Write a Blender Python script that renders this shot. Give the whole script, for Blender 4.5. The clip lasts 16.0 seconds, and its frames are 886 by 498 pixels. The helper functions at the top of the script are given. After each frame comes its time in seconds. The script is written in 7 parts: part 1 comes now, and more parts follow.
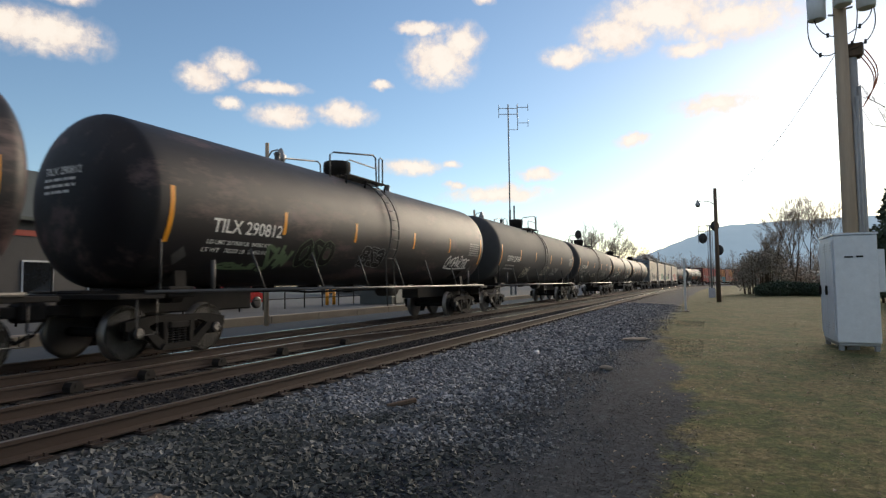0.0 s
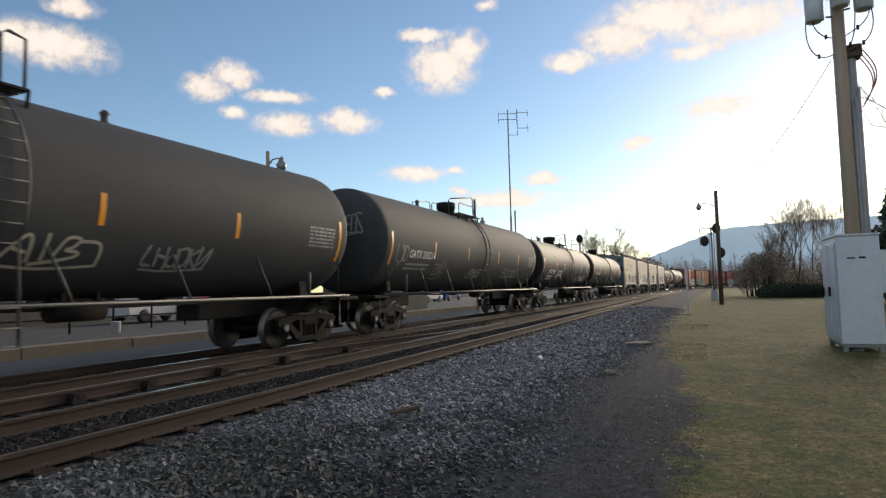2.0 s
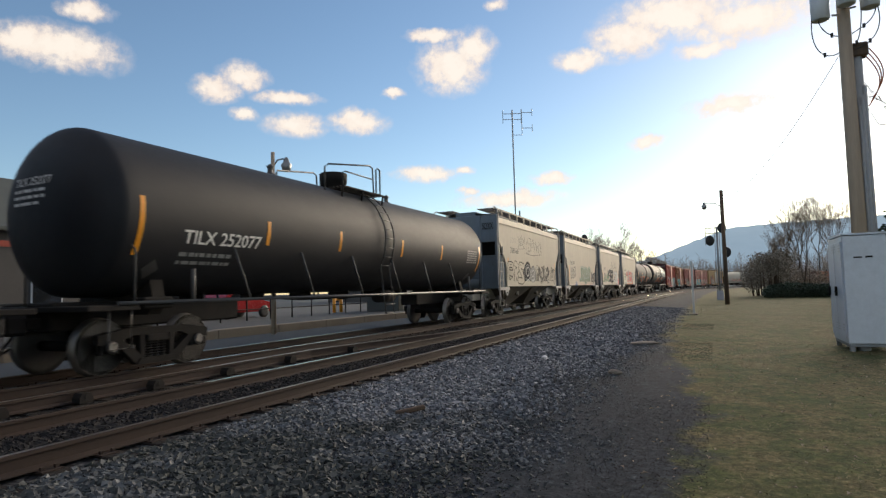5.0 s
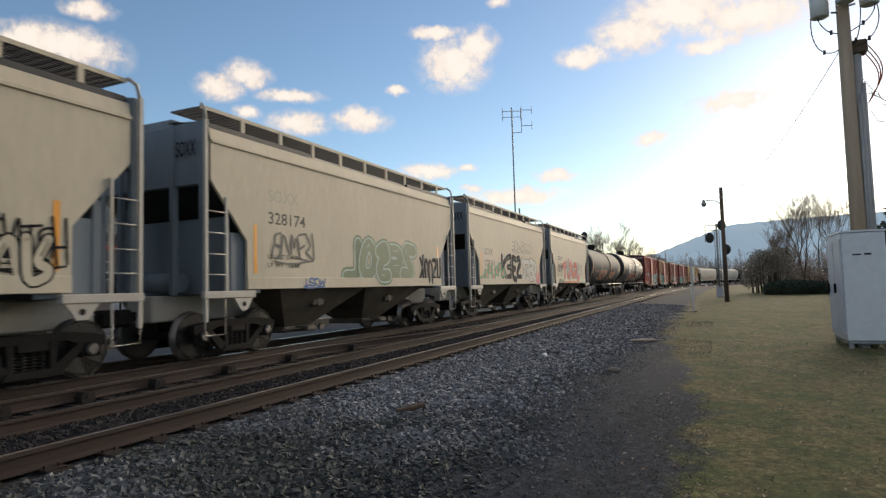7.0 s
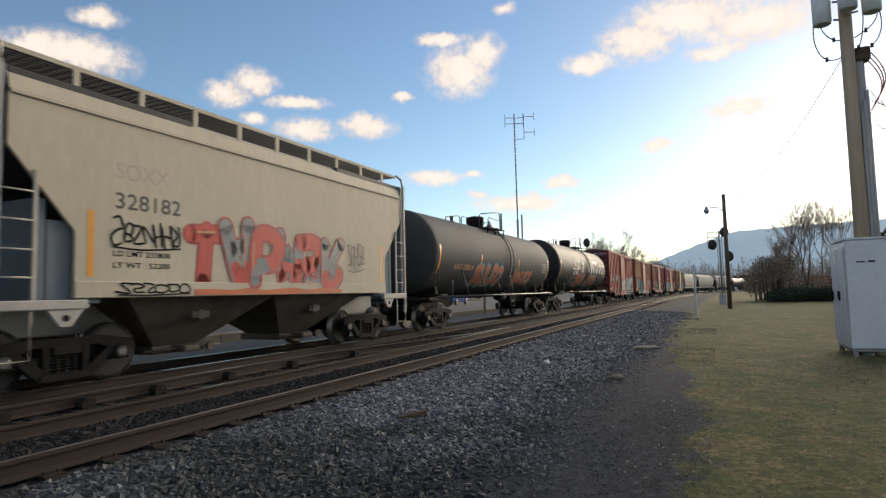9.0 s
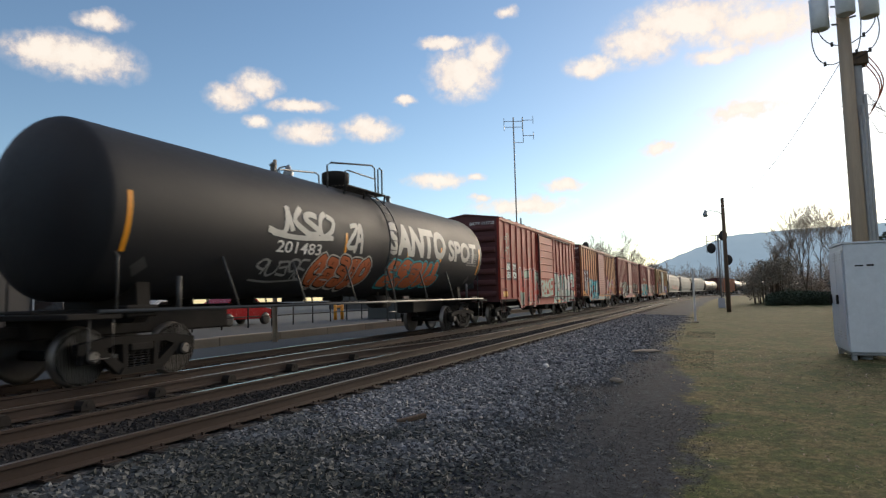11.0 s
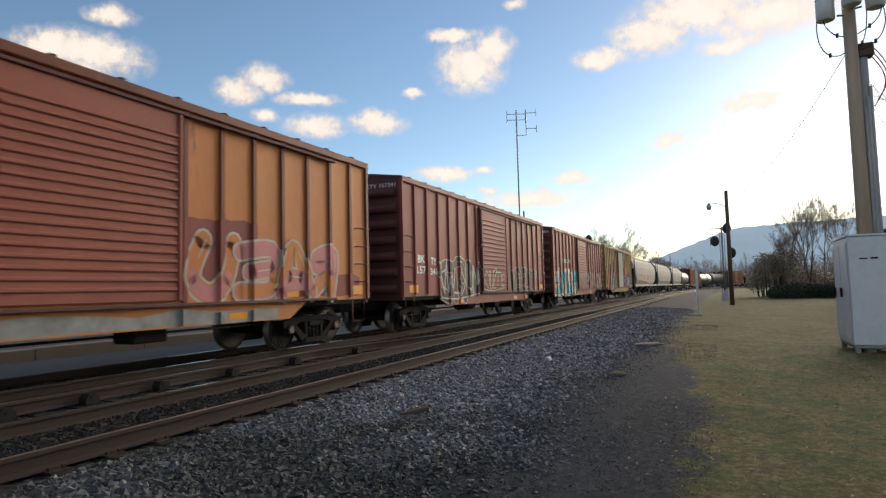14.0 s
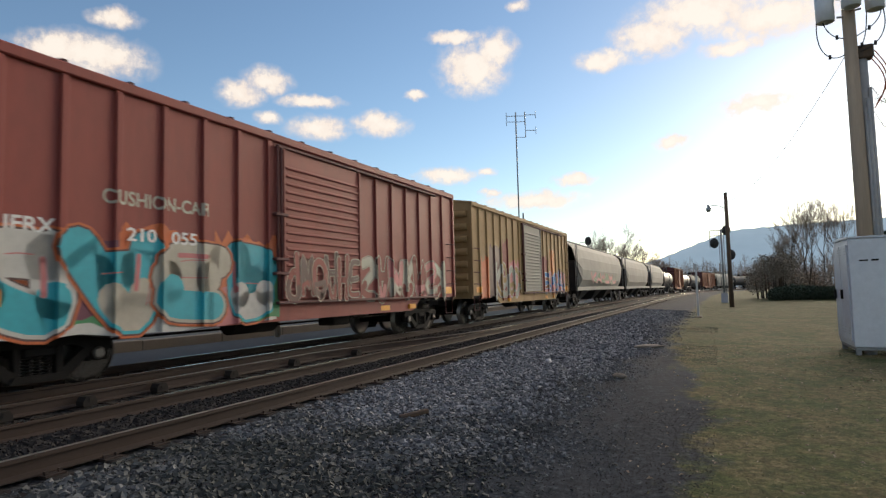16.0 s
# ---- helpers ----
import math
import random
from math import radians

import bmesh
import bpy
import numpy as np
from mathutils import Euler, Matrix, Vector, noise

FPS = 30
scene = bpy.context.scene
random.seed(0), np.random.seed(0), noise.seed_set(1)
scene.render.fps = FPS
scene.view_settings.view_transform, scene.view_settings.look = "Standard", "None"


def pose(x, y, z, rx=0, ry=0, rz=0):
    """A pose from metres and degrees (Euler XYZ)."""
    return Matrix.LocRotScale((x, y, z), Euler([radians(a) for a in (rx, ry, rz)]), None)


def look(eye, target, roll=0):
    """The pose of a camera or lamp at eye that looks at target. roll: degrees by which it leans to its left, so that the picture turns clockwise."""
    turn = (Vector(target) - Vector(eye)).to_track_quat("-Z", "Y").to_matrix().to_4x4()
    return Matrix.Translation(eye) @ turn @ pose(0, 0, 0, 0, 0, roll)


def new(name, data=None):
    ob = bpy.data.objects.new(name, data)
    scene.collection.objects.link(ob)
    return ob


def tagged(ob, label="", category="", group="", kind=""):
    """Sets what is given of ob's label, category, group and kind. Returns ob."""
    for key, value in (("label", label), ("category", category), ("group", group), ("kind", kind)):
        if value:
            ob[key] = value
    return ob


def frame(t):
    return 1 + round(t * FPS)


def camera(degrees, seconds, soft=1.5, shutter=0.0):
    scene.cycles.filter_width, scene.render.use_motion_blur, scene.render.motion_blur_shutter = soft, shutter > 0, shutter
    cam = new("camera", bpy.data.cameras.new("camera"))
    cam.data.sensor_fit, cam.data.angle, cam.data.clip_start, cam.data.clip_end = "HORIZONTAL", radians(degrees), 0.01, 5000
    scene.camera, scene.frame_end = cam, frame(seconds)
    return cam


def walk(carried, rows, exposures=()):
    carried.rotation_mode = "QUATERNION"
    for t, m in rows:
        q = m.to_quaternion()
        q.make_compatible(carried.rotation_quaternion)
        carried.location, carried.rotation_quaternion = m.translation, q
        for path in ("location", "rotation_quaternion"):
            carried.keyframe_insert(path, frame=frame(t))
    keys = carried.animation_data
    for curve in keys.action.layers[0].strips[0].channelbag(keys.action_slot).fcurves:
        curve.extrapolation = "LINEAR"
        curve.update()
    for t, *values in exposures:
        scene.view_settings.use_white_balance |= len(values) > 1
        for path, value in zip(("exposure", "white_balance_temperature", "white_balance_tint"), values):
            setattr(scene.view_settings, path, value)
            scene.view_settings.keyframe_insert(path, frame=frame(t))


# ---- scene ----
# A freight train passes a grass verge in the evening; x runs along the track, away from the camera, y to the left, rail tops at z = 0.
cam = camera(73.11, 16.0, 1.3, 0.12)
EYE = (
    (0.0, 0.018, 0.005, 1.249, 23.813, 3.320, -0.671), (0.5, 0.023, 0.009, 1.251, 23.840, 3.367, -0.905),
    (1.0, 0.012, 0.007, 1.257, 23.841, 3.757, -1.045), (1.5, 0.014, 0.014, 1.262, 23.878, 3.786, -1.019),
    (2.0, 0.021, 0.008, 1.256, 23.942, 3.887, -1.391), (2.5, 0.015, 0.010, 1.257, 23.998, 3.903, -1.346),
    (3.0, 0.014, 0.004, 1.254, 24.007, 3.993, -1.473), (3.5, 0.022, 0.010, 1.251, 24.077, 4.008, -1.440),
    (4.0, 0.032, 0.016, 1.244, 24.197, 4.059, -1.374), (6.5, -0.015, -0.009, 1.259, 24.567, 3.690, -1.671),
    (7.0, -0.015, -0.004, 1.259, 24.378, 3.696, -1.599), (7.5, 0.012, 0.002, 1.253, 24.386, 3.873, -1.634),
    (8.0, 0.026, 0.009, 1.252, 24.500, 3.924, -1.556), (8.5, 0.006, 0.004, 1.257, 24.516, 4.174, -1.541),
    (9.0, 0.006, 0.000, 1.260, 24.576, 4.299, -1.436), (11.5, -0.014, -0.001, 1.267, 24.479, 4.625, -1.374),
    (12.0, 0.005, 0.008, 1.267, 24.542, 4.461, -1.253), (12.5, 0.034, 0.018, 1.257, 24.736, 4.043, -1.082),
    (13.0, 0.014, 0.015, 1.259, 24.705, 3.915, -1.261), (13.5, 0.015, 0.009, 1.266, 24.811, 3.936, -1.357),
    (14.0, -0.007, -0.003, 1.266, 24.778, 3.961, -1.439), (14.5, 0.000, -0.000, 1.265, 24.703, 4.034, -1.427),
    (15.0, 0.026, 0.014, 1.259, 24.696, 4.179, -1.497), (15.5, 0.022, 0.008, 1.257, 24.703, 4.128, -1.590),
    (16.0, 0.028, 0.018, 1.266, 24.712, 4.141, -1.430))


def eye_pose(x, y, z, yaw, pitch, roll):
    a, b = radians(yaw), radians(pitch)
    ahead = Vector((math.cos(a) * math.cos(b), math.sin(a) * math.cos(b), math.sin(b)))
    e = Vector((x, y, z))
    return look(e, e + ahead, roll)


walk(cam, [(r[0], eye_pose(*r[1:])) for r in EYE])

# ---- world, sun, exposure ----
scene.view_settings.exposure = 0.43
scene.view_settings.use_white_balance = True
scene.view_settings.white_balance_temperature, scene.view_settings.white_balance_tint = 6150, 10
SUN_AZ, SUN_EL = -14.0, 13.0
world = bpy.data.worlds.new("evening_sky")
scene.world = world
world.use_nodes = True
wn, wl = world.node_tree.nodes, world.node_tree.links
wn.clear()
w_out, w_bg, w_sky = wn.new("ShaderNodeOutputWorld"), wn.new("ShaderNodeBackground"), wn.new("ShaderNodeTexSky")
w_sky.sky_type, w_sky.sun_disc = "NISHITA", False
w_sky.sun_elevation, w_sky.sun_rotation = radians(SUN_EL), radians(90 - SUN_AZ)
w_sky.air_density, w_sky.dust_density, w_sky.ozone_density, w_sky.altitude = 1.0, 0.3, 1.6, 200
w_bg.inputs[1].default_value = 0.118
wl.new(w_sky.outputs[0], w_bg.inputs[0])
wl.new(w_bg.outputs[0], w_out.inputs[0])
sun = new("sun", bpy.data.lights.new("sun", "SUN"))
sun.data.energy, sun.data.angle, sun.data.color = 3.9, radians(38), (1.0, 0.80, 0.56)
sun.matrix_world = look((0, 0, 0), (-math.cos(radians(SUN_AZ)), -math.sin(radians(SUN_AZ)), -math.tan(radians(SUN_EL))))


# ---- node materials ----
def nodes_of(name):
    m = bpy.data.materials.new(name)
    m.use_nodes = True
    nt = m.node_tree
    return m, nt, nt.nodes, nt.links, nt.nodes["Principled BSDF"]


def noise_node(nt, vec, scale, detail=5, rough=0.6):
    n = nt.nodes.new("ShaderNodeTexNoise")
    n.inputs["Scale"].default_value, n.inputs["Detail"].default_value, n.inputs["Roughness"].default_value = scale, detail, rough
    nt.links.new(vec, n.inputs["Vector"])
    return n.outputs["Fac"]


def ramp(nt, fac, stops):
    r = nt.nodes.new("ShaderNodeValToRGB")
    el = r.color_ramp.elements
    while len(el) < len(stops):
        el.new(0.5)
    for e, (p, c) in zip(el, stops):
        e.position, e.color = p, (*c, 1) if len(c) == 3 else c
    nt.links.new(fac, r.inputs[0])
    return r.outputs[0]


def mixc(nt, fac, a, b, mode="MIX"):
    m = nt.nodes.new("ShaderNodeMix")
    m.data_type, m.blend_type = "RGBA", mode
    for sock, val in ((m.inputs[0], fac), (m.inputs[6], a), (m.inputs[7], b)):
        if isinstance(val, (int, float)):
            sock.default_value = val
        elif isinstance(val, tuple):
            sock.default_value = (*val, 1) if len(val) == 3 else val
        else:
            nt.links.new(val, sock)
    return m.outputs[2]


def calc(nt, op, a, b=0.0, c=0.0):
    m = nt.nodes.new("ShaderNodeMath")
    m.operation = op
    for i, val in enumerate((a, b, c)):
        if isinstance(val, (int, float)):
            m.inputs[i].default_value = val
        else:
            nt.links.new(val, m.inputs[i])
    return m.outputs[0]


def coords(nt, stretch=(1, 1, 1), kind="Object"):
    t = nt.nodes.new("ShaderNodeTexCoord")
    mp = nt.nodes.new("ShaderNodeMapping")
    mp.inputs["Scale"].default_value = stretch
    nt.links.new(t.outputs[kind], mp.inputs["Vector"])
    return mp.outputs[0]


def surface(name, base, second, rough=0.6, metal=0.0, big=0.7, small=9.0, stretch=(1, 1, 1), stain=None, stain_at=0.62, bump=0.15, spec=0.5, vary=0.0):
    """Paint or metal: two tones by large noise, stains by a second noise, grain in gloss and relief."""
    m, nt, n, l, b = nodes_of(name)
    v = coords(nt, stretch)
    f1, f2 = noise_node(nt, v, big, 6), noise_node(nt, v, small, 8, 0.7)
    c = mixc(nt, ramp(nt, f1, [(0.3, (0, 0, 0)), (0.7, (1, 1, 1))]), base, second)
    if stain:
        f3 = noise_node(nt, v, big * 3.1, 9, 0.72)
        c = mixc(nt, ramp(nt, f3, [(stain_at, (0, 0, 0)), (stain_at + 0.12, (1, 1, 1))]), c, stain)
    c = mixc(nt, 0.35, c, ramp(nt, f2, [(0.25, (0.45, 0.45, 0.45)), (0.75, (1, 1, 1))]), "MULTIPLY")
    if vary:
        oi = n.new("ShaderNodeObjectInfo")
        c = mixc(nt, vary, c, ramp(nt, oi.outputs["Random"], [(0, (0.4, 0.4, 0.4)), (1, (1.3, 1.25, 1.2))]), "MULTIPLY")
    l.new(c, b.inputs["Base Color"])
    l.new(calc(nt, "MULTIPLY_ADD", f2, 0.3, rough - 0.15), b.inputs["Roughness"])
    b.inputs["Metallic"].default_value, b.inputs["Specular IOR Level"].default_value = metal, spec
    if bump:
        bp = n.new("ShaderNodeBump")
        bp.inputs["Strength"].default_value, bp.inputs["Distance"].default_value = bump, 0.02
        l.new(f2, bp.inputs["Height"])
        l.new(bp.outputs[0], b.inputs["Normal"])
    return m


M = {}
M["black_tank"] = surface("black_tank_paint", (0.013, 0.014, 0.018), (0.026, 0.0265, 0.030), 0.6, stain=(0.055, 0.048, 0.042), big=0.5, small=5, stretch=(0.5, 1, 1.2), stain_at=0.66, bump=0.06, spec=0.25)
M["brown_tank"] = surface("sooty_brown_tank", (0.009, 0.009, 0.012), (0.019, 0.016, 0.018), 0.55, stain=(0.105, 0.07, 0.07), big=0.4, small=5, stretch=(0.35, 1, 1), stain_at=0.52, bump=0.06, spec=0.3)
M["grey_tank"] = surface("faded_grey_tank", (0.050, 0.052, 0.056), (0.072, 0.073, 0.074), 0.72, stain=(0.05, 0.045, 0.04), big=0.5, small=5, stretch=(0.5, 1, 1.2), stain_at=0.64, bump=0.05, spec=0.2)
M["dull_tank"] = surface("weathered_tank", (0.10, 0.092, 0.085), (0.16, 0.12, 0.09), 0.45, stain=(0.19, 0.095, 0.04), big=0.6, small=5, stain_at=0.62, bump=0.06)
M["under"] = surface("grimy_underframe", (0.012, 0.011, 0.011), (0.03, 0.026, 0.023), 0.8, small=12, bump=0.3, spec=0.15)
M["truck"] = surface("rusty_cast_steel", (0.010, 0.010, 0.010), (0.024, 0.021, 0.019), 0.8, small=14, bump=0.4, spec=0.12)
M["wheel"] = surface("wheel_steel", (0.008, 0.008, 0.008), (0.016, 0.014, 0.013), 0.8, 0.0, small=10, bump=0.15, spec=0.1)
M["tread"] = surface("polished_tread", (0.16, 0.15, 0.145), (0.24, 0.225, 0.21), 0.42, 0.85, small=12, bump=0.02)
M["pipe"] = surface("grey_pipe_paint", (0.05, 0.05, 0.052), (0.1, 0.095, 0.09), 0.5, bump=0.1)
M["yellow"] = surface("yellow_reflector", (0.85, 0.36, 0.015), (0.75, 0.30, 0.02), 0.35, small=20, bump=0.02)
M["white"] = surface("white_lettering", (0.82, 0.81, 0.78), (0.68, 0.67, 0.64), 0.6, big=2.5, bump=0.0)
M["dim_white"] = surface("worn_white_lettering", (0.36, 0.36, 0.35), (0.2, 0.2, 0.195), 0.6, big=3, bump=0.0)
M["black"] = surface("black_paint", (0.011, 0.011, 0.012), (0.02, 0.019, 0.02), 0.75, big=2, bump=0.0, spec=0.08)
M["dim_black"] = surface("thin_black_spray", (0.10, 0.09, 0.085), (0.2, 0.185, 0.165), 0.7, big=4, bump=0.0)
M["thin_black"] = surface("worn_black_stencil", (0.06, 0.055, 0.05), (0.11, 0.1, 0.09), 0.7, big=4, bump=0.0)
M["faded"] = surface("faded_stencil", (0.40, 0.365, 0.30), (0.5, 0.45, 0.36), 0.7, big=2, bump=0.0)
M["cream"] = surface("cream_hopper_paint", (0.60, 0.53, 0.41), (0.5, 0.44, 0.335), 0.65, big=0.45, small=7, stretch=(1, 1, 0.35), stain=(0.31, 0.24, 0.16), stain_at=0.66, bump=0.04, spec=0.32)
M["blue_grey"] = surface("blue_grey_hopper_paint", (0.18, 0.22, 0.26), (0.12, 0.145, 0.17), 0.6, big=0.8, small=7, stretch=(1, 1, 0.4), stain=(0.09, 0.09, 0.09), stain_at=0.62, bump=0.05)
M["ladder"] = surface("pale_ladder_paint", (0.52, 0.49, 0.43), (0.36, 0.33, 0.29), 0.6, bump=0.05)
# near-black: the deep shade at the hopper ends is put into the colour
M["hopper_dark"] = surface("shade_dark_hopper", (0.018, 0.019, 0.021), (0.04, 0.04, 0.042), 0.65, bump=0.15)
M["bay"] = surface("dusty_hopper_bay", (0.15, 0.125, 0.092), (0.055, 0.046, 0.038), 0.75, big=1.2, bump=0.15)
M["red_box"] = surface("red_boxcar_paint", (0.36, 0.045, 0.026), (0.29, 0.037, 0.024), 0.62, big=0.5, small=6, stretch=(1, 1, 0.3), stain=(0.16, 0.06, 0.045), stain_at=0.64, bump=0.05, spec=0.3)
M["orange_box"] = surface("faded_orange_boxcar_paint", (0.62, 0.26, 0.075), (0.52, 0.18, 0.058), 0.62, big=0.6, small=6, stretch=(1, 1, 0.35), stain=(0.16, 0.06, 0.04), stain_at=0.64, bump=0.06, spec=0.3)
M["maroon_box"] = surface("maroon_boxcar_paint", (0.30, 0.075, 0.058), (0.23, 0.060, 0.050), 0.62, big=0.5, small=6, stretch=(1, 1, 0.3), stain=(0.19, 0.085, 0.062), stain_at=0.62, bump=0.06, spec=0.3)
M["brown_box"] = surface("brown_boxcar_paint", (0.35, 0.135, 0.06), (0.25, 0.095, 0.05), 0.75, big=0.5, small=6, stretch=(1, 1, 0.3), stain=(0.26, 0.12, 0.06), stain_at=0.62, bump=0.06, spec=0.45)
M["tan_box"] = surface("tan_boxcar_paint", (0.43, 0.285, 0.135), (0.33, 0.22, 0.105), 0.75, big=0.6, small=6, stretch=(1, 1, 0.35), stain=(0.13, 0.075, 0.045), stain_at=0.60, bump=0.06, spec=0.2)
# maroon paint, darkened: shade on ends facing away is put into the colour
M["box_end"] = surface("shaded_maroon_end", (0.12, 0.036, 0.034), (0.08, 0.028, 0.03), 0.75, small=6, bump=0.06)
M["grey_hopper"] = surface("grey_hopper_paint", (0.40, 0.385, 0.33), (0.31, 0.30, 0.26), 0.8, big=0.4, small=6, stain=(0.2, 0.16, 0.11), stain_at=0.63, bump=0.05)
M["rust"] = surface("rusty_rail", (0.054, 0.036, 0.028), (0.036, 0.025, 0.021), 0.8, big=2, small=18, stretch=(0.2, 1, 1), bump=0.35, spec=0.25)
M["rail_top"] = surface("worn_rail_head", (0.46, 0.42, 0.38), (0.32, 0.27, 0.23), 0.34, 0.85, big=3, small=20, stretch=(0.1, 1, 1), bump=0.04)
M["rail_shine"] = surface("polished_rail_head", (0.66, 0.63, 0.6), (0.55, 0.52, 0.48), 0.2, 0.95, big=3, small=20, stretch=(0.1, 1, 1), bump=0.02)
M["tie"] = surface("creosoted_tie", (0.022, 0.019, 0.017), (0.045, 0.037, 0.032), 0.9, big=2, small=16, stretch=(3, 0.4, 1), bump=0.6, spec=0.2, vary=0.5)
M["rusty_post"] = surface("rusty_post_paint", (0.21, 0.066, 0.036), (0.14, 0.05, 0.033), 0.6, big=0.8, small=7, stretch=(1, 1, 0.3), stain=(0.36, 0.13, 0.05), stain_at=0.6, bump=0.06, spec=0.3)
M["pink_door"] = surface("faded_red_door_paint", (0.36, 0.12, 0.08), (0.28, 0.085, 0.06), 0.62, big=0.6, small=6, stain=(0.12, 0.045, 0.04), stain_at=0.64, bump=0.06, spec=0.3)
M["steel"] = surface("galvanised_steel", (0.32, 0.33, 0.34), (0.24, 0.25, 0.26), 0.45, 0.6, small=8, bump=0.05)
M["aluminium"] = surface("silver_cabinet_paint", (0.70, 0.73, 0.77), (0.63, 0.66, 0.70), 0.45, 0.1, big=0.8, small=6, stain=(0.36, 0.37, 0.39), stain_at=0.68, bump=0.04)
M["pole"] = surface("weathered_pole_wood", (0.48, 0.38, 0.28), (0.36, 0.29, 0.225), 0.85, big=1.4, small=10, stretch=(4, 4, 0.25), bump=0.4, spec=0.2)
M["dark_pole"] = surface("dark_pole_wood", (0.085, 0.065, 0.052), (0.15, 0.10, 0.065), 0.85, big=1.2, small=10, stretch=(4, 4, 0.25), bump=0.4, spec=0.2)
M["grey_sleeve"] = surface("grey_conduit", (0.30, 0.305, 0.31), (0.38, 0.38, 0.375), 0.6, small=6, bump=0.08)
M["wire"] = surface("black_cable", (0.02, 0.02, 0.02), (0.035, 0.03, 0.03), 0.5, bump=0)
M["red_wire"] = surface("orange_cable", (0.35, 0.09, 0.035), (0.3, 0.08, 0.03), 0.5, bump=0)
M["concrete"] = surface("old_concrete", (0.34, 0.29, 0.23), (0.25, 0.21, 0.17), 0.85, big=0.6, small=14, stain=(0.14, 0.12, 0.1), stain_at=0.64, bump=0.3, spec=0.3)
M["bark"] = surface("bare_bark", (0.13, 0.095, 0.07), (0.085, 0.065, 0.05), 0.9, small=12, bump=0.3, spec=0.2)
# twigs, needles and leaves lightened: distance haze is put into their colours
M["twig"] = surface("bare_twigs", (0.40, 0.325, 0.26), (0.31, 0.25, 0.2), 0.9, small=3, bump=0, spec=0.2)
M["evergreen"] = surface("evergreen_needles", (0.04, 0.058, 0.038), (0.07, 0.088, 0.055), 0.75, big=1.2, small=6, bump=0, spec=0.25)
M["dull_leaf"] = surface("dull_brown_green_leaves", (0.25, 0.215, 0.16), (0.32, 0.26, 0.2), 0.8, big=0.6, small=6, bump=0, spec=0.25)
M["signal_black"] = surface("matt_black_signal", (0.014, 0.014, 0.015), (0.024, 0.022, 0.022), 0.6, bump=0.05)
M["white_post"] = surface("white_post_paint", (0.62, 0.63, 0.63), (0.5, 0.5, 0.5), 0.55, small=8, bump=0.05)
M["red_car"] = surface("red_car_paint", (0.42, 0.02, 0.025), (0.36, 0.02, 0.02), 0.25, big=1, bump=0)
M["white_car"] = surface("white_car_paint", (0.7, 0.7, 0.7), (0.64, 0.64, 0.65), 0.25, big=1, bump=0)
M["blue_car"] = surface("blue_car_paint", (0.03, 0.1, 0.3), (0.03, 0.08, 0.25), 0.25, big=1, bump=0)
M["car_glass"] = surface("tinted_car_glass", (0.012, 0.014, 0.016), (0.016, 0.018, 0.02), 0.1, bump=0)
M["wall_paint"] = surface("pale_building_wall", (0.085, 0.08, 0.075), (0.06, 0.057, 0.055), 0.8, big=0.4, bump=0.1)
M["roof_grey"] = surface("grey_green_roof", (0.085, 0.095, 0.085), (0.065, 0.072, 0.07), 0.8, big=0.5, small=4, bump=0.2)
M["red_trim"] = surface("red_trim_paint", (0.4, 0.06, 0.03), (0.33, 0.05, 0.03), 0.6, bump=0)
for key, c in dict(g_grey=(0.34, 0.35, 0.29), g_red=(0.60, 0.05, 0.03), g_pink=(0.58, 0.2, 0.2), g_orange=(0.6, 0.14, 0.035), g_cyan=(0.04, 0.42, 0.5), g_mint=(0.42, 0.55, 0.5), g_green=(0.13, 0.19, 0.10),
                   g_dkgreen=(0.055, 0.12, 0.07), g_lime=(0.06, 0.26, 0.10), g_white=(0.58, 0.57, 0.53), g_teal=(0.02, 0.11, 0.13), g_blue=(0.05, 0.15, 0.4), g_cream=(0.5, 0.46, 0.37), g_peach=(0.62, 0.3, 0.16), g_steel=(0.26, 0.27, 0.28), g_brown=(0.11, 0.05, 0.04), g_purple=(0.16, 0.04, 0.07)).items():
    M[key] = surface("spray_" + key[2:], c, tuple(x * 0.78 for x in c), 0.6, big=1.5, small=8, bump=0.02)


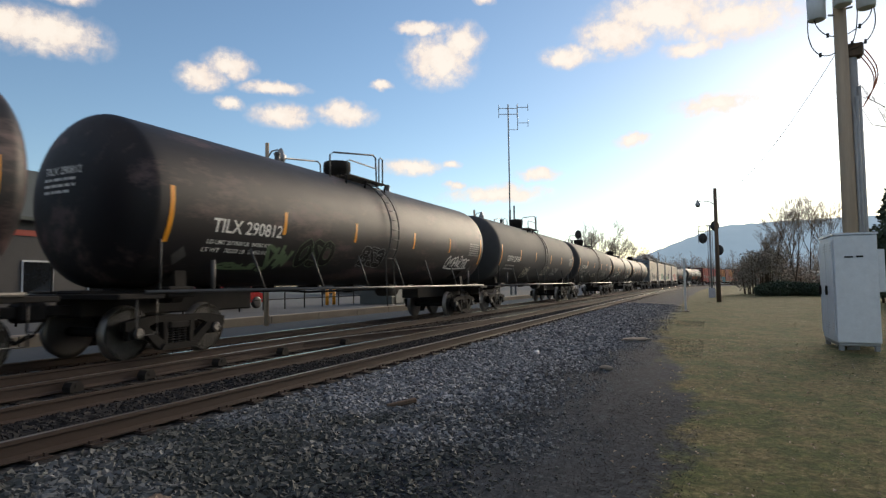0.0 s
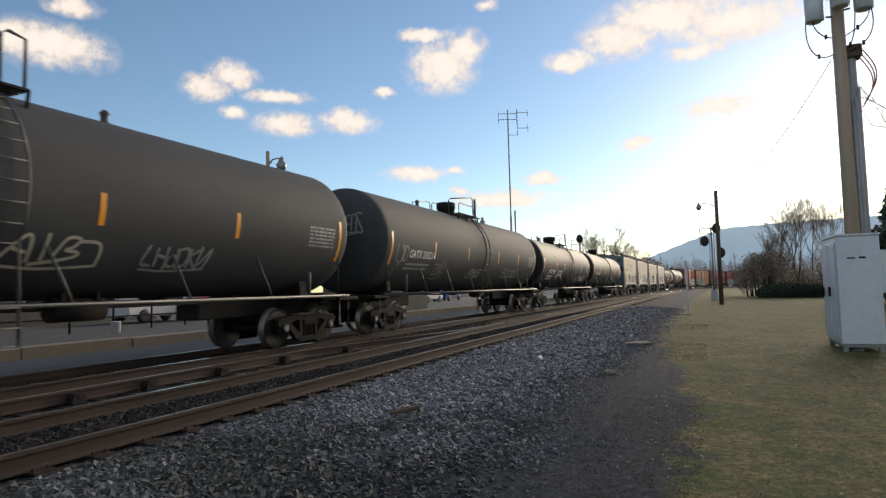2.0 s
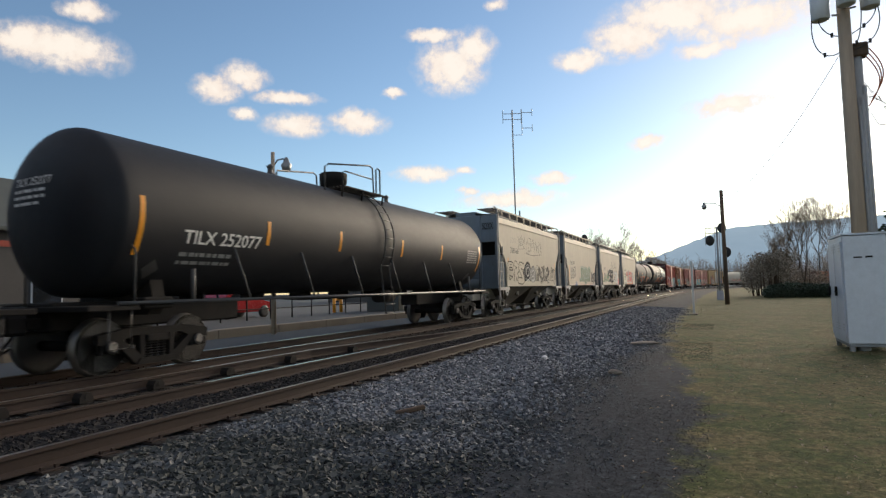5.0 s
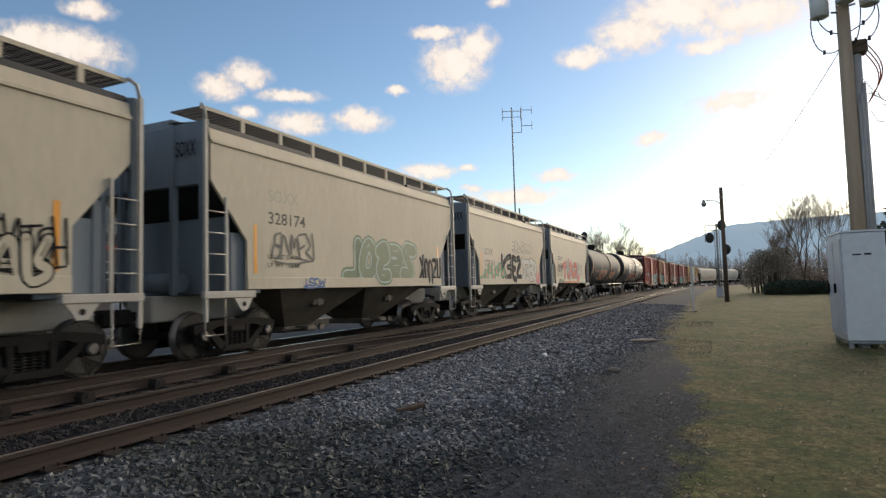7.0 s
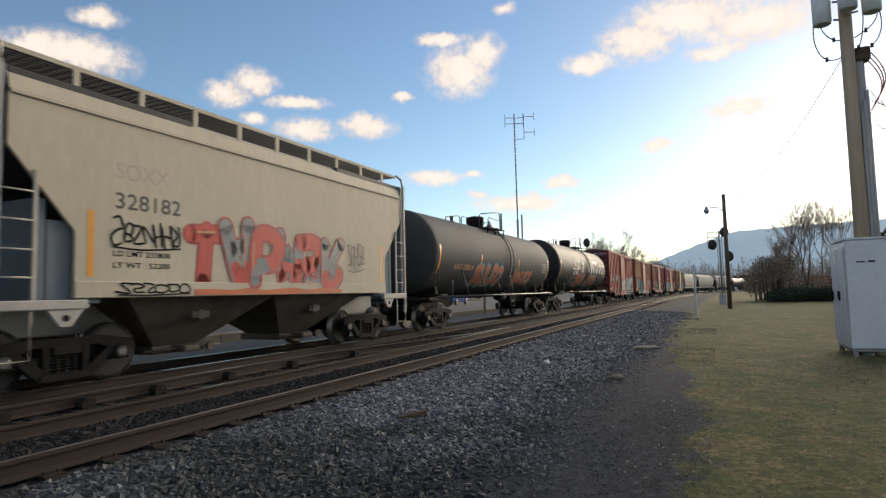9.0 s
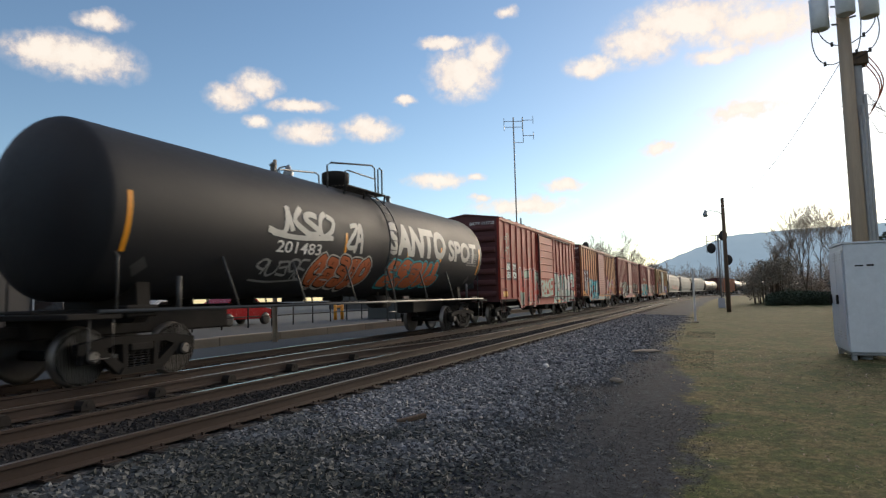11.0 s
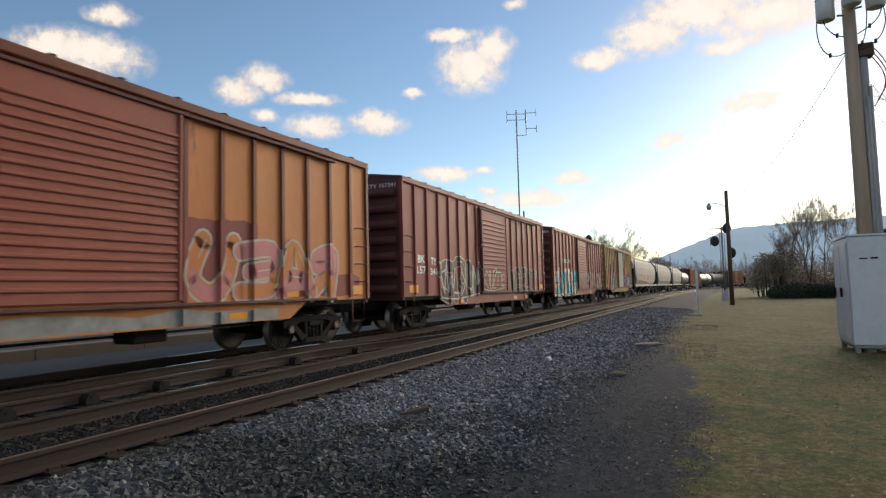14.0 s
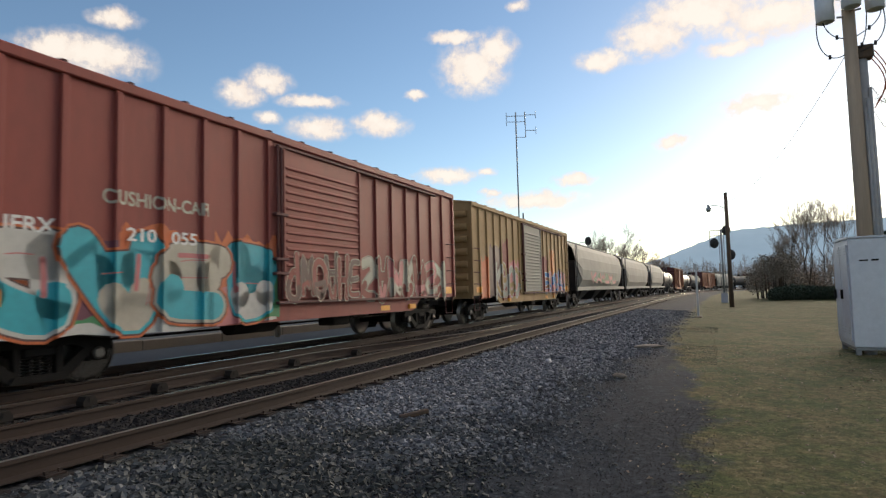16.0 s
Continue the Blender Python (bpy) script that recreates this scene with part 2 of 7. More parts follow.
# ---- ground material: lawn, cinders, ballast and asphalt by the distance from the track ----
def ground_material():
    m, nt, n, l, b = nodes_of("verge_and_ballast")
    geo = n.new("ShaderNodeTexCoord").outputs["Object"]
    lat = n.new("ShaderNodeAttribute")
    lat.attribute_name = "lateral"
    d = lat.outputs["Fac"]
    along = n.new("ShaderNodeSeparateXYZ")
    l.new(geo, along.inputs[0])
    wob = noise_node(nt, geo, 0.45, 4)
    fine = noise_node(nt, geo, 3.5, 6, 0.7)
    drift = calc(nt, "MULTIPLY", calc(nt, "MINIMUM", calc(nt, "MAXIMUM", calc(nt, "SUBTRACT", along.outputs[0], 9.0), 0.0), 11.0), 0.11)
    edge = calc(nt, "SUBTRACT", calc(nt, "ADD", d, calc(nt, "MULTIPLY_ADD", wob, 1.5, calc(nt, "MULTIPLY_ADD", fine, 1.1, -1.3))), drift)

    def step(lo, hi, x=None):
        s = n.new("ShaderNodeMapRange")
        s.interpolation_type = "SMOOTHSTEP"
        s.inputs["From Min"].default_value, s.inputs["From Max"].default_value = lo, hi
        l.new(edge if x is None else x, s.inputs["Value"])
        return s.outputs[0]
    g1, g2, g3 = noise_node(nt, geo, 0.5, 4), noise_node(nt, geo, 13, 10, 0.82), noise_node(nt, geo, 1.3, 6, 0.7)
    g4 = noise_node(nt, geo, 4.5, 8, 0.75)
    straw = ramp(nt, g2, [(0.3, (0.03, 0.028, 0.013)), (0.46, (0.10, 0.084, 0.04)), (0.56, (0.2, 0.16, 0.085)), (0.68, (0.40, 0.33, 0.2))])
    olive = ramp(nt, g2, [(0.3, (0.02, 0.027, 0.011)), (0.46, (0.055, 0.068, 0.024)), (0.58, (0.11, 0.12, 0.045)), (0.70, (0.25, 0.235, 0.115))])
    grass = mixc(nt, ramp(nt, g3, [(0.42, (0, 0, 0)), (0.58, (1, 1, 1))]), straw, olive)
    grass = mixc(nt, 0.9, grass, ramp(nt, g4, [(0.34, (0.42, 0.46, 0.38)), (0.66, (1.2, 1.22, 1.1))]), "MULTIPLY")
    dirt = ramp(nt, g2, [(0.3, (0.008, 0.0105, 0.0135)), (0.48, (0.024, 0.030, 0.038)), (0.6, (0.055, 0.063, 0.076)), (0.72, (0.2, 0.21, 0.22))])
    dirt = mixc(nt, 0.7, dirt, ramp(nt, g4, [(0.3, (0.5, 0.5, 0.5)), (0.7, (1.4, 1.4, 1.4))]), "MULTIPLY")
    vor = n.new("ShaderNodeTexVoronoi")
    vor.inputs["Scale"].default_value = 17
    l.new(geo, vor.inputs["Vector"])
    hsv = n.new("ShaderNodeSeparateColor")
    l.new(vor.outputs["Color"], hsv.inputs[0])
    stone = ramp(nt, hsv.outputs[0], [(0.0, (0.04, 0.041, 0.045)), (0.55, (0.09, 0.092, 0.097)), (1.0, (0.16, 0.157, 0.155))])
    stone = mixc(nt, 1.0, stone, ramp(nt, vor.outputs["Distance"], [(0.1, (1, 1, 1)), (0.65, (0.2, 0.2, 0.2))]), "MULTIPLY")
    asph = mixc(nt, g2, (0.075, 0.083, 0.09), (0.115, 0.122, 0.13))
    col = mixc(nt, step(-9.9, -9.55), grass, dirt)
    col = mixc(nt, step(-8.6, -6.2), col, stone)
    col = mixc(nt, step(2.25, 2.5, d), col, asph)
    l.new(col, b.inputs["Base Color"])
    b.inputs["Roughness"].default_value, b.inputs["Specular IOR Level"].default_value = 0.95, 0.08
    bp = n.new("ShaderNodeBump")
    bp.inputs["Strength"].default_value, bp.inputs["Distance"].default_value = 0.4, 0.02
    hgt = calc(nt, "ADD", calc(nt, "MULTIPLY", calc(nt, "SUBTRACT", 1.0, vor.outputs["Distance"]), step(-8.6, -6.2)), g2)
    l.new(hgt, bp.inputs["Height"])
    l.new(bp.outputs[0], b.inputs["Normal"])
    return m


def stone_material():
    m, nt, n, l, b = nodes_of("crushed_trap_rock")
    g = n.new("ShaderNodeNewGeometry")
    c = ramp(nt, g.outputs["Random Per Island"], [(0.0, (0.056, 0.06, 0.068)), (0.5, (0.15, 0.158, 0.172)), (0.85, (0.25, 0.258, 0.27)), (0.97, (0.34, 0.34, 0.34)), (1.0, (0.45, 0.44, 0.43))])
    v = coords(nt)
    c = mixc(nt, 0.5, c, ramp(nt, noise_node(nt, v, 40, 5), [(0.3, (0.5, 0.5, 0.5)), (0.7, (1.2, 1.2, 1.2))]), "MULTIPLY")
    # darker, olive-grey stones towards the near end of the bed
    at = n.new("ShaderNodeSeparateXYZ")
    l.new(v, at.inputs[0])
    near_dark = calc(nt, "ADD", noise_node(nt, v, 0.8, 4), calc(nt, "MULTIPLY", calc(nt, "SUBTRACT", 7.0, at.outputs[0]), 0.072))
    c = mixc(nt, ramp(nt, near_dark, [(0.46, (0, 0, 0)), (0.74, (0.85, 0.85, 0.85))]), c, (0.034, 0.037, 0.030))
    l.new(c, b.inputs["Base Color"])
    b.inputs["Roughness"].default_value, b.inputs["Specular IOR Level"].default_value = 0.8, 0.35
    return m


def blade_material():
    m, nt, n, l, b = nodes_of("winter_grass")
    g = n.new("ShaderNodeNewGeometry")
    c = ramp(nt, g.outputs["Random Per Island"], [(0.0, (0.06, 0.078, 0.029)), (0.4, (0.13, 0.125, 0.055)), (0.8, (0.23, 0.19, 0.1)), (1.0, (0.42, 0.34, 0.205))])
    v = coords(nt)
    c = mixc(nt, ramp(nt, noise_node(nt, v, 0.6, 4), [(0.4, (0, 0, 0)), (0.6, (0.75, 0.75, 0.75))]), c, (0.07, 0.088, 0.03))
    l.new(c, b.inputs["Base Color"])
    b.inputs["Roughness"].default_value, b.inputs["Specular IOR Level"].default_value = 0.85, 0.2
    return m


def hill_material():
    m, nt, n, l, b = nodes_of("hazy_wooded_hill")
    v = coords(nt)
    # distance haze is painted as pale blue, with a faint glow of its own
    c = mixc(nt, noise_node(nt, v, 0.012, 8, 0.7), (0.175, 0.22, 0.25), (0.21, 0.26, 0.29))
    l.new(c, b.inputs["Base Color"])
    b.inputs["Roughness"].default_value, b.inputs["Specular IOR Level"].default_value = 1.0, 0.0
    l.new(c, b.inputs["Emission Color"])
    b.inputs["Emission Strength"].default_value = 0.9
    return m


CLOUDS = ((56.2, 19.9, 4.7, 1.7), (58.9, 20.1, 2.3, 1.2), (54.4, 23.1, 2.0, 0.8), (44.1, 18.2, 2.2, 1.1), (41.6, 19.5, 2.1, 1.2), (37.7, 17.9, 2.9, 0.6), (37.0, 15.5, 3.1, 1.1),
          (41.7, 16.2, 1.3, 0.6), (31.1, 16.0, 2.5, 1.2), (21.9, 20.9, 3.4, 2.4), (19.9, 22.3, 2.1, 1.7), (23.7, 23.7, 2.6, 0.6), (27.5, 18.6, 1.1, 0.4), (17.3, 25.9, 1.1, 0.6),
          (9.4, 20.6, 2.7, 0.9), (5.0, 22.0, 3.7, 1.8), (1.0, 23.2, 6.1, 1.9), (-4.9, 21.7, 5.6, 1.8), (-1.6, 20.0, 2.7, 0.7), (4.0, 12.8, 1.6, 0.7), (24.6, 11.1, 3.2, 0.7),
          (20.8, 11.5, 0.9, 0.4), (12.5, 10.2, 2.1, 0.7), (16.3, 8.4, 5.1, 0.9), (20.6, 9.2, 1.0, 0.5), (-3.1, 15.2, 3.5, 0.9))


def cloud_material():
    """Clouds on the far dome: soft ellipses in azimuth and elevation, frayed by noise."""
    m, nt, n, l, b = nodes_of("evening_clouds")
    n.remove(b)
    p = n.new("ShaderNodeTexCoord").outputs["Object"]
    sep = n.new("ShaderNodeSeparateXYZ")
    l.new(p, sep.inputs[0])
    az = calc(nt, "MULTIPLY", calc(nt, "ARCTAN2", sep.outputs[1], sep.outputs[0]), 57.2958)
    flat = calc(nt, "SQRT", calc(nt, "ADD", calc(nt, "MULTIPLY", sep.outputs[0], sep.outputs[0]), calc(nt, "MULTIPLY", sep.outputs[1], sep.outputs[1])))
    el = calc(nt, "MULTIPLY", calc(nt, "ARCTAN2", sep.outputs[2], flat), 57.2958)
    at = n.new("ShaderNodeCombineXYZ")
    l.new(az, at.inputs[0]), l.new(el, at.inputs[1])
    n1 = n.new("ShaderNodeTexNoise")
    n1.inputs["Scale"].default_value, n1.inputs["Detail"].default_value, n1.inputs["Roughness"].default_value = 0.42, 7, 0.58
    l.new(at.outputs[0], n1.inputs["Vector"])
    warp = n.new("ShaderNodeVectorMath")
    warp.operation = "MULTIPLY_ADD"
    l.new(n1.outputs["Color"], warp.inputs[0])
    warp.inputs[1].default_value = (2.2, 1.5, 0)
    l.new(at.outputs[0], warp.inputs[2])
    total, under = None, None
    for a, e, w, h in CLOUDS:
        s = n.new("ShaderNodeVectorMath")
        s.operation = "SUBTRACT"
        l.new(warp.outputs[0], s.inputs[0])
        s.inputs[1].default_value = (a + 1.1, e + 0.75, 0)
        t = n.new("ShaderNodeVectorMath")
        t.operation = "MULTIPLY"
        l.new(s.outputs[0], t.inputs[0])
        t.inputs[1].default_value = (1 / w, 1 / h, 0)
        ln = n.new("ShaderNodeVectorMath")
        ln.operation = "LENGTH"
        l.new(t.outputs[0], ln.inputs[0])
        v = calc(nt, "MAXIMUM", calc(nt, "SUBTRACT", 1.36, ln.outputs["Value"]), 0.0)
        total = v if total is None else calc(nt, "MAXIMUM", total, v)
    # unseen glowing clouds outside the view, added to brighten the train's shaded faces
    rest = n.new("ShaderNodeMapRange")
    rest.interpolation_type = "SMOOTHSTEP"
    rest.inputs["From Min"].default_value, rest.inputs["From Max"].default_value = 44, 62
    l.new(calc(nt, "ABSOLUTE", calc(nt, "SUBTRACT", az, 20)), rest.inputs["Value"])
    wide = n.new("ShaderNodeTexNoise")
    wide.inputs["Scale"].default_value, wide.inputs["Detail"].default_value = 0.0016, 6
    l.new(p, wide.inputs["Vector"])
    fill_clouds = calc(nt, "MULTIPLY", calc(nt, "MULTIPLY", calc(nt, "SUBTRACT", wide.outputs["Fac"], 0.43), 4.0), rest.outputs[0])
    total = calc(nt, "MAXIMUM", total, fill_clouds)
    fray = noise_node(nt, at.outputs[0], 0.95, 9, 0.62)
    dens = calc(nt, "MULTIPLY_ADD", calc(nt, "MULTIPLY", calc(nt, "SUBTRACT", fray, 0.5), 1.5), calc(nt, "MINIMUM", calc(nt, "MULTIPLY", total, 2.0), 1.0), calc(nt, "SUBTRACT", total, 0.08))
    mask = ramp(nt, dens, [(0.0, (0, 0, 0)), (0.28, (0.24, 0.24, 0.24)), (0.78, (0.92, 0.92, 0.92))])
    shade = noise_node(nt, at.outputs[0], 0.35, 4)
    col = ramp(nt, calc(nt, "MULTIPLY_ADD", dens, 0.5, calc(nt, "MULTIPLY", shade, 0.5)), [(0.2, (0.66, 0.62, 0.66)), (0.42, (0.92, 0.73, 0.58)), (0.78, (1.0, 0.87, 0.71))])
    em, tr, mx = n.new("ShaderNodeEmission"), n.new("ShaderNodeBsdfTransparent"), n.new("ShaderNodeMixShader")
    l.new(col, em.inputs[0])
    em.inputs[1].default_value = 0.82
    l.new(mask, mx.inputs[0]), l.new(tr.outputs[0], mx.inputs[1]), l.new(em.outputs[0], mx.inputs[2])
    l.new(mx.outputs[0], n["Material Output"].inputs[0])
    return m


# ---- mesh helpers ----
def mesh_of(name, bm, *mats):
    me = bpy.data.meshes.new(name)
    bm.to_mesh(me)
    bm.free()
    for m in mats:
        me.materials.append(m)
    return me


def part(name, bm, material, parent, label=""):
    """Links a bmesh, or a ready mesh, as one mesh object under a thing or a part."""
    me = bm if isinstance(bm, bpy.types.Mesh) else mesh_of(name, bm, material)
    ob = new(name, me)
    ob.parent = parent
    return tagged(ob, label)


def thing(name, m, label, category, group="", kind=""):
    ob = new(name)
    ob.empty_display_size = 0.3
    ob.matrix_basis = m
    return tagged(ob, label, category, group, kind)


def box(bm, x0, x1, y0, y1, z0, z1, bevel=0.0, mat=0):
    v = [bm.verts.new((x, y, z)) for x in (x0, x1) for y in (y0, y1) for z in (z0, z1)]
    fs = [bm.faces.new([v[i] for i in f]) for f in ((0, 1, 3, 2), (4, 6, 7, 5), (0, 4, 5, 1), (2, 3, 7, 6), (0, 2, 6, 4), (1, 5, 7, 3))]
    for f in fs:
        f.material_index = mat
    if bevel:
        r = bmesh.ops.bevel(bm, geom=list({e for f in fs for e in f.edges}), offset=bevel, segments=1, affect="EDGES")
        for f in r["faces"]:
            f.material_index = mat
    return v


def tube(bm, pts, r, sides=6, r_end=None, caps=True):
    """A round bar along the points, tapering to r_end."""
    pts = [Vector(p) for p in pts]
    rings, up = [], None
    for i, p in enumerate(pts):
        d = (pts[min(i + 1, len(pts) - 1)] - pts[max(i - 1, 0)]).normalized()
        ref = Vector((0, 0, 1)) if abs(d.z) < 0.95 else Vector((1, 0, 0))
        a = d.cross(ref).normalized()
        c = a.cross(d)
        rr = r if r_end is None else r + (r_end - r) * i / (len(pts) - 1)
        rings.append([bm.verts.new(p + (a * math.cos(2 * math.pi * k / sides) + c * math.sin(2 * math.pi * k / sides)) * rr) for k in range(sides)])
    for q, s in zip(rings, rings[1:]):
        for k in range(sides):
            f = bm.faces.new((q[k], q[(k + 1) % sides], s[(k + 1) % sides], s[k]))
            f.smooth = True
    if caps:
        bm.faces.new(rings[0][::-1])
        bm.faces.new(rings[-1])
    return bm


def lathe(bm, prof, axis="x", sides=40, centre=(0, 0, 0), mat=0):
    """Turns (along, radius) pairs round an axis through centre."""
    rings = []
    for a, r in prof:
        ring = []
        for k in range(sides):
            u, v = r * math.cos(2 * math.pi * k / sides), r * math.sin(2 * math.pi * k / sides)
            p = (a, u, v) if axis == "x" else (u, a, v) if axis == "y" else (u, v, a)
            ring.append(bm.verts.new((p[0] + centre[0], p[1] + centre[1], p[2] + centre[2])))
        rings.append(ring)
    for q, s in zip(rings, rings[1:]):
        for k in range(sides):
            f = bm.faces.new((q[k], q[(k + 1) % sides], s[(k + 1) % sides], s[k]))
            f.smooth, f.material_index = True, mat
    for ring in (rings[0][::-1], rings[-1]):
        f = bm.faces.new(ring)
        f.material_index = mat
    return bm


def prism(bm, outline, y0, y1, mat=0):
    """An outline in x and z, pushed from y0 to y1."""
    a = [bm.verts.new((x, y0, z)) for x, z in outline]
    c = [bm.verts.new((x, y1, z)) for x, z in outline]
    fs = [bm.faces.new(a), bm.faces.new(c[::-1])]
    for i in range(len(a)):
        j = (i + 1) % len(a)
        fs.append(bm.faces.new((a[i], c[i], c[j], a[j])))
    for f in fs:
        f.material_index = mat
    bmesh.ops.recalc_face_normals(bm, faces=fs)
    return fs


# ---- the track's line ----
TILT = 0.00369
AHEAD, ASIDE = Vector((1, TILT, 0)).normalized(), Vector((-TILT, 1, 0)).normalized()


def make_line():
    p, a, out = Vector((12, 9.287, 0)) + ASIDE * 0.75 - AHEAD * 162, math.atan(TILT), []
    for i in range(1000):
        s = i - 150
        out.append((p.copy(), a))
        bend = 0.0 if s < 50 else 0.00055 if s < 143 else 0.0039 if a > -1.25 else 0.0
        p = p + Vector((math.cos(a - bend / 2), math.sin(a - bend / 2), 0))
        a -= bend
    return out


LINE = make_line()


def on_line(s, aside=0.0, z=0.0):
    i = max(0, min(len(LINE) - 2, int(math.floor(s + 150))))
    f = s + 150 - i
    p, a = LINE[i][0].lerp(LINE[i + 1][0], f), LINE[i][1] * (1 - f) + LINE[i + 1][1] * f
    return Vector((p.x - math.sin(a) * aside, p.y + math.cos(a) * aside, z)), a


def line_pose(s, half=5.0):
    a, c = on_line(s - half)[0], on_line(s + half)[0]
    m = (a + c) / 2
    return pose(m.x, m.y, 0, 0, 0, math.degrees(math.atan2(c.y - a.y, c.x - a.x)))


def travelled(t):
    return 14.626 * t - 0.00439 * t * t + 0.000536 * t ** 3


# ---- ground, one sheet to the horizon ----
def lateral_of(x, y):
    pts = np.array([(p.x, p.y) for p, a in LINE[::2]])
    ang = np.array([a for p, a in LINE[::2]])
    out = np.empty(x.shape)
    for i in range(0, x.size, 4000):
        dx, dy = x[i:i + 4000, None] - pts[:, 0], y[i:i + 4000, None] - pts[:, 1]
        k = np.argmin(dx * dx + dy * dy, axis=1)
        r = np.arange(k.size)
        out[i:i + 4000] = -np.sin(ang[k]) * dx[r, k] + np.cos(ang[k]) * dy[r, k]
    return out


def height_at(lat):
    return np.interp(lat, [-30, -9.5, -8.4, -6.0, -5.55, 2.1, 2.6, 60], [-0.36, -0.35, -0.32, -0.24, -0.205, -0.205, -0.17, -0.17])


def make_ground():
    u = np.sinh(np.linspace(-7.2, 7.2, 241)) * 3000 / np.sinh(7.2)
    gx, gy = np.meshgrid(u * 1.0 + 9.0, u + 2.0, indexing="ij")
    x, y = gx.ravel(), gy.ravel()
    lat = lateral_of(x, y)
    z = height_at(lat) + np.where(lat < -9, 0.02 * np.sin(x * 0.7) * np.sin(y * 0.9 + 1), 0)
    z -= np.clip((np.hypot(x, y) - 300) / 2700, 0, 1) * 3
    n = len(u)
    idx = np.arange(n * n).reshape(n, n)
    faces = np.stack([idx[:-1, :-1], idx[1:, :-1], idx[1:, 1:], idx[:-1, 1:]], -1).reshape(-1, 4)
    me = bpy.data.meshes.new("ground")
    me.from_pydata(np.stack([x, y, z], -1).tolist(), [], faces.tolist())
    me.materials.append(ground_material())
    at = me.attributes.new("lateral", "FLOAT", "POINT")
    at.data.foreach_set("value", lat.astype(np.float32))
    me.polygons.foreach_set("use_smooth", [True] * len(me.polygons))
    return tagged(new("ground", me), "winter lawn, dark cinders and grey crushed-stone ballast beside the tracks", "ground", kind="structure")


make_ground()


# ---- scattered stuff ----
def scatter(name, count, region, size, shape, material, label, flat=0.75, seed=1, lift=0.0, keep=None):
    """Joins many copies of small shapes, turned and scaled at random, lying on the ground of a region."""
    rng = np.random.default_rng(seed)
    x0, x1, y0, y1 = region
    u = rng.random(count)
    x = x0 + (x1 - x0) * u ** 1.35
    y = y0 + (y1 - y0) * rng.random(count)
    if keep:
        ok = keep(x, y, rng)
        x, y = x[ok], y[ok]
    count = len(x)
    verts, faces = shape
    verts = np.array(verts, float)
    sc = size * (0.5 + rng.random(count) ** 1.6 * 1.1) * np.clip((y - 0.2) / 2.8, 0.35, 1.0)
    q = rng.normal(size=(count, 4))
    q /= np.linalg.norm(q, axis=1)[:, None]
    w, a, b, c = q.T
    R = np.stack([1 - 2 * (b * b + c * c), 2 * (a * b - c * w), 2 * (a * c + b * w), 2 * (a * b + c * w), 1 - 2 * (a * a + c * c), 2 * (b * c - a * w),
                  2 * (a * c - b * w), 2 * (b * c + a * w), 1 - 2 * (a * a + b * b)], -1).reshape(-1, 3, 3)
    jit = 1 + (rng.random((count, len(verts), 1)) - 0.5) * 0.5
    v = np.einsum("nij,nkj->nki", R, verts[None] * jit * np.array([1.25, 0.9, 0.65])) * sc[:, None, None]
    v[:, :, 2] *= flat
    z = height_at(lateral_of(x, y)) + lift + rng.random(count) * size * 0.45
    v += np.stack([x, y, z], -1)[:, None, :]
    f = np.array(faces)[None] + (np.arange(count) * len(verts))[:, None, None]
    me = bpy.data.meshes.new(name)
    me.from_pydata(v.reshape(-1, 3).tolist(), [], f.reshape(-1, f.shape[-1]).tolist())
    me.materials.append(material)
    return tagged(new(name, me), label, "stones" if "ballast" in name or "grit" in name else "plants", kind="stuff")


def chip():
    """A broken block of rock with uneven faces."""
    v = [(x, y, z) for x in (-0.72, 0.72) for y in (-0.72, 0.72) for z in (-0.72, 0.72)]
    v[1], v[6], v[4] = (-0.35, -0.7, 0.6), (0.85, 0.35, -0.5), (0.4, -0.8, -0.75)
    return v, [(0, 1, 3, 2), (4, 6, 7, 5), (0, 4, 5, 1), (2, 3, 7, 6), (0, 2, 6, 4), (1, 5, 7, 3)]


def octa():
    return [(1, 0, 0), (-1, 0, 0), (0, 1, 0), (0, -1, 0), (0.2, 0.1, 1), (0, -0.2, -1)], [(0, 2, 4), (2, 1, 4), (1, 3, 4), (3, 0, 4), (2, 0, 5), (1, 2, 5), (3, 1, 5), (0, 3, 5)]


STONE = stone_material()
# dark stones, made blacker: shade below the train is put into the colour
DARK_STONE = surface("dark_ballast", (0.018, 0.018, 0.019), (0.036, 0.033, 0.032), 0.9, big=1.5, small=20, bump=0.2, spec=0.2)
BLADE = blade_material()


def thin_to_grass(x, y, rng):
    wave = 0.5 * np.sin(x * 0.8) * np.sin(x * 0.37 + 2) + 0.35 * np.sin(x * 2.1 + y)
    return rng.random(x.size) < np.clip((y - 0.9 + wave) / 2.4, 0.03, 1) ** 1.3


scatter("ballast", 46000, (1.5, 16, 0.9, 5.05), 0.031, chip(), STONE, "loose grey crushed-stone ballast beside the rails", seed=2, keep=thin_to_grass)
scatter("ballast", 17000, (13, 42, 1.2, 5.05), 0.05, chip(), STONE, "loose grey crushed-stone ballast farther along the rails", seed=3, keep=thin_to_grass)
scatter("ballast", 11000, (2.5, 24, 5.45, 9.2), 0.036, octa(), DARK_STONE, "dark ballast stones between the rails", seed=4, lift=-0.012)
scatter("ballast", 26000, (2.0, 34, 5.5, 6.75), 0.034, chip(), DARK_STONE, "dark ballast stones that bury the near ties", seed=6, lift=0.018)
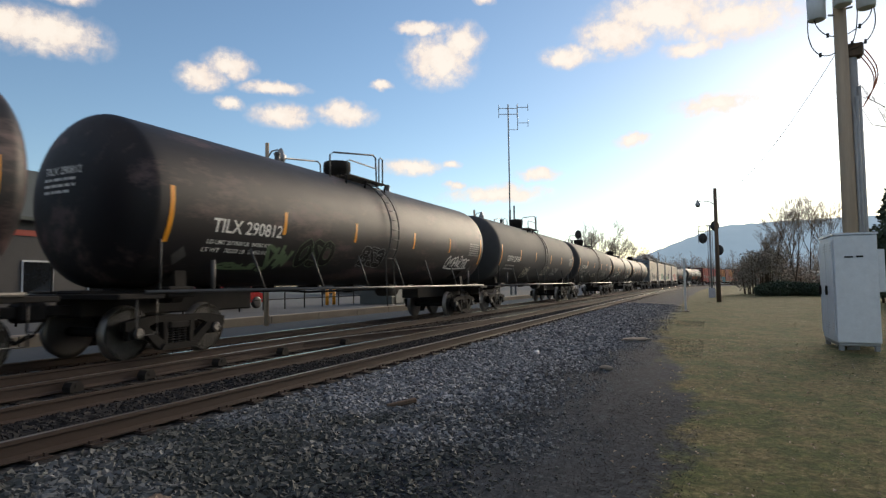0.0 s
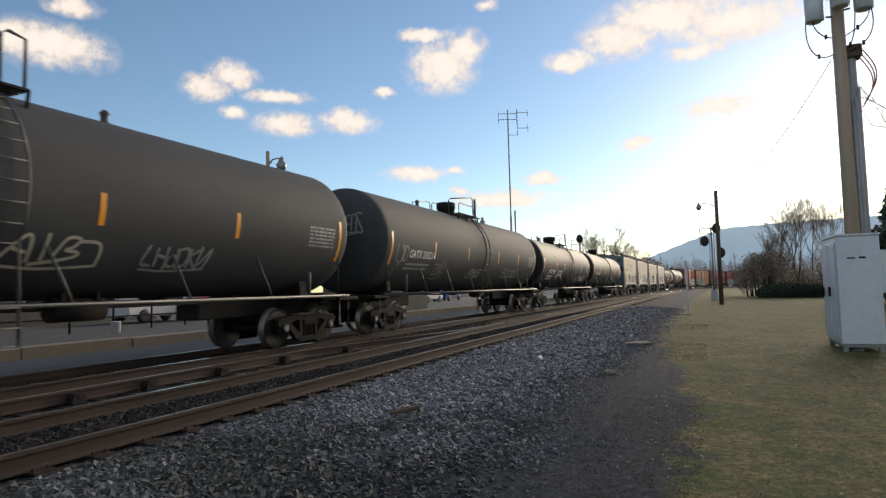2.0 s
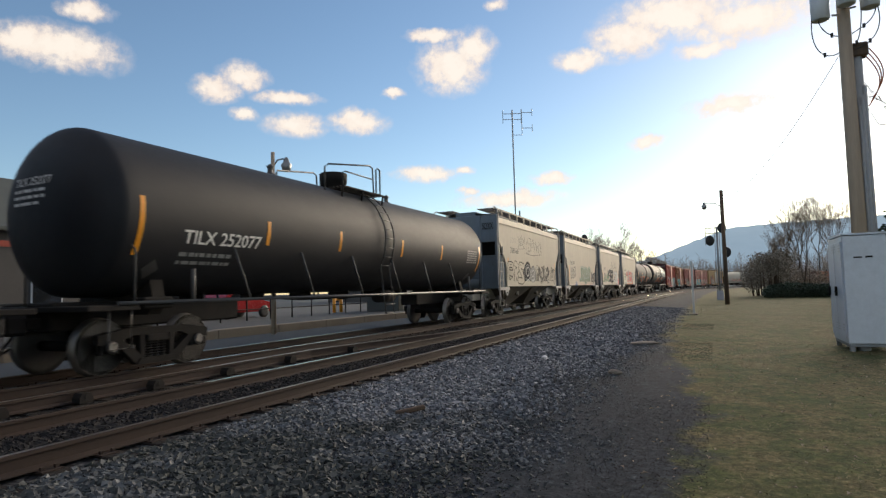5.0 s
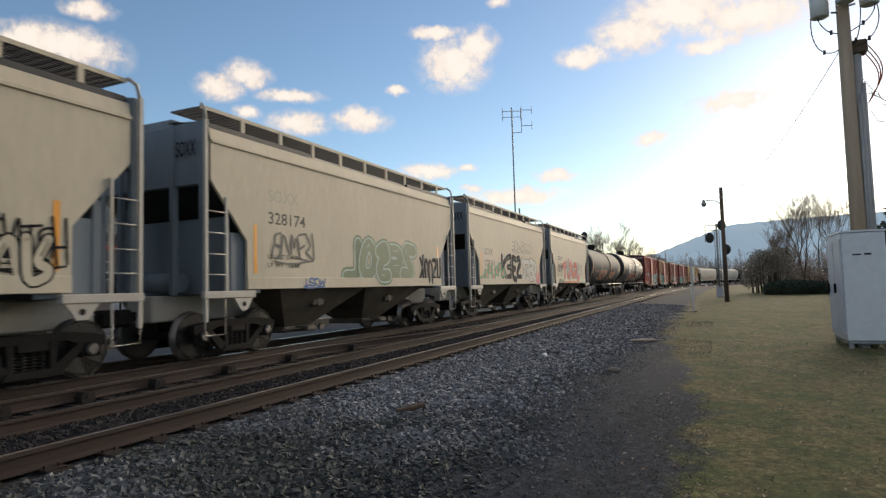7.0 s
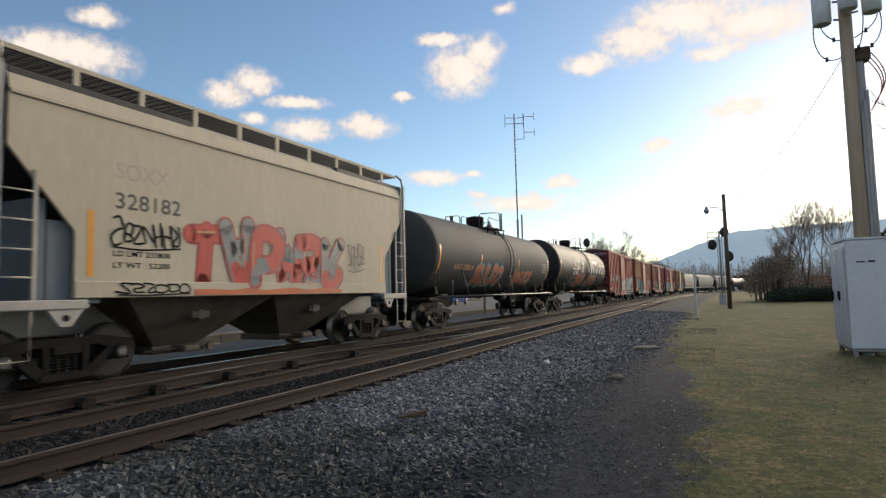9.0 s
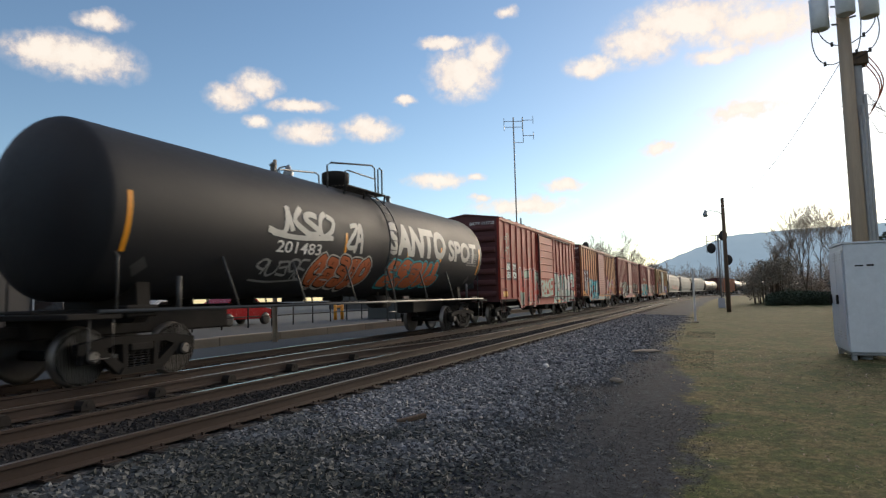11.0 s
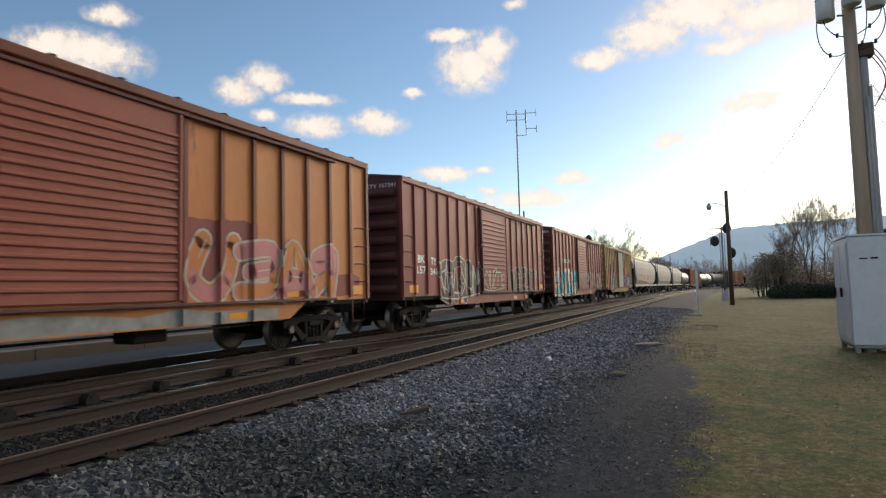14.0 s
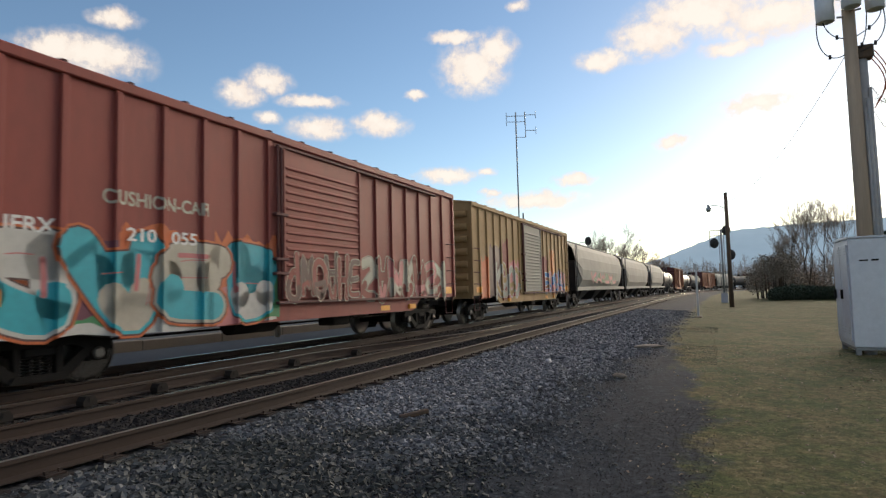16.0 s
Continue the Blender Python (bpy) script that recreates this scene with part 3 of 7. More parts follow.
scatter("grit", 70000, (1.5, 26, 0.15, 3.4), 0.014, octa(), DARK_STONE, "small grit and cinders on the dark path", seed=5, lift=-0.004)


def make_grass():
    rng = np.random.default_rng(7)
    n = 150000
    x = 2.2 + 48 * rng.random(n) ** 2.2
    y = 2.0 - (5.0 + 0.6 * x) * rng.random(n)
    edge = 0.15 + 0.3 * np.sin(x * 0.55) * np.sin(x * 0.21 + 1) + np.clip((x - 9) * 0.11, 0, 1.2)
    ok = (y < edge + rng.normal(size=n) * 0.22) & (np.abs(np.arctan2(y, x)) < 0.62)
    x, y = x[ok], y[ok]
    n = len(x)
    a, lean = rng.random(n) * 6.283, 0.03 + rng.random(n) * 0.05 + x * 0.0015
    hgt, w = 0.006 + rng.random(n) ** 3 * 0.022, 0.003 + rng.random(n) * 0.003 + x * 0.0004
    z = height_at(lateral_of(x, y)) + 0.02 * np.sin(x * 0.7) * np.sin(y * 0.9 + 1)
    b = np.stack([x, y, z - 0.004], -1)
    side = np.stack([np.cos(a), np.sin(a), 0 * a], -1) * w[:, None]
    tip = b + np.stack([-np.sin(a) * lean, np.cos(a) * lean, hgt], -1)
    v = np.stack([b - side, b + side, tip], 1).reshape(-1, 3)
    me = bpy.data.meshes.new("grass")
    me.from_pydata(v.tolist(), [], np.arange(3 * n).reshape(-1, 3).tolist())
    me.materials.append(BLADE)
    tagged(new("grass", me), "short dry olive and straw-coloured winter grass", "grass", kind="stuff")


make_grass()


# ---- tracks ----
def rail_mesh(name, aside, s0, s1, shine, step=1.0, line=None):
    prof = [(-0.075, -0.172), (0.075, -0.172), (0.075, -0.16), (0.012, -0.135), (0.010, -0.045), (0.036, -0.035), (0.036, -0.006), (0.028, 0.0), (-0.028, 0.0), (-0.036, -0.006), (-0.036, -0.035), (-0.010, -0.045), (-0.012, -0.135), (-0.075, -0.16)]
    bm, rings, s = bmesh.new(), [], s0
    while s <= s1:
        off = aside if line is None else line(s)
        c, a = on_line(s, off)
        rings.append([bm.verts.new((c.x - math.sin(a) * y, c.y + math.cos(a) * y, z)) for y, z in prof])
        s += step if s < 150 else 3.0
    k = len(prof)
    for q, r in zip(rings, rings[1:]):
        for i in range(k):
            f = bm.faces.new((q[i], q[(i + 1) % k], r[(i + 1) % k], r[i]))
            f.material_index = 1 if i == 7 else 0
    bm.faces.new(rings[0]), bm.faces.new(rings[-1][::-1])
    bmesh.ops.recalc_face_normals(bm, faces=bm.faces)
    return mesh_of(name, bm, M["rust"], shine)


def tie_mesh():
    bm = bmesh.new()
    box(bm, -0.115, 0.115, -1.3, 1.3, -0.17, 0.0, 0.012)
    return mesh_of("tie", bm, M["tie"])


def plate_mesh():
    bm = bmesh.new()
    box(bm, -0.09, 0.09, -0.17, 0.17, 0.0, 0.014)
    for sx in (-0.06, 0.06):
        for sy in (-0.115, 0.115):
            box(bm, sx - 0.014, sx + 0.014, sy - 0.014, sy + 0.014, 0.012, 0.045)
    return mesh_of("tie_plate", bm, M["rust"])


TIE, PLATE = tie_mesh(), plate_mesh()


def make_track(label, centre, rails, tie_from, tie_to, seed):
    rnd = random.Random(seed)
    t = thing("railway_track", pose(0, 0, 0), label, "railway track", kind="structure")
    for off, shine in rails:
        part("rail", rail_mesh("rail", off, -60, 420, shine), None, t)
    s = tie_from
    while s < tie_to:
        c, a = on_line(s + rnd.uniform(-0.03, 0.03), centre + rnd.uniform(-0.05, 0.05))
        o = part("tie", TIE, None, t)
        o.matrix_basis = pose(c.x, c.y, -0.186 + rnd.uniform(-0.006, 0.004), 0, 0, math.degrees(a) + rnd.uniform(-1, 1))
        if s < 32:
            for off, shine in rails:
                c2, a2 = on_line(s, off)
                p = part("tie_plate", PLATE, None, t)
                p.matrix_basis = pose(c2.x, c2.y, -0.186, 0, 0, math.degrees(a2))
        s += 0.53
    return t


make_track("rust-brown steel rails on dark timber ties in grey ballast, with a passing train", 0.0, ((-0.75, M["rail_shine"]), (0.75, M["rail_shine"])), -2, 62, 1)
make_track("empty rust-brown rails on dark timber ties in grey ballast", -3.93, ((-4.685, M["rail_top"]), (-3.185, M["rail_shine"])), -2, 70, 2)


def lead_line(s):
    """The crossover's rail: beside the far track, then closing on the near track's rail."""
    return float(np.interp(s, [-60, 5, 11, 13, 16, 18, 21], [-1.6, -1.85, -1.75, -2.05, -2.72, -2.95, -3.1]))


def make_lead_rail():
    t = thing("crossover_rail", pose(0, 0, 0), "rust-brown switch rail with dark braces between the two tracks", "rail", kind="structure")
    part("rail", rail_mesh("rail", 0, -30, 21, M["rail_top"], 0.5, lead_line), None, t)
    for s in (4.45, 5.55, 6.75, 8.3, 10.1, 12.2):
        c, a = on_line(s, lead_line(s) - 0.13)
        bm = bmesh.new()
        prism(bm, [(-0.1, -0.17), (0.1, -0.17), (0.1, -0.1), (0.06, -0.04), (-0.06, -0.04), (-0.1, -0.1)], -0.09, 0.07)
        lathe(bm, [(-0.10, 0.03), (-0.07, 0.03)], "y", 8, (0, 0, -0.09))
        o = part("rail_brace", bm, M["under"], t)
        o.matrix_basis = pose(c.x, c.y, 0, 0, 0, math.degrees(a))
    for s in np.arange(-2, 16, 0.53):
        c, a = on_line(s, -1.97)
        bm = bmesh.new()
        box(bm, -0.11, 0.11, -0.62, 0.62, -0.36, -0.19)
        o = part("switch_tie", bm, M["tie"], t)
        o.matrix_basis = pose(c.x, c.y, 0, 0, 0, math.degrees(a))


make_lead_rail()


# ---- rolling stock: shared pieces ----
def wheelset_mesh():
    bm = bmesh.new()
    for sy in (-1, 1):
        lathe(bm, [(sy * 0.815, 0.12), (sy * 0.80, 0.30), (sy * 0.83, 0.39), (sy * 0.83, 0.452)], "y", 28)
        lathe(bm, [(sy * 0.83, 0.454), (sy * 0.715, 0.460), (sy * 0.70, 0.486), (sy * 0.685, 0.484), (sy * 0.682, 0.40)], "y", 28, mat=1)
        lathe(bm, [(sy * 0.70, 0.39), (sy * 0.735, 0.30), (sy * 0.72, 0.13)], "y", 28)
    lathe(bm, [(-1.06, 0.085), (1.06, 0.085)], "y", 12)
    for sy in (-1, 1):
        lathe(bm, [(sy * 1.0, 0.12), (sy * 1.09, 0.12)], "y", 14)
        lathe(bm, [(sy * 1.09, 0.10), (sy * 1.115, 0.07)], "y", 14, mat=1)
        for k in range(3):
            a = 2.094 * k
            lathe(bm, [(sy * 1.105, 0.02), (sy * 1.135, 0.02)], "y", 6, (0.065 * math.cos(a), 0, 0.065 * math.sin(a)), 1)
    return mesh_of("wheelset", bm, M["wheel"], M["tread"])


def side_frame_mesh():
    bm = bmesh.new()
    y0, y1 = 0.93, 1.07
    prism(bm, [(-1.12, 0.50), (-1.12, 0.66), (-0.62, 0.74), (0.62, 0.74), (1.12, 0.66), (1.12, 0.50), (0.72, 0.54), (0.5, 0.62), (-0.5, 0.62), (-0.72, 0.54)], y0, y1)
    prism(bm, [(-0.86, 0.56), (-0.68, 0.56), (-0.30, 0.26), (-0.30, 0.14), (-0.42, 0.14)], y0, y1)
    prism(bm, [(0.86, 0.56), (0.68, 0.56), (0.30, 0.26), (0.30, 0.14), (0.42, 0.14)], y0, y1)
    prism(bm, [(-0.42, 0.13), (0.42, 0.13), (0.36, 0.23), (-0.36, 0.23)], y0 - 0.03, y1 + 0.03)
    for sx in (-1, 1):
        prism(bm, [(sx * 0.33, 0.2), (sx * 0.25, 0.2), (sx * 0.25, 0.65), (sx * 0.36, 0.65)], y0, y1)
        prism(bm, [(sx * 0.74, 0.34), (sx * 0.74, 0.56), (sx * 1.06, 0.56), (sx * 1.06, 0.34), (sx * 1.02, 0.34), (sx * 1.02, 0.5), (sx * 0.78, 0.5), (sx * 0.78, 0.34)], y0 + 0.01, y1 - 0.01)
    return mesh_of("side_frame", bm, M["truck"])


def spring_mesh():
    bm = bmesh.new()
    pts = [(0.055 * math.cos(a), 1.0 + 0.055 * math.sin(a), 0.23 + 0.27 * a / (6 * 6.283)) for a in np.linspace(0, 6 * 6.283, 37)]
    tube(bm, pts, 0.017, 4)
    return mesh_of("spring", bm, M["truck"])


def wedge_mesh():
    bm = bmesh.new()
    box(bm, -0.22, 0.22, 0.92, 1.1, 0.49, 0.62, 0.02)
    return mesh_of("bolster_end", bm, M["truck"])


def bolster_mesh():
    bm = bmesh.new()
    box(bm, -0.2, 0.2, -0.95, 0.95, 0.5, 0.74, 0.03)
    box(bm, -0.32, 0.32, -0.3, 0.3, 0.7, 0.9, 0.03)
    for sx in (-0.55, 0.55):
        box(bm, sx - 0.06, sx + 0.06, -0.8, 0.8, 0.36, 0.46, 0.02)
        for sy in (-0.75, 0.75):
            box(bm, sx * 0.82 - 0.05, sx * 0.82 + 0.05, sy - 0.05, sy + 0.05, 0.28, 0.6, 0.02)
    return mesh_of("truck", bm, M["under"])


WHEELSET, FRAME, SPRING, WEDGE, BOLSTER = wheelset_mesh(), side_frame_mesh(), spring_mesh(), wedge_mesh(), bolster_mesh()
WHEELS = []
HALF_TURN = pose(0, 0, 0, 0, 0, 180)


def add_truck(car, x):
    t = part("truck", BOLSTER, None, car)
    t.matrix_basis = pose(x, 0, 0)
    for turn in (pose(0, 0, 0), HALF_TURN):
        part("side_frame", FRAME, None, t).matrix_basis = turn
        part("bolster_end", WEDGE, None, t).matrix_basis = turn
        for dx in (-0.14, 0.0, 0.14):
            part("spring", SPRING, None, t).matrix_basis = turn @ pose(dx, 0, 0)
    for sx in (-0.89, 0.89):
        w = part("wheelset", WHEELSET, None, t)
        w.matrix_basis = pose(sx, 0, 0.457)
        WHEELS.append((car, w, sx))


def add_coupler(car, x):
    s = 1 if x > 0 else -1
    bm = bmesh.new()
    box(bm, min(x, x + s * 0.9), max(x, x + s * 0.9), -0.09, 0.09, 0.78, 0.96, 0.02)
    box(bm, min(x + s * 0.65, x + s * 1.0), max(x + s * 0.65, x + s * 1.0), -0.17, 0.15, 0.70, 1.02, 0.05)
    tube(bm, [(x, 0.45, 0.95), (x + s * 0.4, 0.42, 0.45), (x + s * 0.75, 0.3, 0.35), (x + s * 0.95, 0.2, 0.5)], 0.025, 5)
    part("coupler", bm, M["under"], car)


# ---- lettering and sprayed paint ----
def on_side(y0):
    return lambda x, z, lift: (x, -y0 - lift, z)


def on_tank(r, zc):
    return lambda x, z, lift: (x, -math.sqrt(max((r + lift) ** 2 - (z - zc) ** 2, 0.0)), z)


CUTS = {}


def on_ribs(y0, ribs):
    """A side with upright posts: paint runs over their faces too."""
    def where(x, z, lift):
        return (x, -y0 - lift - (0.056 if any(abs(x - r) < 0.0565 for r in ribs) else 0.0), z)
    CUTS[where] = [r + d for r in ribs for d in (-0.058, -0.055, 0.055, 0.058)]
    return where


def lay(bm, where, lift):
    """Cuts a flat mesh in x and z into strips and lays it on a car's side."""
    xs = [v.co.x for v in bm.verts]
    for x in CUTS.get(where, ()):
        if min(xs) < x < max(xs):
            bmesh.ops.bisect_plane(bm, geom=list(bm.verts) + list(bm.edges) + list(bm.faces), plane_co=(x, 0, 0), plane_no=(1, 0, 0))
    zs = [v.co.z for v in bm.verts]
    lo, hi = (where(0, z, 0)[1] for z in (min(zs), (min(zs) + max(zs)) / 2))
    if abs(hi - lo) > 1e-6:
        for z in np.arange(min(zs) + 0.14, max(zs), 0.14):
            bmesh.ops.bisect_plane(bm, geom=list(bm.verts) + list(bm.edges) + list(bm.faces), plane_co=(0, 0, z), plane_no=(0, 0, 1))
    for v in bm.verts:
        v.co = where(v.co.x, v.co.z, lift + v.co.y)
    bmesh.ops.recalc_face_normals(bm, faces=bm.faces)


def words(car, body, x0, x1, z0, z1, material, where, lift=0.006, bold=0.012, name="lettering"):
    """Lettering that fills the width x0 to x1 and the height z0 to z1."""
    cu = bpy.data.curves.new(name, "FONT")
    cu.body, cu.size, cu.offset, cu.resolution_u = body, 1.0, bold, 3
    ob = bpy.data.objects.new(name, cu)
    me = bpy.data.meshes.new_from_object(ob)
    bpy.data.objects.remove(ob)
    bm = bmesh.new()
    bm.from_mesh(me)
    xs, ys = [v.co.x for v in bm.verts], [v.co.y for v in bm.verts]
    for v in bm.verts:
        v.co = (x0 + (v.co.x - min(xs)) / (max(xs) - min(xs)) * (x1 - x0), 0, z0 + (v.co.y - min(ys)) / (max(ys) - min(ys)) * (z1 - z0))
    bmesh.ops.triangulate(bm, faces=bm.faces)
    lay(bm, where, lift)
    return tagged(part(name, bm, material, car), kind="stuff" if z1 - z0 < 0.18 else "")


def bars(car, rows, material, where, lift=0.006, seed=0, name="small_lettering"):
    """Rows (x0, x1, z, height) of lettering too small to read, as broken bars."""
    rnd, bm = random.Random(seed), bmesh.new()
    for x0, x1, z, h in rows:
        x = x0
        while x < x1:
            w = rnd.uniform(0.06, 0.2)
            e = min(x + w, x1)
            bm.faces.new([bm.verts.new((a, 0, c)) for a, c in ((x, z), (e, z), (e, z + h), (x, z + h))])
            x = e + rnd.uniform(0.02, 0.05)
    lay(bm, where, lift)
    return tagged(part(name, bm, material, car), kind="stuff")


def patch(car, x0, x1, z0, z1, material, where, lift=0.005, name="panel", wob=0.0, seed=0):
    rnd, bm = random.Random(seed), bmesh.new()
    n = 10
    top = [(x0 + (x1 - x0) * i / n, z1 + rnd.uniform(-wob, wob)) for i in range(n + 1)]
    low = [(x0 + (x1 - x0) * i / n, z0 + rnd.uniform(-wob, wob) * 0.4) for i in range(n + 1)]
    a, c = [bm.verts.new((x, 0, z)) for x, z in top], [bm.verts.new((x, 0, z)) for x, z in low]
    for i in range(n):
        bm.faces.new((c[i], c[i + 1], a[i + 1], a[i]))
    lay(bm, where, lift)
    return part(name, bm, material, car)


def ribbon(bm, pts, w):
    left, right = [], []
    for i, p in enumerate(pts):
        q, r = pts[max(i - 1, 0)], pts[min(i + 1, len(pts) - 1)]
        dx, dz = r[0] - q[0], r[1] - q[1]
        k = w / 2 / max(math.hypot(dx, dz), 1e-6)
        left.append(bm.verts.new((p[0] - dz * k, 0, p[1] + dx * k)))
        right.append(bm.verts.new((p[0] + dz * k, 0, p[1] - dx * k)))
    for i in range(len(pts) - 1):
        bm.faces.new((right[i], right[i + 1], left[i + 1], left[i]))


def blob(cx, cz, w, h, rnd, grow=0.0, square=2.6):
    ph = [rnd.uniform(0, 6.28) for _ in range(3)]
    am = [rnd.uniform(0.03, 0.10) for _ in range(3)]
    out = []
    for k in range(26):
        a = 2 * math.pi * k / 26
        r = 1 + sum(m * math.sin((j + 2) * a + p) for j, (m, p) in enumerate(zip(am, ph)))
        c, s = math.cos(a), math.sin(a)
        out.append((cx + (w / 2 * r + grow) * math.copysign(abs(c) ** (2 / square), c), cz + (h / 2 * r + grow) * math.copysign(abs(s) ** (2 / square), s)))
    return out


# skeletons of sprayed letter forms, in a box of one by one
FORMS = {
    "T": [[(-0.5, 0.34), (0.5, 0.38)], [(0.02, 0.36), (-0.04, -0.48)]],
    "A": [[(-0.42, -0.48), (-0.12, 0.38), (0.12, 0.4), (0.42, -0.48)], [(-0.26, -0.12), (0.28, -0.1)]],
    "P": [[(-0.3, -0.48), (-0.3, 0.4), (0.2, 0.42), (0.38, 0.18), (0.12, -0.08), (-0.22, -0.06)]],
    "W": [[(-0.45, 0.42), (-0.28, -0.4), (0.0, 0.2), (0.24, -0.4), (0.45, 0.42)]],
    "E": [[(0.4, 0.4), (-0.28, 0.38), (-0.36, 0.0), (-0.3, -0.4), (0.42, -0.4)], [(-0.32, 0.0), (0.26, 0.02)]],
    "R": [[(-0.32, -0.48), (-0.32, 0.4), (0.2, 0.42), (0.36, 0.18), (-0.05, -0.02), (0.42, -0.48)]],
    "O": [[(0.0, 0.42), (-0.36, 0.25), (-0.38, -0.2), (0.0, -0.42), (0.36, -0.22), (0.36, 0.22), (0.0, 0.42)]],
    "S": [[(0.4, 0.36), (-0.1, 0.44), (-0.36, 0.2), (0.0, 0.02), (0.36, -0.2), (0.1, -0.44), (-0.42, -0.38)]],
    "N": [[(-0.4, -0.48), (-0.36, 0.42), (0.32, -0.38), (0.4, 0.48)]],
    "K": [[(-0.32, -0.48), (-0.32, 0.48)], [(0.4, 0.46), (-0.2, 0.02), (0.42, -0.46)]],
    "U": [[(-0.38, 0.46), (-0.36, -0.2), (0.0, -0.42), (0.34, -0.2), (0.38, 0.46)]],
    "D": [[(-0.32, -0.42), (-0.34, 0.42), (0.2, 0.36), (0.42, 0.0), (0.22, -0.36), (-0.32, -0.42)]],
    "B": [[(-0.32, -0.42), (-0.32, 0.44), (0.26, 0.36), (0.2, 0.06), (-0.2, 0.02), (0.34, -0.06), (0.32, -0.38), (-0.32, -0.42)]],
    "H": [[(-0.36, -0.48), (-0.34, 0.48)], [(0.36, -0.48), (0.34, 0.48)], [(-0.34, 0.0), (0.34, 0.04)]],
    "Z": [[(-0.42, 0.38), (0.38, 0.4), (-0.36, -0.36), (0.44, -0.4)]],
    "L": [[(-0.3, 0.46), (-0.32, -0.38), (0.42, -0.42)]]}


def smooth_line(pts, steps=4):
    out = []
    for i in range(len(pts) - 1):
        a, b, c, d = pts[max(i - 1, 0)], pts[i], pts[i + 1], pts[min(i + 2, len(pts) - 1)]
        for k in range(steps):
            u = k / steps
            out.append(tuple(0.5 * (2 * b[j] + (c[j] - a[j]) * u + (2 * a[j] - 5 * b[j] + 4 * c[j] - d[j]) * u * u + (3 * b[j] - a[j] - 3 * c[j] + d[j]) * u ** 3) for j in (0, 1)))
    return out + [pts[-1]]


def fat_line(pts, w):
    """A thick stroke with round ends: its strips and its two end discs."""
    out, edge = [], []
    for i, p in enumerate(pts):
        q, r = pts[max(i - 1, 0)], pts[min(i + 1, len(pts) - 1)]
        dx, dz = r[0] - q[0], r[1] - q[1]
        k = w / 2 / max(math.hypot(dx, dz), 1e-6)
        edge.append(((p[0] - dz * k, p[1] + dx * k), (p[0] + dz * k, p[1] - dx * k)))
    for (a, b), (c, d) in zip(edge, edge[1:]):
        out.append((b, d, c, a))
    for p in (pts[0], pts[-1]):
        out.append([(p[0] + w / 2 * math.cos(t), p[1] + w / 2 * math.sin(t)) for t in np.linspace(0, 2 * math.pi, 12, endpoint=False)])
    return out


def tag_strokes(car, x0, x1, z0, z1, material, where, seed, w=0.035, n=7, lift=0.012):
    """A quick sprayed tag: thin, joined strokes that cannot be read."""
    rnd, bm = random.Random(seed), bmesh.new()
    ww, hh = (x1 - x0) / n, (z1 - z0)
    for i in range(n):
        cx, cz = x0 + ww * (i + 0.5), (z0 + z1) / 2 + rnd.uniform(-0.06, 0.06) * hh
        fx, fz, tall = rnd.choice((-1, 1)), rnd.choice((-1, 1)), rnd.uniform(0.75, 1.1)
        for line in FORMS[rnd.choice(sorted(FORMS))]:
            ribbon(bm, smooth_line([(cx + 1.25 * ww * (fx * x + 0.2 * z + rnd.uniform(-0.1, 0.1)), cz + hh * tall * (fz * z + rnd.uniform(-0.1, 0.1))) for x, z in line]), w)
    if n > 3:
        ribbon(bm, smooth_line([(x0, z0 - 0.05 * hh), (x0 + (x1 - x0) * 0.4, z0 - 0.12 * hh), (x1, z0 + 0.02 * hh)]), w * 0.8)
    lay(bm, where, lift)
    return tagged(part("graffiti_tag", bm, material, car), kind="stuff")


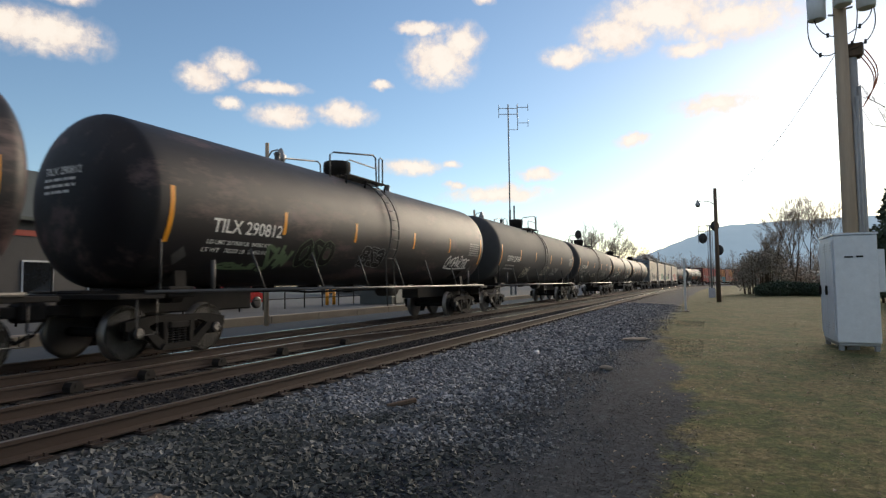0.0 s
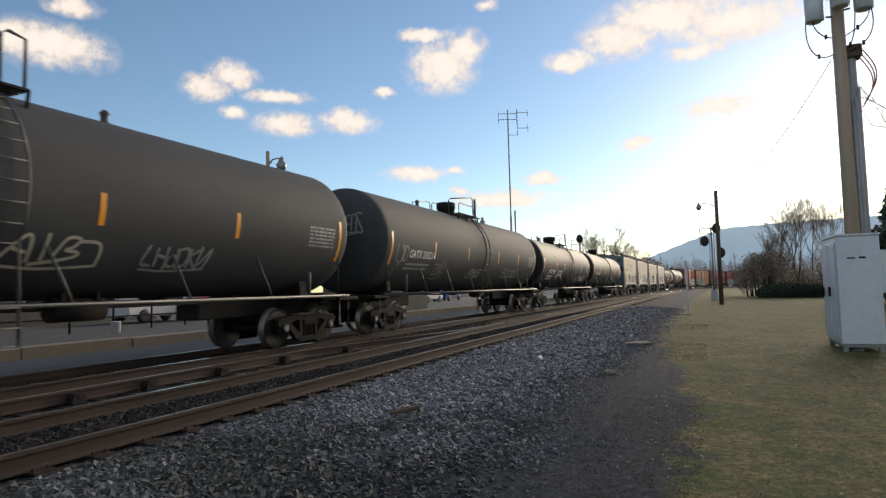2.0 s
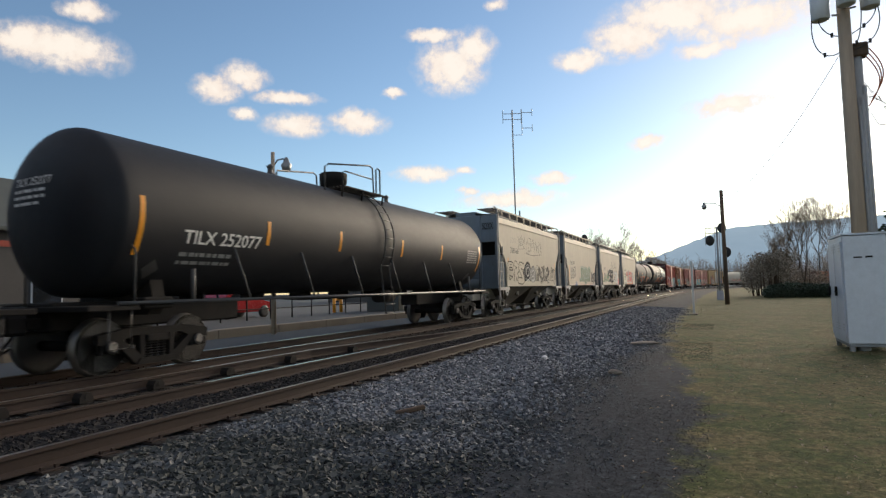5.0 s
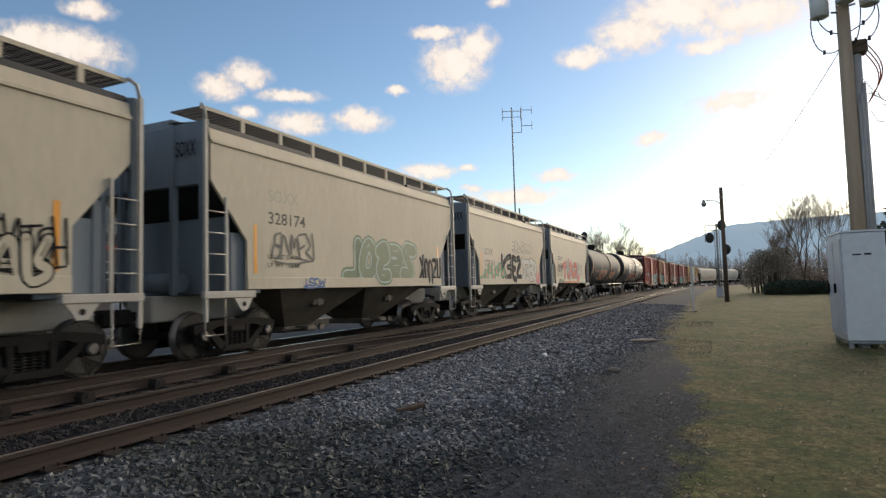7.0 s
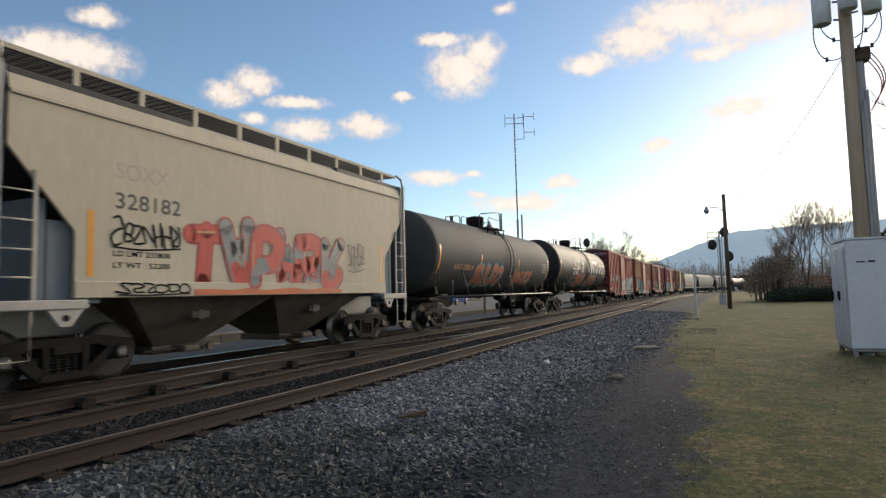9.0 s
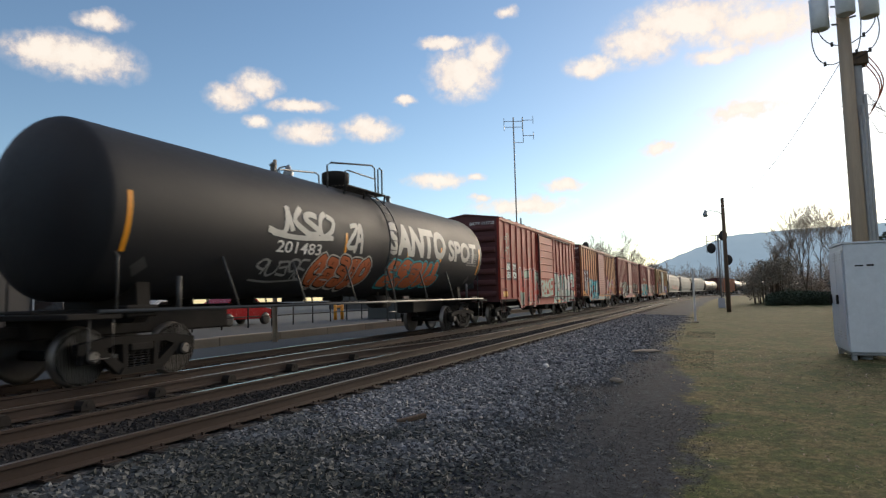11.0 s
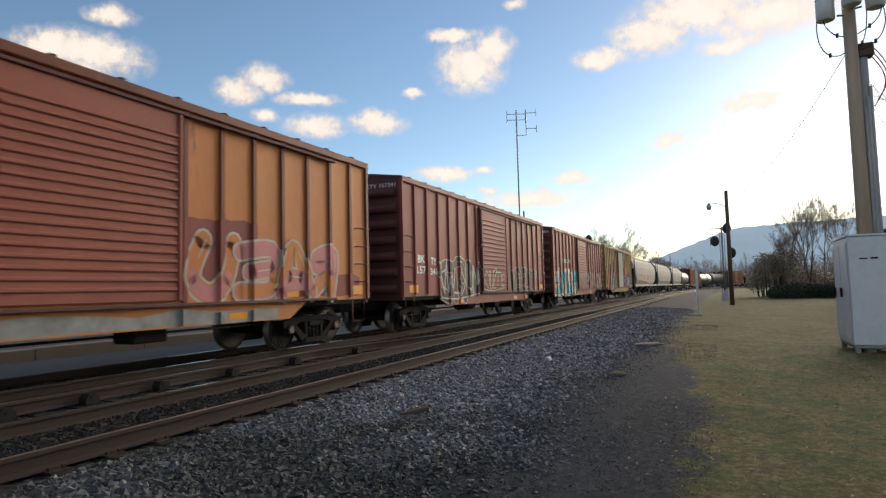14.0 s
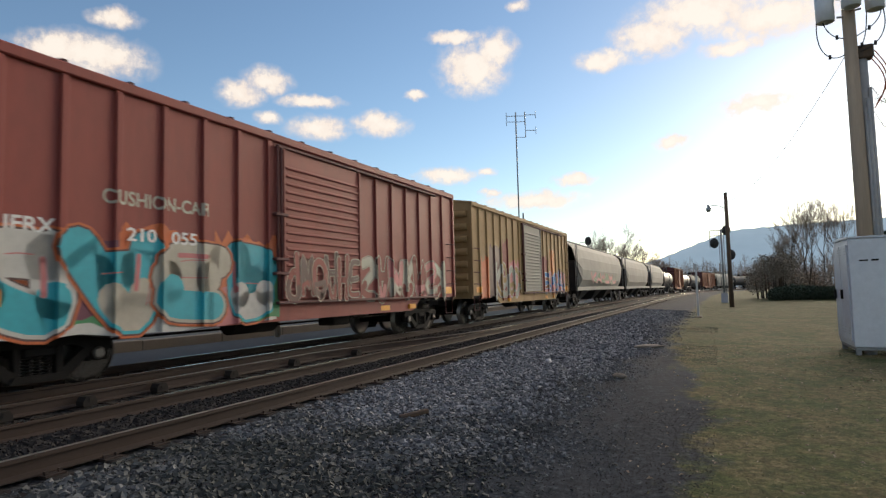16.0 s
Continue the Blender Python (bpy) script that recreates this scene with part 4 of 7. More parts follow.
def piece(car, x0, x1, z0, z1, letters, fills, outline, where, seed, halo=None, edge=0.045, shine=None, hole=None, fat=False, forms=None):
    """A graffiti piece of swollen letter forms, each one part: halo, outline, fill, second tone and highlights."""
    rnd = random.Random(seed)
    w = (x1 - x0) / letters
    for i in range(letters):
        names = list(dict.fromkeys([k for k in (halo, outline, *fills, shine, hole) if k]))
        bm, count = bmesh.new(), [0]

        def add(mat, shapes, lift):
            count[0] += 1
            for pts in shapes:
                f = bm.faces.new([bm.verts.new((x, lift + 0.0004 * count[0], z)) for x, z in pts])
                f.material_index = names.index(mat)
        cx, cz = x0 + w * (i + 0.5) + rnd.uniform(-0.04, 0.04) * w, (z0 + z1) / 2 + rnd.uniform(-0.03, 0.03) * (z1 - z0)
        thick = min(w, z1 - z0) * (0.40 if fat else 0.30) * rnd.uniform(0.92, 1.12)
        ww, hh = max(w * rnd.uniform(1.0, 1.12) - thick * 0.7, 0.1), (z1 - z0) * rnd.uniform(0.92, 1.02) - thick * 0.7
        slant, fx, fz = rnd.uniform(-0.10, 0.2), rnd.choice((-1, 1)), rnd.choice((-1, 1))
        ww *= 1.22
        lines = []
        for line in FORMS[forms[i % len(forms)] if forms else rnd.choice(sorted(FORMS))]:
            bent = [(cx + ww * (fx * x + slant * z + rnd.uniform(-0.09, 0.09)), cz + hh * (fz * z + rnd.uniform(-0.06, 0.06))) for x, z in line]
            lines.append(smooth_line(bent))
        base = 0.003 + 0.009 * (i % 3)
        fill = fills[i % len(fills)]
        for mat, wide in ((halo, thick + edge * 4.6), (outline, thick + edge * 2), (fill, thick)):
            if mat:
                for line in lines:
                    add(mat, fat_line(line, wide), base)
        if len(fills) > 1:
            other = fills[(i + 1) % len(fills)]
            for line in lines:
                low = [p for p in line if p[1] < cz - hh * rnd.uniform(0.0, 0.2)]
                if len(low) > 2:
                    add(other, fat_line(low, thick * 0.82), base)
        for line in lines[:2]:
            cut = rnd.randrange(1, max(len(line) - 2, 2))
            add(hole or outline, fat_line([(x + thick * 0.16, z) for x, z in line[cut:cut + 3]], edge * 0.6), base)
        if shine:
            add(shine, fat_line([(x - thick * 0.22, z + thick * 0.12) for x, z in lines[0][1:4]], thick * 0.14), base)
        bmesh.ops.triangulate(bm, faces=bm.faces)
        lay(bm, where, 0.002)
        part("graffiti_letter", mesh_of("graffiti_letter", bm, *[M[k] for k in names]), None, car)


def swirl(car, cx, cz, r, fill, line, where, flat=0.78):
    """A round sprayed blot with a pale spiral on it."""
    bm = bmesh.new()
    bm.faces.new([bm.verts.new((x, 0, z)) for x, z in blob(cx, cz, 2 * r, 2 * r * flat, random.Random(3), 0, 2.0)])
    lay(bm, where, 0.006)
    part("graffiti", bm, M[fill], car)
    bm = bmesh.new()
    for a0, turns, k in ((0.5, 2.2, 0.8), (2.4, 1.6, 0.95), (4.2, 1.3, 0.7)):
        ribbon(bm, [(cx + r * k * (1 - u * 0.8) * math.cos(a0 + turns * 6.283 * u), cz + r * k * flat * (1 - u * 0.8) * math.sin(a0 + turns * 6.283 * u)) for u in np.linspace(0, 1, 40)], 0.03)
    lay(bm, where, 0.012)
    part("graffiti", bm, M[line], car)


# ---- tank car ----
def head_map(h, r, zc):
    """Lays lettering on the dished end of a tank."""
    def on_head(x, z, lift):
        s = (max(math.hypot(x, z - zc) / r - 0.015, 0.0) / 0.985) ** (1 / 0.7)
        return (-h - 0.224 - 0.52 * math.sqrt(max(1 - s * s, 0.0)) - lift, -x, z)
    return on_head


def tank_car(m, span, r, zc, paint, label, head_text="", stripes=(), dome_at=0.0, group="tank cars of the train"):
    """span: from end stripe to end stripe; the tank bulges past them at both heads."""
    car = thing("tank_car", m, label, "tank car", group)
    h = span / 2
    bm = bmesh.new()
    head = [(-h - 0.22 - 0.52 * math.cos(a), r * (0.015 + 0.985 * math.sin(a) ** 0.7)) for a in np.linspace(0.0, math.pi / 2, 13)]
    body = [(x, r) for x in np.linspace(-h, h, 9)]
    full = head + body + [(-x, q) for x, q in head[::-1]]
    part("tank", lathe(bm, full, "x", 56, (0, 0, zc)), paint, car)
    where = on_tank(r, zc)
    # end stripes and the short ones between
    for x in (-h, h):
        bm = bmesh.new()
        bm.faces.new([bm.verts.new((a, 0, z)) for a, z in ((x - 0.05, zc - 0.78), (x + 0.05, zc - 0.78), (x + 0.05, zc + 0.2), (x - 0.05, zc + 0.2))])
        lay(bm, where, 0.005)
        part("reflector", bm, M["yellow"], car, "yellow reflective strip")
    for x in stripes:
        patch(car, -h + x - 0.05, -h + x + 0.05, zc - 0.45, zc + 0.05, M["yellow"], where, 0.005, "reflector")
    # frame: side rail pipes, stub sills, saddles, end platforms
    for sy in (-1, 1):
        bm = bmesh.new()
        tube(bm, [(-h - 0.45, sy * 1.5, 1.17), (h + 0.45, sy * 1.5, 1.17)], 0.035, 6)
        for x in np.linspace(-h + 2.5, h - 2.5, 6):
            tube(bm, [(x, sy * 1.5, 1.17), (x - 0.32, sy * 1.36, zc - math.sqrt(max(r * r - 1.36 ** 2, 0.05)) + 0.02)], 0.026, 5)
        part("side_rail", bm, M["pipe"], car, "grey handrail pipe along the side")
    for s in (-1, 1):
        bm = bmesh.new()
        e = s * h
        box(bm, min(e - s * 3.4, e + s * 0.75), max(e - s * 3.4, e + s * 0.75), -0.33, 0.33, 0.74, 1.2, 0.03)
        box(bm, min(e + s * 0.05, e + s * 0.95), max(e + s * 0.05, e + s * 0.95), -1.5, 1.5, 1.05, 1.14, 0.015)
        part("stub_sill", bm, M["under"], car)
    for s in (-1, 1):
        bm = bmesh.new()
        e = s * (h - 0.75)
        pts = [(-1.0, 1.12)] + [(r * 1.004 * math.cos(a), zc + r * 1.004 * math.sin(a)) for a in np.linspace(math.pi + 0.92, 2 * math.pi - 0.92, 12)] + [(1.0, 1.12), (0.85, 0.95), (-0.85, 0.95)]
        va, vb = [bm.verts.new((e - 0.13, y, z)) for y, z in pts], [bm.verts.new((e + 0.13, y, z)) for y, z in pts]
        bm.faces.new(va), bm.faces.new(vb[::-1])
        for i in range(len(pts)):
            j = (i + 1) % len(pts)
            bm.faces.new((va[i], vb[i], vb[j], va[j]))
        bmesh.ops.recalc_face_normals(bm, faces=bm.faces)
        part("saddle", bm, M["under"], car)
        for sy in (-1, 1):
            y = sy * 1.42
            bm = bmesh.new()
            tube(bm, [(e + s * 0.85, y, 1.12), (e + s * 0.85, y, 2.05), (e + s * 0.85, y - sy * 0.12, 2.16), (e + s * 0.85, y - sy * 0.9, 2.18)], 0.02, 6)
            part("end_handrail", bm, M["pipe"], car)
            bm = bmesh.new()
            tube(bm, [(e - s * 0.35, y, 1.16), (e - s * 0.35, y, 1.75)], 0.045, 6)
            part("post", bm, M["pipe"], car)
            bm = bmesh.new()
            tube(bm, [(e + s * 1.3, y, 1.08), (e + s * 1.3, y, 0.45), (e + s * 0.9, y, 0.45), (e + s * 0.9, y, 1.08)], 0.018, 5)
            part("step", bm, M["pipe"], car)
        bm = bmesh.new()
        tube(bm, [(e + s * 0.2, -1.2, 1.14), (e + s * 0.6, -1.2, 1.14)], 0.11, 8)
        box(bm, min(e + s * 0.1, e + s * 0.7), max(e + s * 0.1, e + s * 0.7), -1.46, -1.1, 1.06, 1.26, 0.03)
        part("brake_gear", bm, M["truck"], car)
        add_truck(car, s * (h - 0.65))
        add_coupler(car, s * (h + 0.65))
    # manway, platform with rails and ladder
    d = dome_at
    top = zc + r
    bm = bmesh.new()
    lathe(bm, [(top - 0.12, 0.37), (top + 0.22, 0.37), (top + 0.24, 0.40), (top + 0.50, 0.40), (top + 0.52, 0.37), (top + 0.55, 0.2)], "z", 22, (d, 0, 0))
    part("manway", bm, M["under"], car, "black round manway on top")
    bm = bmesh.new()
    for y in np.arange(-1.0, 1.01, 0.125):
        if abs(y) > 0.4:
            box(bm, d - 1.0, d + 1.15, y - 0.04, y + 0.04, top - 0.1, top - 0.06)
    for x in (d - 1.0, d, d + 1.15):
        for sy in (-1, 1):
            tube(bm, [(x, sy * 1.0, top - 0.08), (x, sy * 0.95, zc + math.sqrt(r * r - 0.9025) - 0.03)], 0.03, 5)
    part("walkway", bm, M["under"], car)
    for sy in (-1, 1):
        y = sy * 1.0
        bm = bmesh.new()
        tube(bm, [(d - 1.55, y * 0.8, top - 0.25), (d - 1.55, y * 0.8, top + 0.38), (d - 1.45, y * 0.85, top + 0.46), (d + 0.4, y, top + 0.72), (d + 0.55, y, top + 0.66), (d + 0.6, y, top - 0.08)], 0.026, 6)
        tube(bm, [(d + 0.75, y, top - 0.08), (d + 0.75, y, top + 0.66), (d + 0.85, y, top + 0.72), (d + 1.15, y * 0.9, top + 0.72), (d + 1.15, y * 0.9, top - 0.08)], 0.026, 6)
        tube(bm, [(d - 1.0, y, top - 0.08), (d - 1.0, y, top + 0.3), (d - 0.9, y, top + 0.34), (d + 0.6, y, top + 0.34)], 0.02, 6)
        part("safety_rail", bm, M["pipe"], car)
    bm = bmesh.new()
    for x in (d + 0.3, d + 0.78):
        pts = [(x, -(r + 0.09) * math.cos(a), zc + (r + 0.09) * math.sin(a)) for a in np.linspace(1.1, -0.5, 12)] + [(x, -1.52, 0.62)]
        tube(bm, pts, 0.022, 5)
    for a in list(np.linspace(1.05, -0.5, 10)):
        tube(bm, [(d + 0.3, -(r + 0.09) * math.cos(a), zc + (r + 0.09) * math.sin(a)), (d + 0.78, -(r + 0.09) * math.cos(a), zc + (r + 0.09) * math.sin(a))], 0.014, 5)
    for z in (1.15, 0.88, 0.64):
        tube(bm, [(d + 0.3, -1.52, z), (d + 0.78, -1.52, z)], 0.014, 5)
    part("ladder", bm, M["pipe"], car)
    for x in (d - 2.75, d + 3.1):
        bm = bmesh.new()
        lathe(bm, [(top - 0.06, 0.13), (top + 0.05, 0.13), (top + 0.07, 0.07), (top + 0.2, 0.07), (top + 0.24, 0.1), (top + 0.3, 0.04)], "z", 12, (x, 0, 0))
        part("relief_valve", bm, M["pipe"], car, "small grey relief valve on top")
    for x in (-h + 0.45, h - 0.6):
        bm = bmesh.new()
        a = [bm.verts.new((x + dx, 0, zc - 1.0 + dz)) for dx, dz in ((-0.17, 0), (0, -0.17), (0.17, 0), (0, 0.17))]
        bm.faces.new(a)
        lay(bm, where, 0.008)
        part("placard", bm, M["pipe"], car, "grey diamond placard holder")
    bm = bmesh.new()
    lathe(bm, [(zc - r - 0.22, 0.16), (zc - r + 0.1, 0.2)], "z", 12, (0.2, 0, 0))
    part("bottom_outlet", bm, M["under"], car)
    bm = bmesh.new()
    tube(bm, [(-h + 1, 0.3, zc - r - 0.12), (-2.4, 0.3, zc - r - 0.12), (-2.2, -0.3, zc - r - 0.16), (h - 1, -0.3, zc - r - 0.12)], 0.03, 5)
    for x in np.linspace(-h + 2.4, h - 2.4, 7):
        box(bm, x - 0.03, x + 0.03, -0.34, 0.34, zc - r - 0.1, zc - r + 0.05)
    part("brake_pipe", bm, M["under"], car)
    bm = bmesh.new()
    tube(bm, [(1.4, -0.45, zc - r - 0.16), (2.3, -0.45, zc - r - 0.16)], 0.2, 12)
    for x in (1.55, 2.15):
        box(bm, x - 0.04, x + 0.04, -0.6, -0.3, zc - r - 0.1, zc - r + 0.12)
    part("air_reservoir", bm, M["under"], car)
    # end lettering
    if head_text:
        on_head = head_map(h, r, zc)
        words(car, head_text, -0.75, 0.25, zc + 0.42, zc + 0.56, M["white"], on_head, 0.004)
        bars(car, [(-0.75, 0.1, zc + 0.31, 0.05), (-0.75, 0.1, zc + 0.2, 0.05), (-0.75, -0.05, zc + 0.09, 0.05)], M["white"], on_head, 0.004, 3)
    bars(car, [(h - 1.25, h - 0.25, zc - 0.05 - 0.085 * i, 0.05) for i in range(6)], M["dim_white"], where, 0.005, 4, "test_stencil")
    return car, h, where


# ---- covered hopper ----
def covered_hopper(m, span, label, number, end_number, drop=0.0, limits=()):
    car = thing("covered_hopper", m, label, "hopper car", "covered hoppers of the train")
    h, y = span / 2, 1.55
    side = [(-h + 0.17, 3.4), (-h + 0.17, 4.12), (h - 0.17, 4.12), (h - 0.17, 3.4), (h - 1.12, 2.3), (h - 1.12, 1.33), (-h + 1.12, 1.33), (-h + 1.12, 2.3)]
    for sy in (-1, 1):
        bm = bmesh.new()
        prism(bm, side, sy * (y - 0.06), sy * y)
        part("side_sheet", bm, M["cream"], car)
        bm = bmesh.new()
        box(bm, -h + 1.12, h - 1.12, sy * y - 0.02, sy * y + 0.02, 1.33, 1.58, 0.01)
        box(bm, -h + 0.17, h - 0.17, sy * y - 0.035, sy * y + 0.035, 4.1, 4.17, 0.01)
        part("side_sill", bm, M["cream"], car)
        bm = bmesh.new()
        pts = [(sy * y, 4.16), (sy * (y - 0.05), 4.38), (sy * 1.2, 4.55), (sy * 0.45, 4.62), (sy * 0.45, 4.5)]
        a, c = [bm.verts.new((-h + 0.17, p, z)) for p, z in pts], [bm.verts.new((h - 0.17, p, z)) for p, z in pts]
        for i in range(len(pts) - 1):
            bm.faces.new((a[i], c[i], c[i + 1], a[i + 1]))
        bmesh.ops.recalc_face_normals(bm, faces=bm.faces)
        part("roof_side", bm, M["cream"], car)
    bm = bmesh.new()
    box(bm, -h + 0.2, h - 0.2, -0.5, 0.5, 4.45, 4.7, 0.02)
    part("hatch_trough", bm, M["blue_grey"], car)
    # running board with its posts and mesh
    for sy in (-1, 1):
        bm = bmesh.new()
        for yy in np.arange(0.6, 1.35, 0.075):
            box(bm, -h + 0.1, h - 0.1, sy * yy - 0.011, sy * yy + 0.011, 4.78, 4.81)
        for x in np.arange(-h + 0.1, h - 0.05, 0.16):
            box(bm, x - 0.009, x + 0.009, min(sy * 0.6, sy * 1.35), max(sy * 0.6, sy * 1.35), 4.785, 4.805)
        part("running_board", bm, M["hopper_dark"], car, "dark steel grating")
        bm = bmesh.new()
        box(bm, -h + 0.1, h - 0.1, sy * 1.36 - 0.012, sy * 1.36 + 0.012, 4.77, 4.84)
        for x in np.linspace(-h + 1.2, h - 0.9, 9):
            box(bm, x - 0.05, x + 0.05, sy * 1.37 - 0.02, sy * 1.37 + 0.02, 4.4, 4.8)
        part("board_post", bm, M["cream"], car)
    for s in (-1, 1):
        bm = bmesh.new()
        e = s * h
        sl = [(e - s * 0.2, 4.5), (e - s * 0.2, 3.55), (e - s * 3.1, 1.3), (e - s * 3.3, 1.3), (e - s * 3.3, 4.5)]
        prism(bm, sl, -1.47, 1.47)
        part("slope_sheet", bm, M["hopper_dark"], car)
        bm = bmesh.new()
        box(bm, min(e - s * 0.04, e - s * 0.16), max(e - s * 0.04, e - s * 0.16), -1.5, 1.5, 3.3, 4.5, 0.02)
        for yy in (-1.47, -0.72, 0.72, 1.47):
            box(bm, min(e, e - s * 0.13), max(e, e - s * 0.13), yy - 0.055, yy + 0.055, 1.25, 4.5, 0.01)
        part("end_frame", bm, M["blue_grey"], car, "blue-grey end posts and panel")
        bm = bmesh.new()
        box(bm, min(e - s * 0.6, e - s * 0.75), max(e - s * 0.6, e - s * 0.75), -1.46, 1.46, 1.25, 2.75, 0.02)
        for sy in (-1.44, 1.44):
            box(bm, min(e - s * 0.76, e - s * 1.6), max(e - s * 0.76, e - s * 1.6), sy - 0.02, sy + 0.02, 1.25, 2.45, 0.01)
        tube(bm, [(e - s * 0.35, -0.6, 1.5), (e - s * 0.35, 0.5, 1.5)], 0.2, 10)
        part("end_bulkhead", bm, M["blue_grey"], car)
        for yy in (-1.58, 1.58):
            bm = bmesh.new()
            box(bm, min(e - s * 0.05, e + s * 0.02), max(e - s * 0.05, e + s * 0.02), yy - 0.03, yy + 0.03, 0.75, 4.5)
            tube(bm, [(e - s * 0.02, yy, 4.45), (e - s * 0.05, yy * 0.97, 4.72), (e - s * 0.1, yy * 0.88, 4.84)], 0.035, 6)
            box(bm, min(e - s * 0.55, e - s * 0.5), max(e - s * 0.55, e - s * 0.5), yy - 0.02, yy + 0.02, 1.28, 3.1)
            for z in (1.62, 2.0, 2.4, 2.8):
                tube(bm, [(e, yy, z), (e - s * 0.55, yy, z)], 0.014, 5)
            tube(bm, [(e, yy, 0.75), (e, yy, 0.5), (e - s * 0.5, yy, 0.5), (e - s * 0.5, yy, 1.25)], 0.016, 5)
            part("corner_ladder", bm, M["ladder"], car, "pale corner ladder")
        bm = bmesh.new()
        for yy in (-1.57, 1.57):
            box(bm, min(e + s * 0.05, e - s * 1.3), max(e + s * 0.05, e - s * 1.3), yy - 0.05, yy + 0.05, 1.17, 1.31, 0.015)
            prism(bm, [(e - s * 0.7, 1.18), (e - s * 1.25, 1.18), (e - s * 1.06, 0.93), (e - s * 0.9, 0.93)], yy - 0.025, yy + 0.025)
            lathe(bm, [(yy - 0.035, 0.05), (yy + 0.035, 0.05)], "y", 10, (e - s * 0.98, 0, 1.05), 1)
        box(bm, min(e - s * 3.2, e + s * 0.1), max(e - s * 3.2, e + s * 0.1), -0.35, 0.35, 0.74, 1.25, 0.03)
        part("end_sill", mesh_of("end_sill", bm, M["ladder"], M["under"]), None, car)
        add_truck(car, s * (h - 1.35))
        add_coupler(car, s * h)
    for x in (-1.75, 1.75):
        bm = bmesh.new()
        ring = [((x - 1.8, -1.45, 1.36), (x + 1.8, -1.45, 1.36), (x + 1.8, 1.45, 1.36), (x - 1.8, 1.45, 1.36)), ((x - 0.5, -0.5, 0.42), (x + 0.5, -0.5, 0.42), (x + 0.5, 0.5, 0.42), (x - 0.5, 0.5, 0.42))]
        a, c = [[bm.verts.new(p) for p in q] for q in ring]
        for i in range(4):
            bm.faces.new((a[i], a[(i + 1) % 4], c[(i + 1) % 4], c[i]))
        bm.faces.new(c)
        box(bm, x - 0.62, x + 0.62, -0.6, 0.6, 0.28, 0.42, 0.02)
        box(bm, x - 0.2, x + 0.2, -0.95, -0.55, 0.3, 0.42, 0.03)
        tube(bm, [(x - 0.9, -0.72, 0.36), (x + 0.9, -0.72, 0.36)], 0.03, 6)
        lathe(bm, [(-0.84, 0.09), (-0.78, 0.09)], "y", 10, (x + 0.55, 0, 0.36))
        lathe(bm, [(-1.18, 0.10), (-1.1, 0.13)], "y", 10, (x, 0, 1.0))
        box(bm, x - 0.22, x + 0.22, -1.16, -1.05, 0.92, 1.06, 0.02)
        bmesh.ops.recalc_face_normals(bm, faces=bm.faces)
        part("discharge_bay", bm, M["bay"], car, "dusty brown discharge bay")
    where = on_side(y)
    for x in (-h + 1.35, h - 1.35):
        patch(car, x - 0.05, x + 0.05, 1.65, 2.65, M["yellow"], where, 0.004, "reflector")
    words(car, number[0], -h + 1.75, -h + 2.75, 3.45 - drop, 3.72 - drop, M["dim_black" if drop > 0.5 else "faded"], where, 0.003, 0.006)
    words(car, number[1], -h + 1.75, -h + 3.0, 2.98 - drop, 3.24 - drop, M["thin_black"], where, 0.003, 0.01)
    if limits:
        words(car, limits[0], -h + 1.72, -h + 2.78, 1.97, 2.06, M["black"], where, 0.004)
        words(car, limits[1], -h + 1.72, -h + 2.78, 1.79, 1.88, M["black"], where, 0.004)
    else:
        bars(car, [(-h + 1.7, -h + 2.7, 1.92, 0.055), (-h + 1.7, -h + 2.6, 1.78, 0.055)], M["black"], where, 0.003, 2)

    def on_end(x, z, lift):
        return (-h - lift, -x, z)
    words(car, end_number, 0.85, 1.35, 3.85, 4.15, M["black"], on_end, 0.006)
    return car, h, where


# ---- boxcar ----
def post_mesh():
    bm = bmesh.new()
    box(bm, -0.055, 0.055, -0.055, 0.004, 1.16, 4.56, 0.012)
    return mesh_of("side_post", bm, M["maroon_box"])


def rib_mesh():
    bm = bmesh.new()
    box(bm, -1.43, 1.43, -0.085, 0.085, -0.035, 0.035, 0.02)
    return mesh_of("door_rib", bm, M["maroon_box"])


def end_rib_mesh():
    bm = bmesh.new()
    tube(bm, [(0, -1.37, 0), (0, 1.37, 0)], 0.13, 8)
    return mesh_of("end_rib", bm, M["box_end"])


def roof_rib_mesh():
    bm = bmesh.new()
    for sy in (-1, 1):
        a = [bm.verts.new((x, sy * y, z)) for x in (-0.04, 0.04) for y, z in ((0, 4.95), (1.57, 4.73), (1.57, 4.77), (0, 4.99))]
        for f in ((0, 1, 2, 3), (7, 6, 5, 4), (3, 2, 6, 7), (1, 5, 6, 2)):
            bm.faces.new([a[i] for i in f])
    bmesh.ops.recalc_face_normals(bm, faces=bm.faces)
    return mesh_of("roof_rib", bm, M["box_end"])


SIDE_POST, DOOR_RIB, END_RIB, ROOF_RIB = post_mesh(), rib_mesh(), end_rib_mesh(), roof_rib_mesh()


